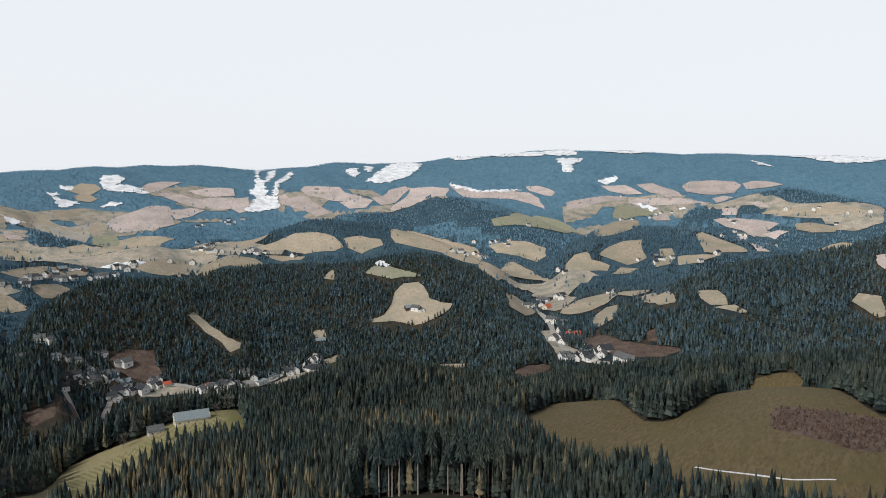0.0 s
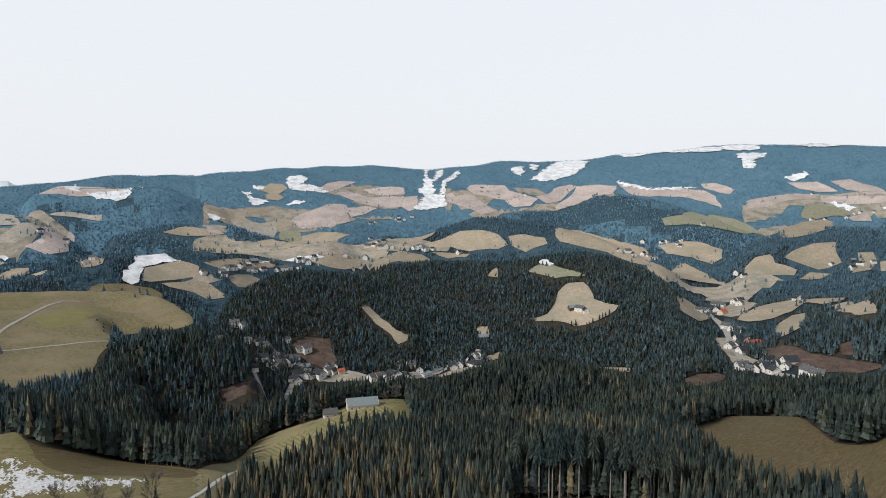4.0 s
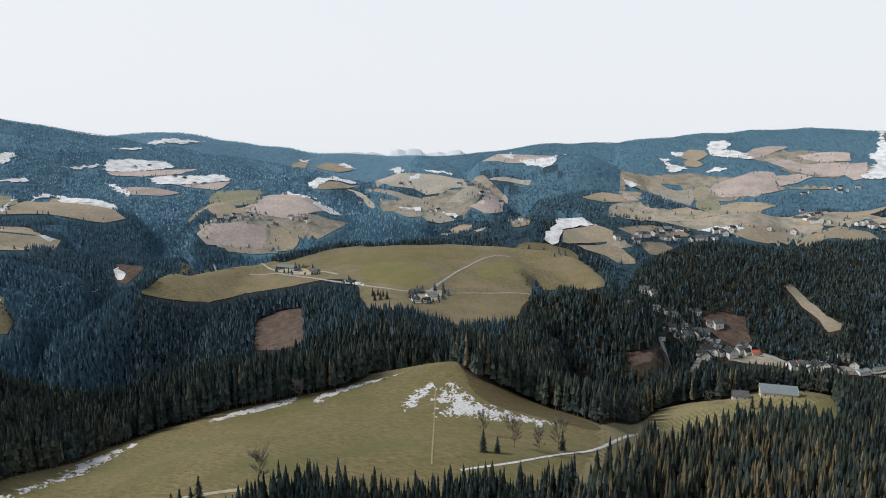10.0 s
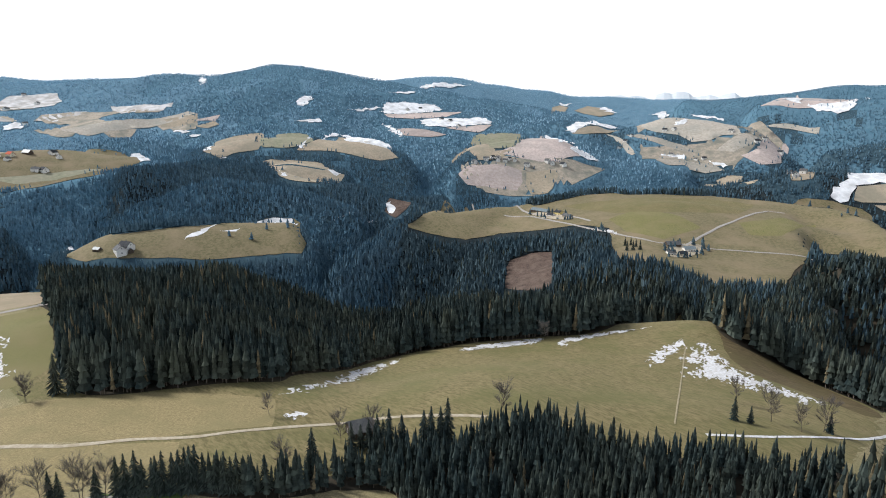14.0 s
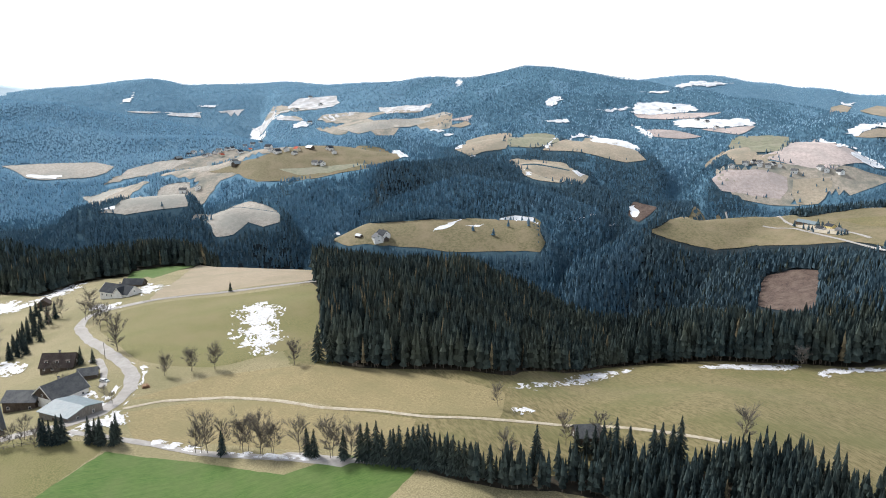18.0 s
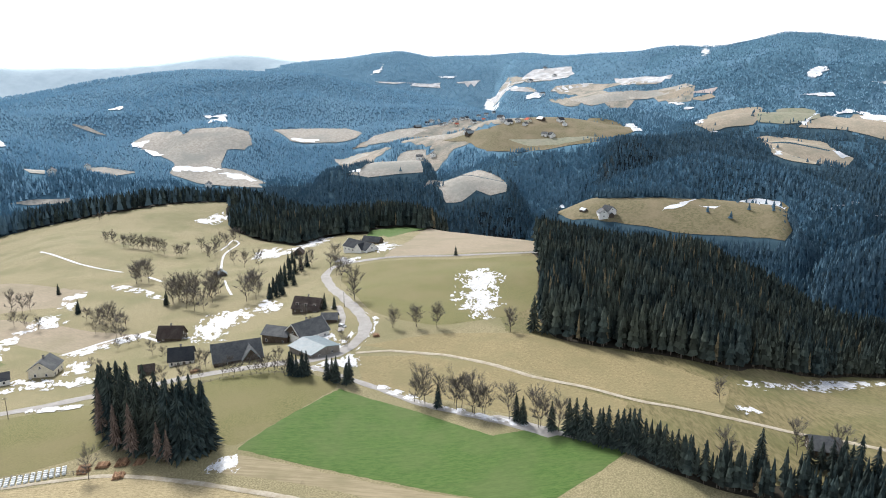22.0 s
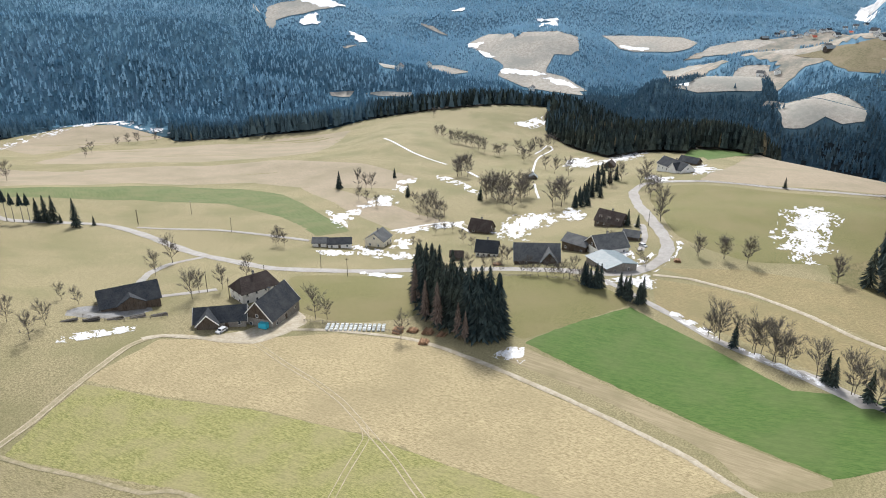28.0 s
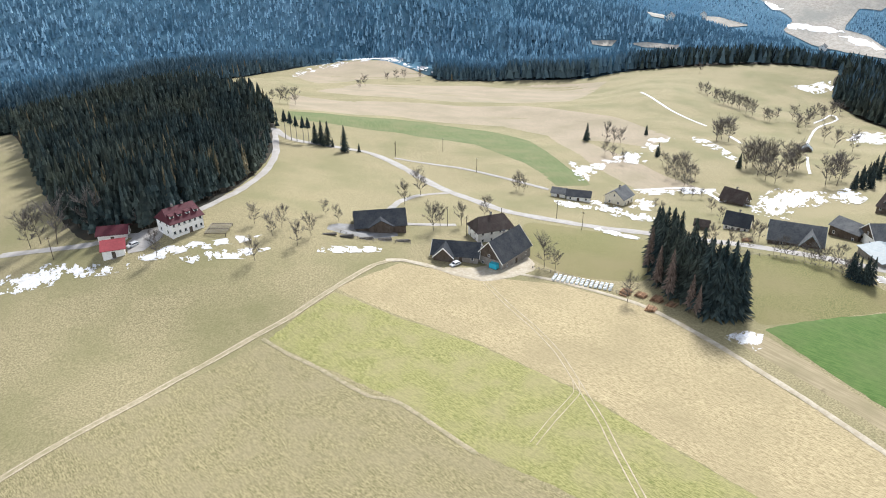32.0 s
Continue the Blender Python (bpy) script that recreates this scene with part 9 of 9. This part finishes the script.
for wx in (-1.4, 1.4):
    for wy in (-1.5, 1.5):
        wv, wf = [], []
        tube(wv, wf, (wx, wy - 0.12, 0.35), (wx, wy + 0.12, 0.35), 0.35, 0.35, 10)
        part("wheel", wv, wf + [tuple(range(9, -1, -1)), tuple(range(10, 20))], TIMBER, tarp)
first_bale = None
for i in range(13):
    for j in range(4):
        bx, by = -121.9 + -1.123 * i + -1.08 * j, -174.2 + 1.168 * i + -1.04 * j
        if first_bale is None:
            first_bale = thing("silage_bale", bx, by, 0, "white film-wrapped silage bale in the yard rows", "bale", "silage bales")
            bv, bf = [], []
            tube(bv, bf, (0, -0.55, 0.42), (0, 0.55, 0.42), 0.46, 0.46, 12)
            part("wrapped_roll", bv, bf + [tuple(range(11, -1, -1)), tuple(range(12, 24))], WRAP, first_bale)
        else:
            copy_thing(first_bale, pose(bx, by, ground_at(bx, by), 0, 0, thing_rng.uniform(-12, 12) + 40))
for x, y, n, rows in ((-58.5, -229.9, 4, 2), (-64.6, -227.7, 5, 3), (-71.5, -225.6, 4, 2), (-78.2, -223.6, 5, 2), (-84.6, -220.9, 4, 2)):
    log_pile(x, y, 70 + (x * 7) % 9, n, rows, "low pile of grey weathered timber beside the gravel yard", OLD_LOG, 2.5, 0.2)
for x, y, n, rows in ((-139.9, -157.4, 8, 2), (-142.2, -152.4, 9, 3), (-144.4, -147.2, 9, 4), (-146.0, -142.2, 7, 2)):
    log_pile(x, y, 110 + (x * 7) % 11, n, rows, "pile of fresh orange-brown logs by the track")
log_pile(-137.7, -142.4, 125, 8, 3, "pile of fresh orange-brown logs by the track")
log_pile(-213.8, -174.5, 178, 8, 3, "pile of fresh orange-brown logs by the track")
log_pile(-269.7, -118.9, 117, 7, 3, "pile of fresh orange-brown logs by the track")
log_pile(-137.8, -155.3, 21, 7, 2, "pile of fresh orange-brown logs by the track")
utility_pole(-138.3, -369.2)
utility_pole(-169.9, -370.5)
utility_pole(-111.1, -220.1)
utility_pole(-131.1, -227.8)
utility_pole(-136.2, -364.3)
utility_pole(-167.1, -319.5)
utility_pole(-164.0, -216.3)
utility_pole(-108.3, -231.9)
utility_pole(-274.9, -266.0)
utility_pole(34.3, -248.7)
utility_pole(-162.6, -233.4)
utility_pole(-310.7, -154.9)
car(-94.8, -196.3, 15, "silver car parked in snow beside the farm wing")
car(-278.7, -140.4, 70, "silver car parked on the side lane")
car(8.4, -238.2, 30, "silver car parked beside the white house")
slat_terrace(-20.3, -237.0, 65, "weathered slatted terrace beside the white house")
fence([(-120.4, -185.4), (-129.6, -173.6), (-137, -155.9)], "weathered post-and-rail fence by the farmyard")
fence([(-430, -186), (-445, -152), (-462, -113), (-467, -83)], "post-and-rail fence beside the upper lane")
fence([(-63.4, -231.6), (-71.1, -223.7), (-86.4, -218.2)], "low rail fence of the storage yard")
fence([(-191.4, -174.9), (-204.4, -153), (-211.9, -136.2), (-215.2, -122.7)], "post-and-rail fence along the hamlet road")

# ---- woods: conifers joined into stands, the nearer ones in more detail ----
def conifer_mesh(tiers, sides, rng):
    """A spruce of unit height: drooping, uneven tiers round a thin trunk."""
    v, f = [], []
    for k in range(tiers):
        z0 = 0.17 + 0.76 * k / tiers
        z1 = min(1.0, z0 + 1.55 * 0.83 / tiers)
        rad = 0.16 * (1 - 0.93 * k / tiers) ** 0.8
        b = len(v)
        for s in range(sides):
            a = 2 * math.pi * (s + 0.5 * (k % 2)) / sides + rng.uniform(-0.2, 0.2)
            q = rad * rng.uniform(0.7, 1.2)
            v.append((q * math.cos(a), q * math.sin(a), z0 - 0.05 * rng.random()))
        v.append((rng.uniform(-0.01, 0.01), rng.uniform(-0.01, 0.01), z1))
        f += [(b + s, b + (s + 1) % sides, b + sides) for s in range(sides)]
    return np.array(v), np.array(f)


def stand(name, xs, ys, heights, kinds, material, label, wide=1.0, sink=0.0):
    """Many trees joined into one mesh; kinds: prepared tree meshes."""
    rng = np.random.RandomState(len(xs) + 3)
    if not len(xs):
        return None
    zs = land(xs, ys)
    which = rng.randint(0, len(kinds), len(xs))
    vs, fs, off = [], [], 0
    for k, (tv, tf) in enumerate(kinds):
        m = which == k
        n = int(m.sum())
        if not n:
            continue
        a = rng.uniform(0, 2 * math.pi, n)
        h = heights[m]
        w = h * wide * rng.uniform(0.8, 1.25, n)
        c, s = np.cos(a), np.sin(a)
        X = xs[m][:, None] + w[:, None] * (c[:, None] * tv[None, :, 0] - s[:, None] * tv[None, :, 1])
        Y = ys[m][:, None] + w[:, None] * (s[:, None] * tv[None, :, 0] + c[:, None] * tv[None, :, 1])
        Z = zs[m][:, None] - sink + h[:, None] * tv[None, :, 2]
        vs.append(np.stack([X, Y, Z], -1).reshape(-1, 3))
        fs.append((tf[None] + off + np.arange(n)[:, None, None] * len(tv)).reshape(-1, tf.shape[1]))
        off += n * len(tv)
    ob = sheet(name, np.concatenate(vs), np.concatenate(fs), material, smooth=False)
    return tagged(ob, label, "forest", kind="stuff")


# where fields lie open, on a fine fan of bearings and distances
FAN_A, FAN_R = 0.06, 0.0032
fan_a, fan_r = np.meshgrid(np.arange(-46, 204, FAN_A), np.exp(np.arange(math.log(100), math.log(4860), FAN_R)), indexing="ij")
fan_x, fan_y = -fan_r * np.sin(np.radians(fan_a)), fan_r * np.cos(np.radians(fan_a))
open_fan = np.zeros(fan_x.shape, bool)


def mark(poly, value, where=None):
    """Set the part of the fan that lies inside an outline."""
    q = np.array(poly, float)
    az = np.degrees(np.arctan2(-q[:, 0], q[:, 1]))
    az = np.where(az < -60, az + 360, az)
    qr = np.hypot(q[:, 0], q[:, 1])
    if az.max() - az.min() > 170:
        i0, i1, j0, j1 = 0, fan_x.shape[0], 0, fan_x.shape[1]
    else:
        i0, i1 = max(int((az.min() + 46) / FAN_A) - 2, 0), int((az.max() + 46) / FAN_A) + 3
        j0, j1 = max(int((math.log(max(qr.min() * 0.6, 100)) - math.log(100)) / FAN_R) - 2, 0), int((math.log(max(qr.max(), 101)) - math.log(100)) / FAN_R) + 3
    part_x, part_y = fan_x[i0:i1, j0:j1], fan_y[i0:i1, j0:j1]
    if part_x.size:
        hit = inside(part_x.ravel(), part_y.ravel(), poly).reshape(part_x.shape)
        if where is not None:
            hit &= where(part_x, part_y)
        open_fan[i0:i1, j0:j1][hit] = value


for poly in OPEN:
    mark(poly, True)
for poly in MIXED:
    mark(poly, True, lambda u, v: wood_bands(u, v) < 0.1)


def wooded(x, y):
    a = np.degrees(np.arctan2(-x, y))
    a = np.where(a < -60, a + 360, a)
    i = np.clip(np.round((a + 46) / FAN_A).astype(int), 0, open_fan.shape[0] - 1)
    j = np.clip(np.round((np.log(np.maximum(np.hypot(x, y), 100)) - math.log(100)) / FAN_R).astype(int), 0, open_fan.shape[1] - 1)
    return ~open_fan[i, j]


def hides_field(x, y, h):
    """Trees that would hide a field from the camera: left out, to fit its view."""
    r = np.hypot(x, y)
    u, v = x / r, y / r
    z = land(x, y)
    rise = (land(x + 25 * u, y + 25 * v) - z) / 25.0
    near = np.zeros(x.shape, bool)
    for share in (0.4, 0.7, 1.0):
        gap = rise - (z + share * h - EYE) / r
        reach = np.where(gap > 0.01, share * h / np.maximum(gap, 0.01), 0)
        reach = np.minimum(reach, 0.12 * r)
        near |= (reach > 0) & ~wooded(x + u * reach, y + v * reach)
    return near


tree_rng = random.Random(11)
NEAR_KINDS = [conifer_mesh(6, 5, tree_rng) for _ in range(6)]
HALF_KINDS = [conifer_mesh(5, 4, tree_rng) for _ in range(6)]
MID_KINDS = [conifer_mesh(3, 4, tree_rng) for _ in range(5)]
TRUNK = (np.array([(0.022, 0, -0.05), (-0.011, 0.019, -0.05), (-0.011, -0.019, -0.05), (0.012, 0, 1), (-0.006, 0.01, 1), (-0.006, -0.01, 1)]),
         np.array([(0, 1, 4), (0, 4, 3), (1, 2, 5), (1, 5, 4), (2, 0, 3), (2, 3, 5)]))
FAR_KINDS = [conifer_mesh(2, 3, tree_rng) for _ in range(4)]
TINY_KINDS = [conifer_mesh(1, 3, tree_rng) for _ in range(4)]
rng = np.random.RandomState(21)
BANDS = [(110, 262, 2.4, 0, 24), (262, 420, 2.9, 0, 24), (420, 620, 3.9, 1, 24), (620, 850, 4.2, 1, 24), (850, 1200, 4.9, 2, 24), (1200, 1700, 5.6, 2, 24), (1700, 2400, 6.8, 2, 24),
         (2400, 3400, 8.8, 3, 24), (3400, 4840, 12.5, 3, 24)]
# tree colours from clear to most hazed
TONES = (SPRUCE, WOOD_MID, WOOD_HILL, WOOD_FAR, WOOD_HAZED)
for r0, r1, gap, level, tall in BANDS:
    n = int(math.radians(248) * 0.5 * (r1 * r1 - r0 * r0) / gap ** 2)
    rr = np.sqrt(rng.uniform(r0 * r0, r1 * r1, n))
    aa = np.radians(rng.uniform(-45, 203, n))
    tx, ty = -rr * np.sin(aa), rr * np.cos(aa)
    keep = wooded(tx, ty) & (tone(tx, ty) < 5)
    keep &= ~((aa > radians(-6)) & (aa < radians(8)) & (rr > 150) & (rr < 314))
    if r0 < 200:
        keep &= ((aa > radians(36)) & (aa < radians(90))) | (rng.random_sample(n) < 0.5)
    tx, ty = tx[keep], ty[keep]
    clump = np.sin(tx / 37.0 + 2 * np.sin(ty / 61.0)) + np.sin(ty / 29.0 + tx / 83.0)
    taz = np.degrees(np.arctan2(-tx, ty))
    trr = np.hypot(tx, ty)
    young = (taz > 36) & (taz < 90) & (trr < 262)
    hh = rng.uniform(0.7, 1.12, len(tx)) * np.where(young, 11.5, np.where((taz > 150) | (taz < -150), 16.5, np.where((taz > 72) & (trr < 600), 19.5, tall))) * (1 + 0.07 * clump)
    seen = in_view(tx, ty, land(tx, ty) + hh)
    seen |= rng.random_sample(len(tx)) < 0.05
    tx, ty, hh, clump, taz, trr = tx[seen], ty[seen], hh[seen], clump[seen], taz[seen], trr[seen]
    hh = hh * np.interp(trr, [500, 900, 1500, 2400, 3000, 4500], [1.0, 0.85, 0.66, 0.5, 0.38, 0.26])
    if r1 > 900:
        clear = ~hides_field(tx, ty, hh)
        tx, ty, hh, clump, taz, trr = tx[clear], ty[clear], hh[clear], clump[clear], taz[clear], trr[clear]
    larch = (rng.random_sample(len(tx)) < np.where(clump > 1.1, 0.14, 0.025) + np.where(clump > 0.35, 0.42, 0.05) * ((taz > 0) & (taz < 40) & (trr < 560)) + 0.12 * ((taz < 0) & (taz > -40) & (trr < 450))) & (level < 2)
    if r0 < 420:
        stand("tree_trunks", tx, ty, hh * 0.5, [TRUNK], BARK, "bare grey trunks at the foot of the spruce forest")
    kinds = HALF_KINDS if r0 == 420 else (NEAR_KINDS, MID_KINDS, FAR_KINDS, TINY_KINDS)[level]
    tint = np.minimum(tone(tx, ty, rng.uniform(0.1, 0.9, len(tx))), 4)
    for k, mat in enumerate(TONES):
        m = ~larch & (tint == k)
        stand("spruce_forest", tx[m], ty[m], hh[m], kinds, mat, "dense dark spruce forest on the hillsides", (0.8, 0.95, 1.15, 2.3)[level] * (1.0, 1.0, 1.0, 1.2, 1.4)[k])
    stand("larch_stand", tx[larch], ty[larch], hh[larch] * 0.95, kinds, LARCH, "bare brown larches among the spruces", 0.62)

# bare bramble bushes crowd the thicket on the spur meadow
BUSH_KINDS = [conifer_mesh(2, 5, tree_rng) for _ in range(4)]
bush_a, bush_r = rng.uniform(-34, -24, 2600), rng.uniform(330, 640, 2600)
bx, by = -bush_r * np.sin(np.radians(bush_a)), bush_r * np.cos(np.radians(bush_a))
THICKET = [(209, 426), (223, 443), (235, 425), (261, 394), (222, 333), (206, 338), (194, 391)]
inner = inside(bx, by, THICKET)
stand("bramble_thicket", bx[inner], by[inner], rng.uniform(1.4, 3.2, int(inner.sum())), BUSH_KINDS, BRAMBLE, "bare brown bramble bushes on the spur meadow", 2.4)

# single trees and small groups that stand about in the far pastures
n = 12000
rr = np.sqrt(rng.uniform(700 ** 2, 4500 ** 2, n))
aa = np.radians(rng.uniform(-42, 150, n))
tx, ty = -rr * np.sin(aa), rr * np.cos(aa)
tint = tone(tx, ty)
lone = (rr > home(np.degrees(aa)) * 1.3) & ~wooded(tx, ty) & (np.sin(tx / 53.0) + np.sin(ty / 47.0 + tx / 90.0) > 0.85)
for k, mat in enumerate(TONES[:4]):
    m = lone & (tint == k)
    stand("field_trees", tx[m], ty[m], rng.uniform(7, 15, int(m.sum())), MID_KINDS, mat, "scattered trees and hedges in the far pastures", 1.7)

# hedges and tree rows along the edges of the far fields
hedge = np.array(HEDGES)
hedge = hedge[np.degrees(np.arctan2(-hedge[:, 0], hedge[:, 1])) < 120]
run = np.sin(hedge[:, 0] / 71.0 + 2 * np.sin(hedge[:, 1] / 57.0)) + np.sin(hedge[:, 1] / 43.0)
hedge = np.repeat(hedge[run > -0.1], 3, axis=0)
hr = np.hypot(hedge[:, 0], hedge[:, 1])
hedge = hedge + rng.normal(0, 1, hedge.shape) * (0.0035 * hr)[:, None]
hedge = hedge[rng.random_sample(len(hedge)) < 0.6]
tint = tone(hedge[:, 0], hedge[:, 1])
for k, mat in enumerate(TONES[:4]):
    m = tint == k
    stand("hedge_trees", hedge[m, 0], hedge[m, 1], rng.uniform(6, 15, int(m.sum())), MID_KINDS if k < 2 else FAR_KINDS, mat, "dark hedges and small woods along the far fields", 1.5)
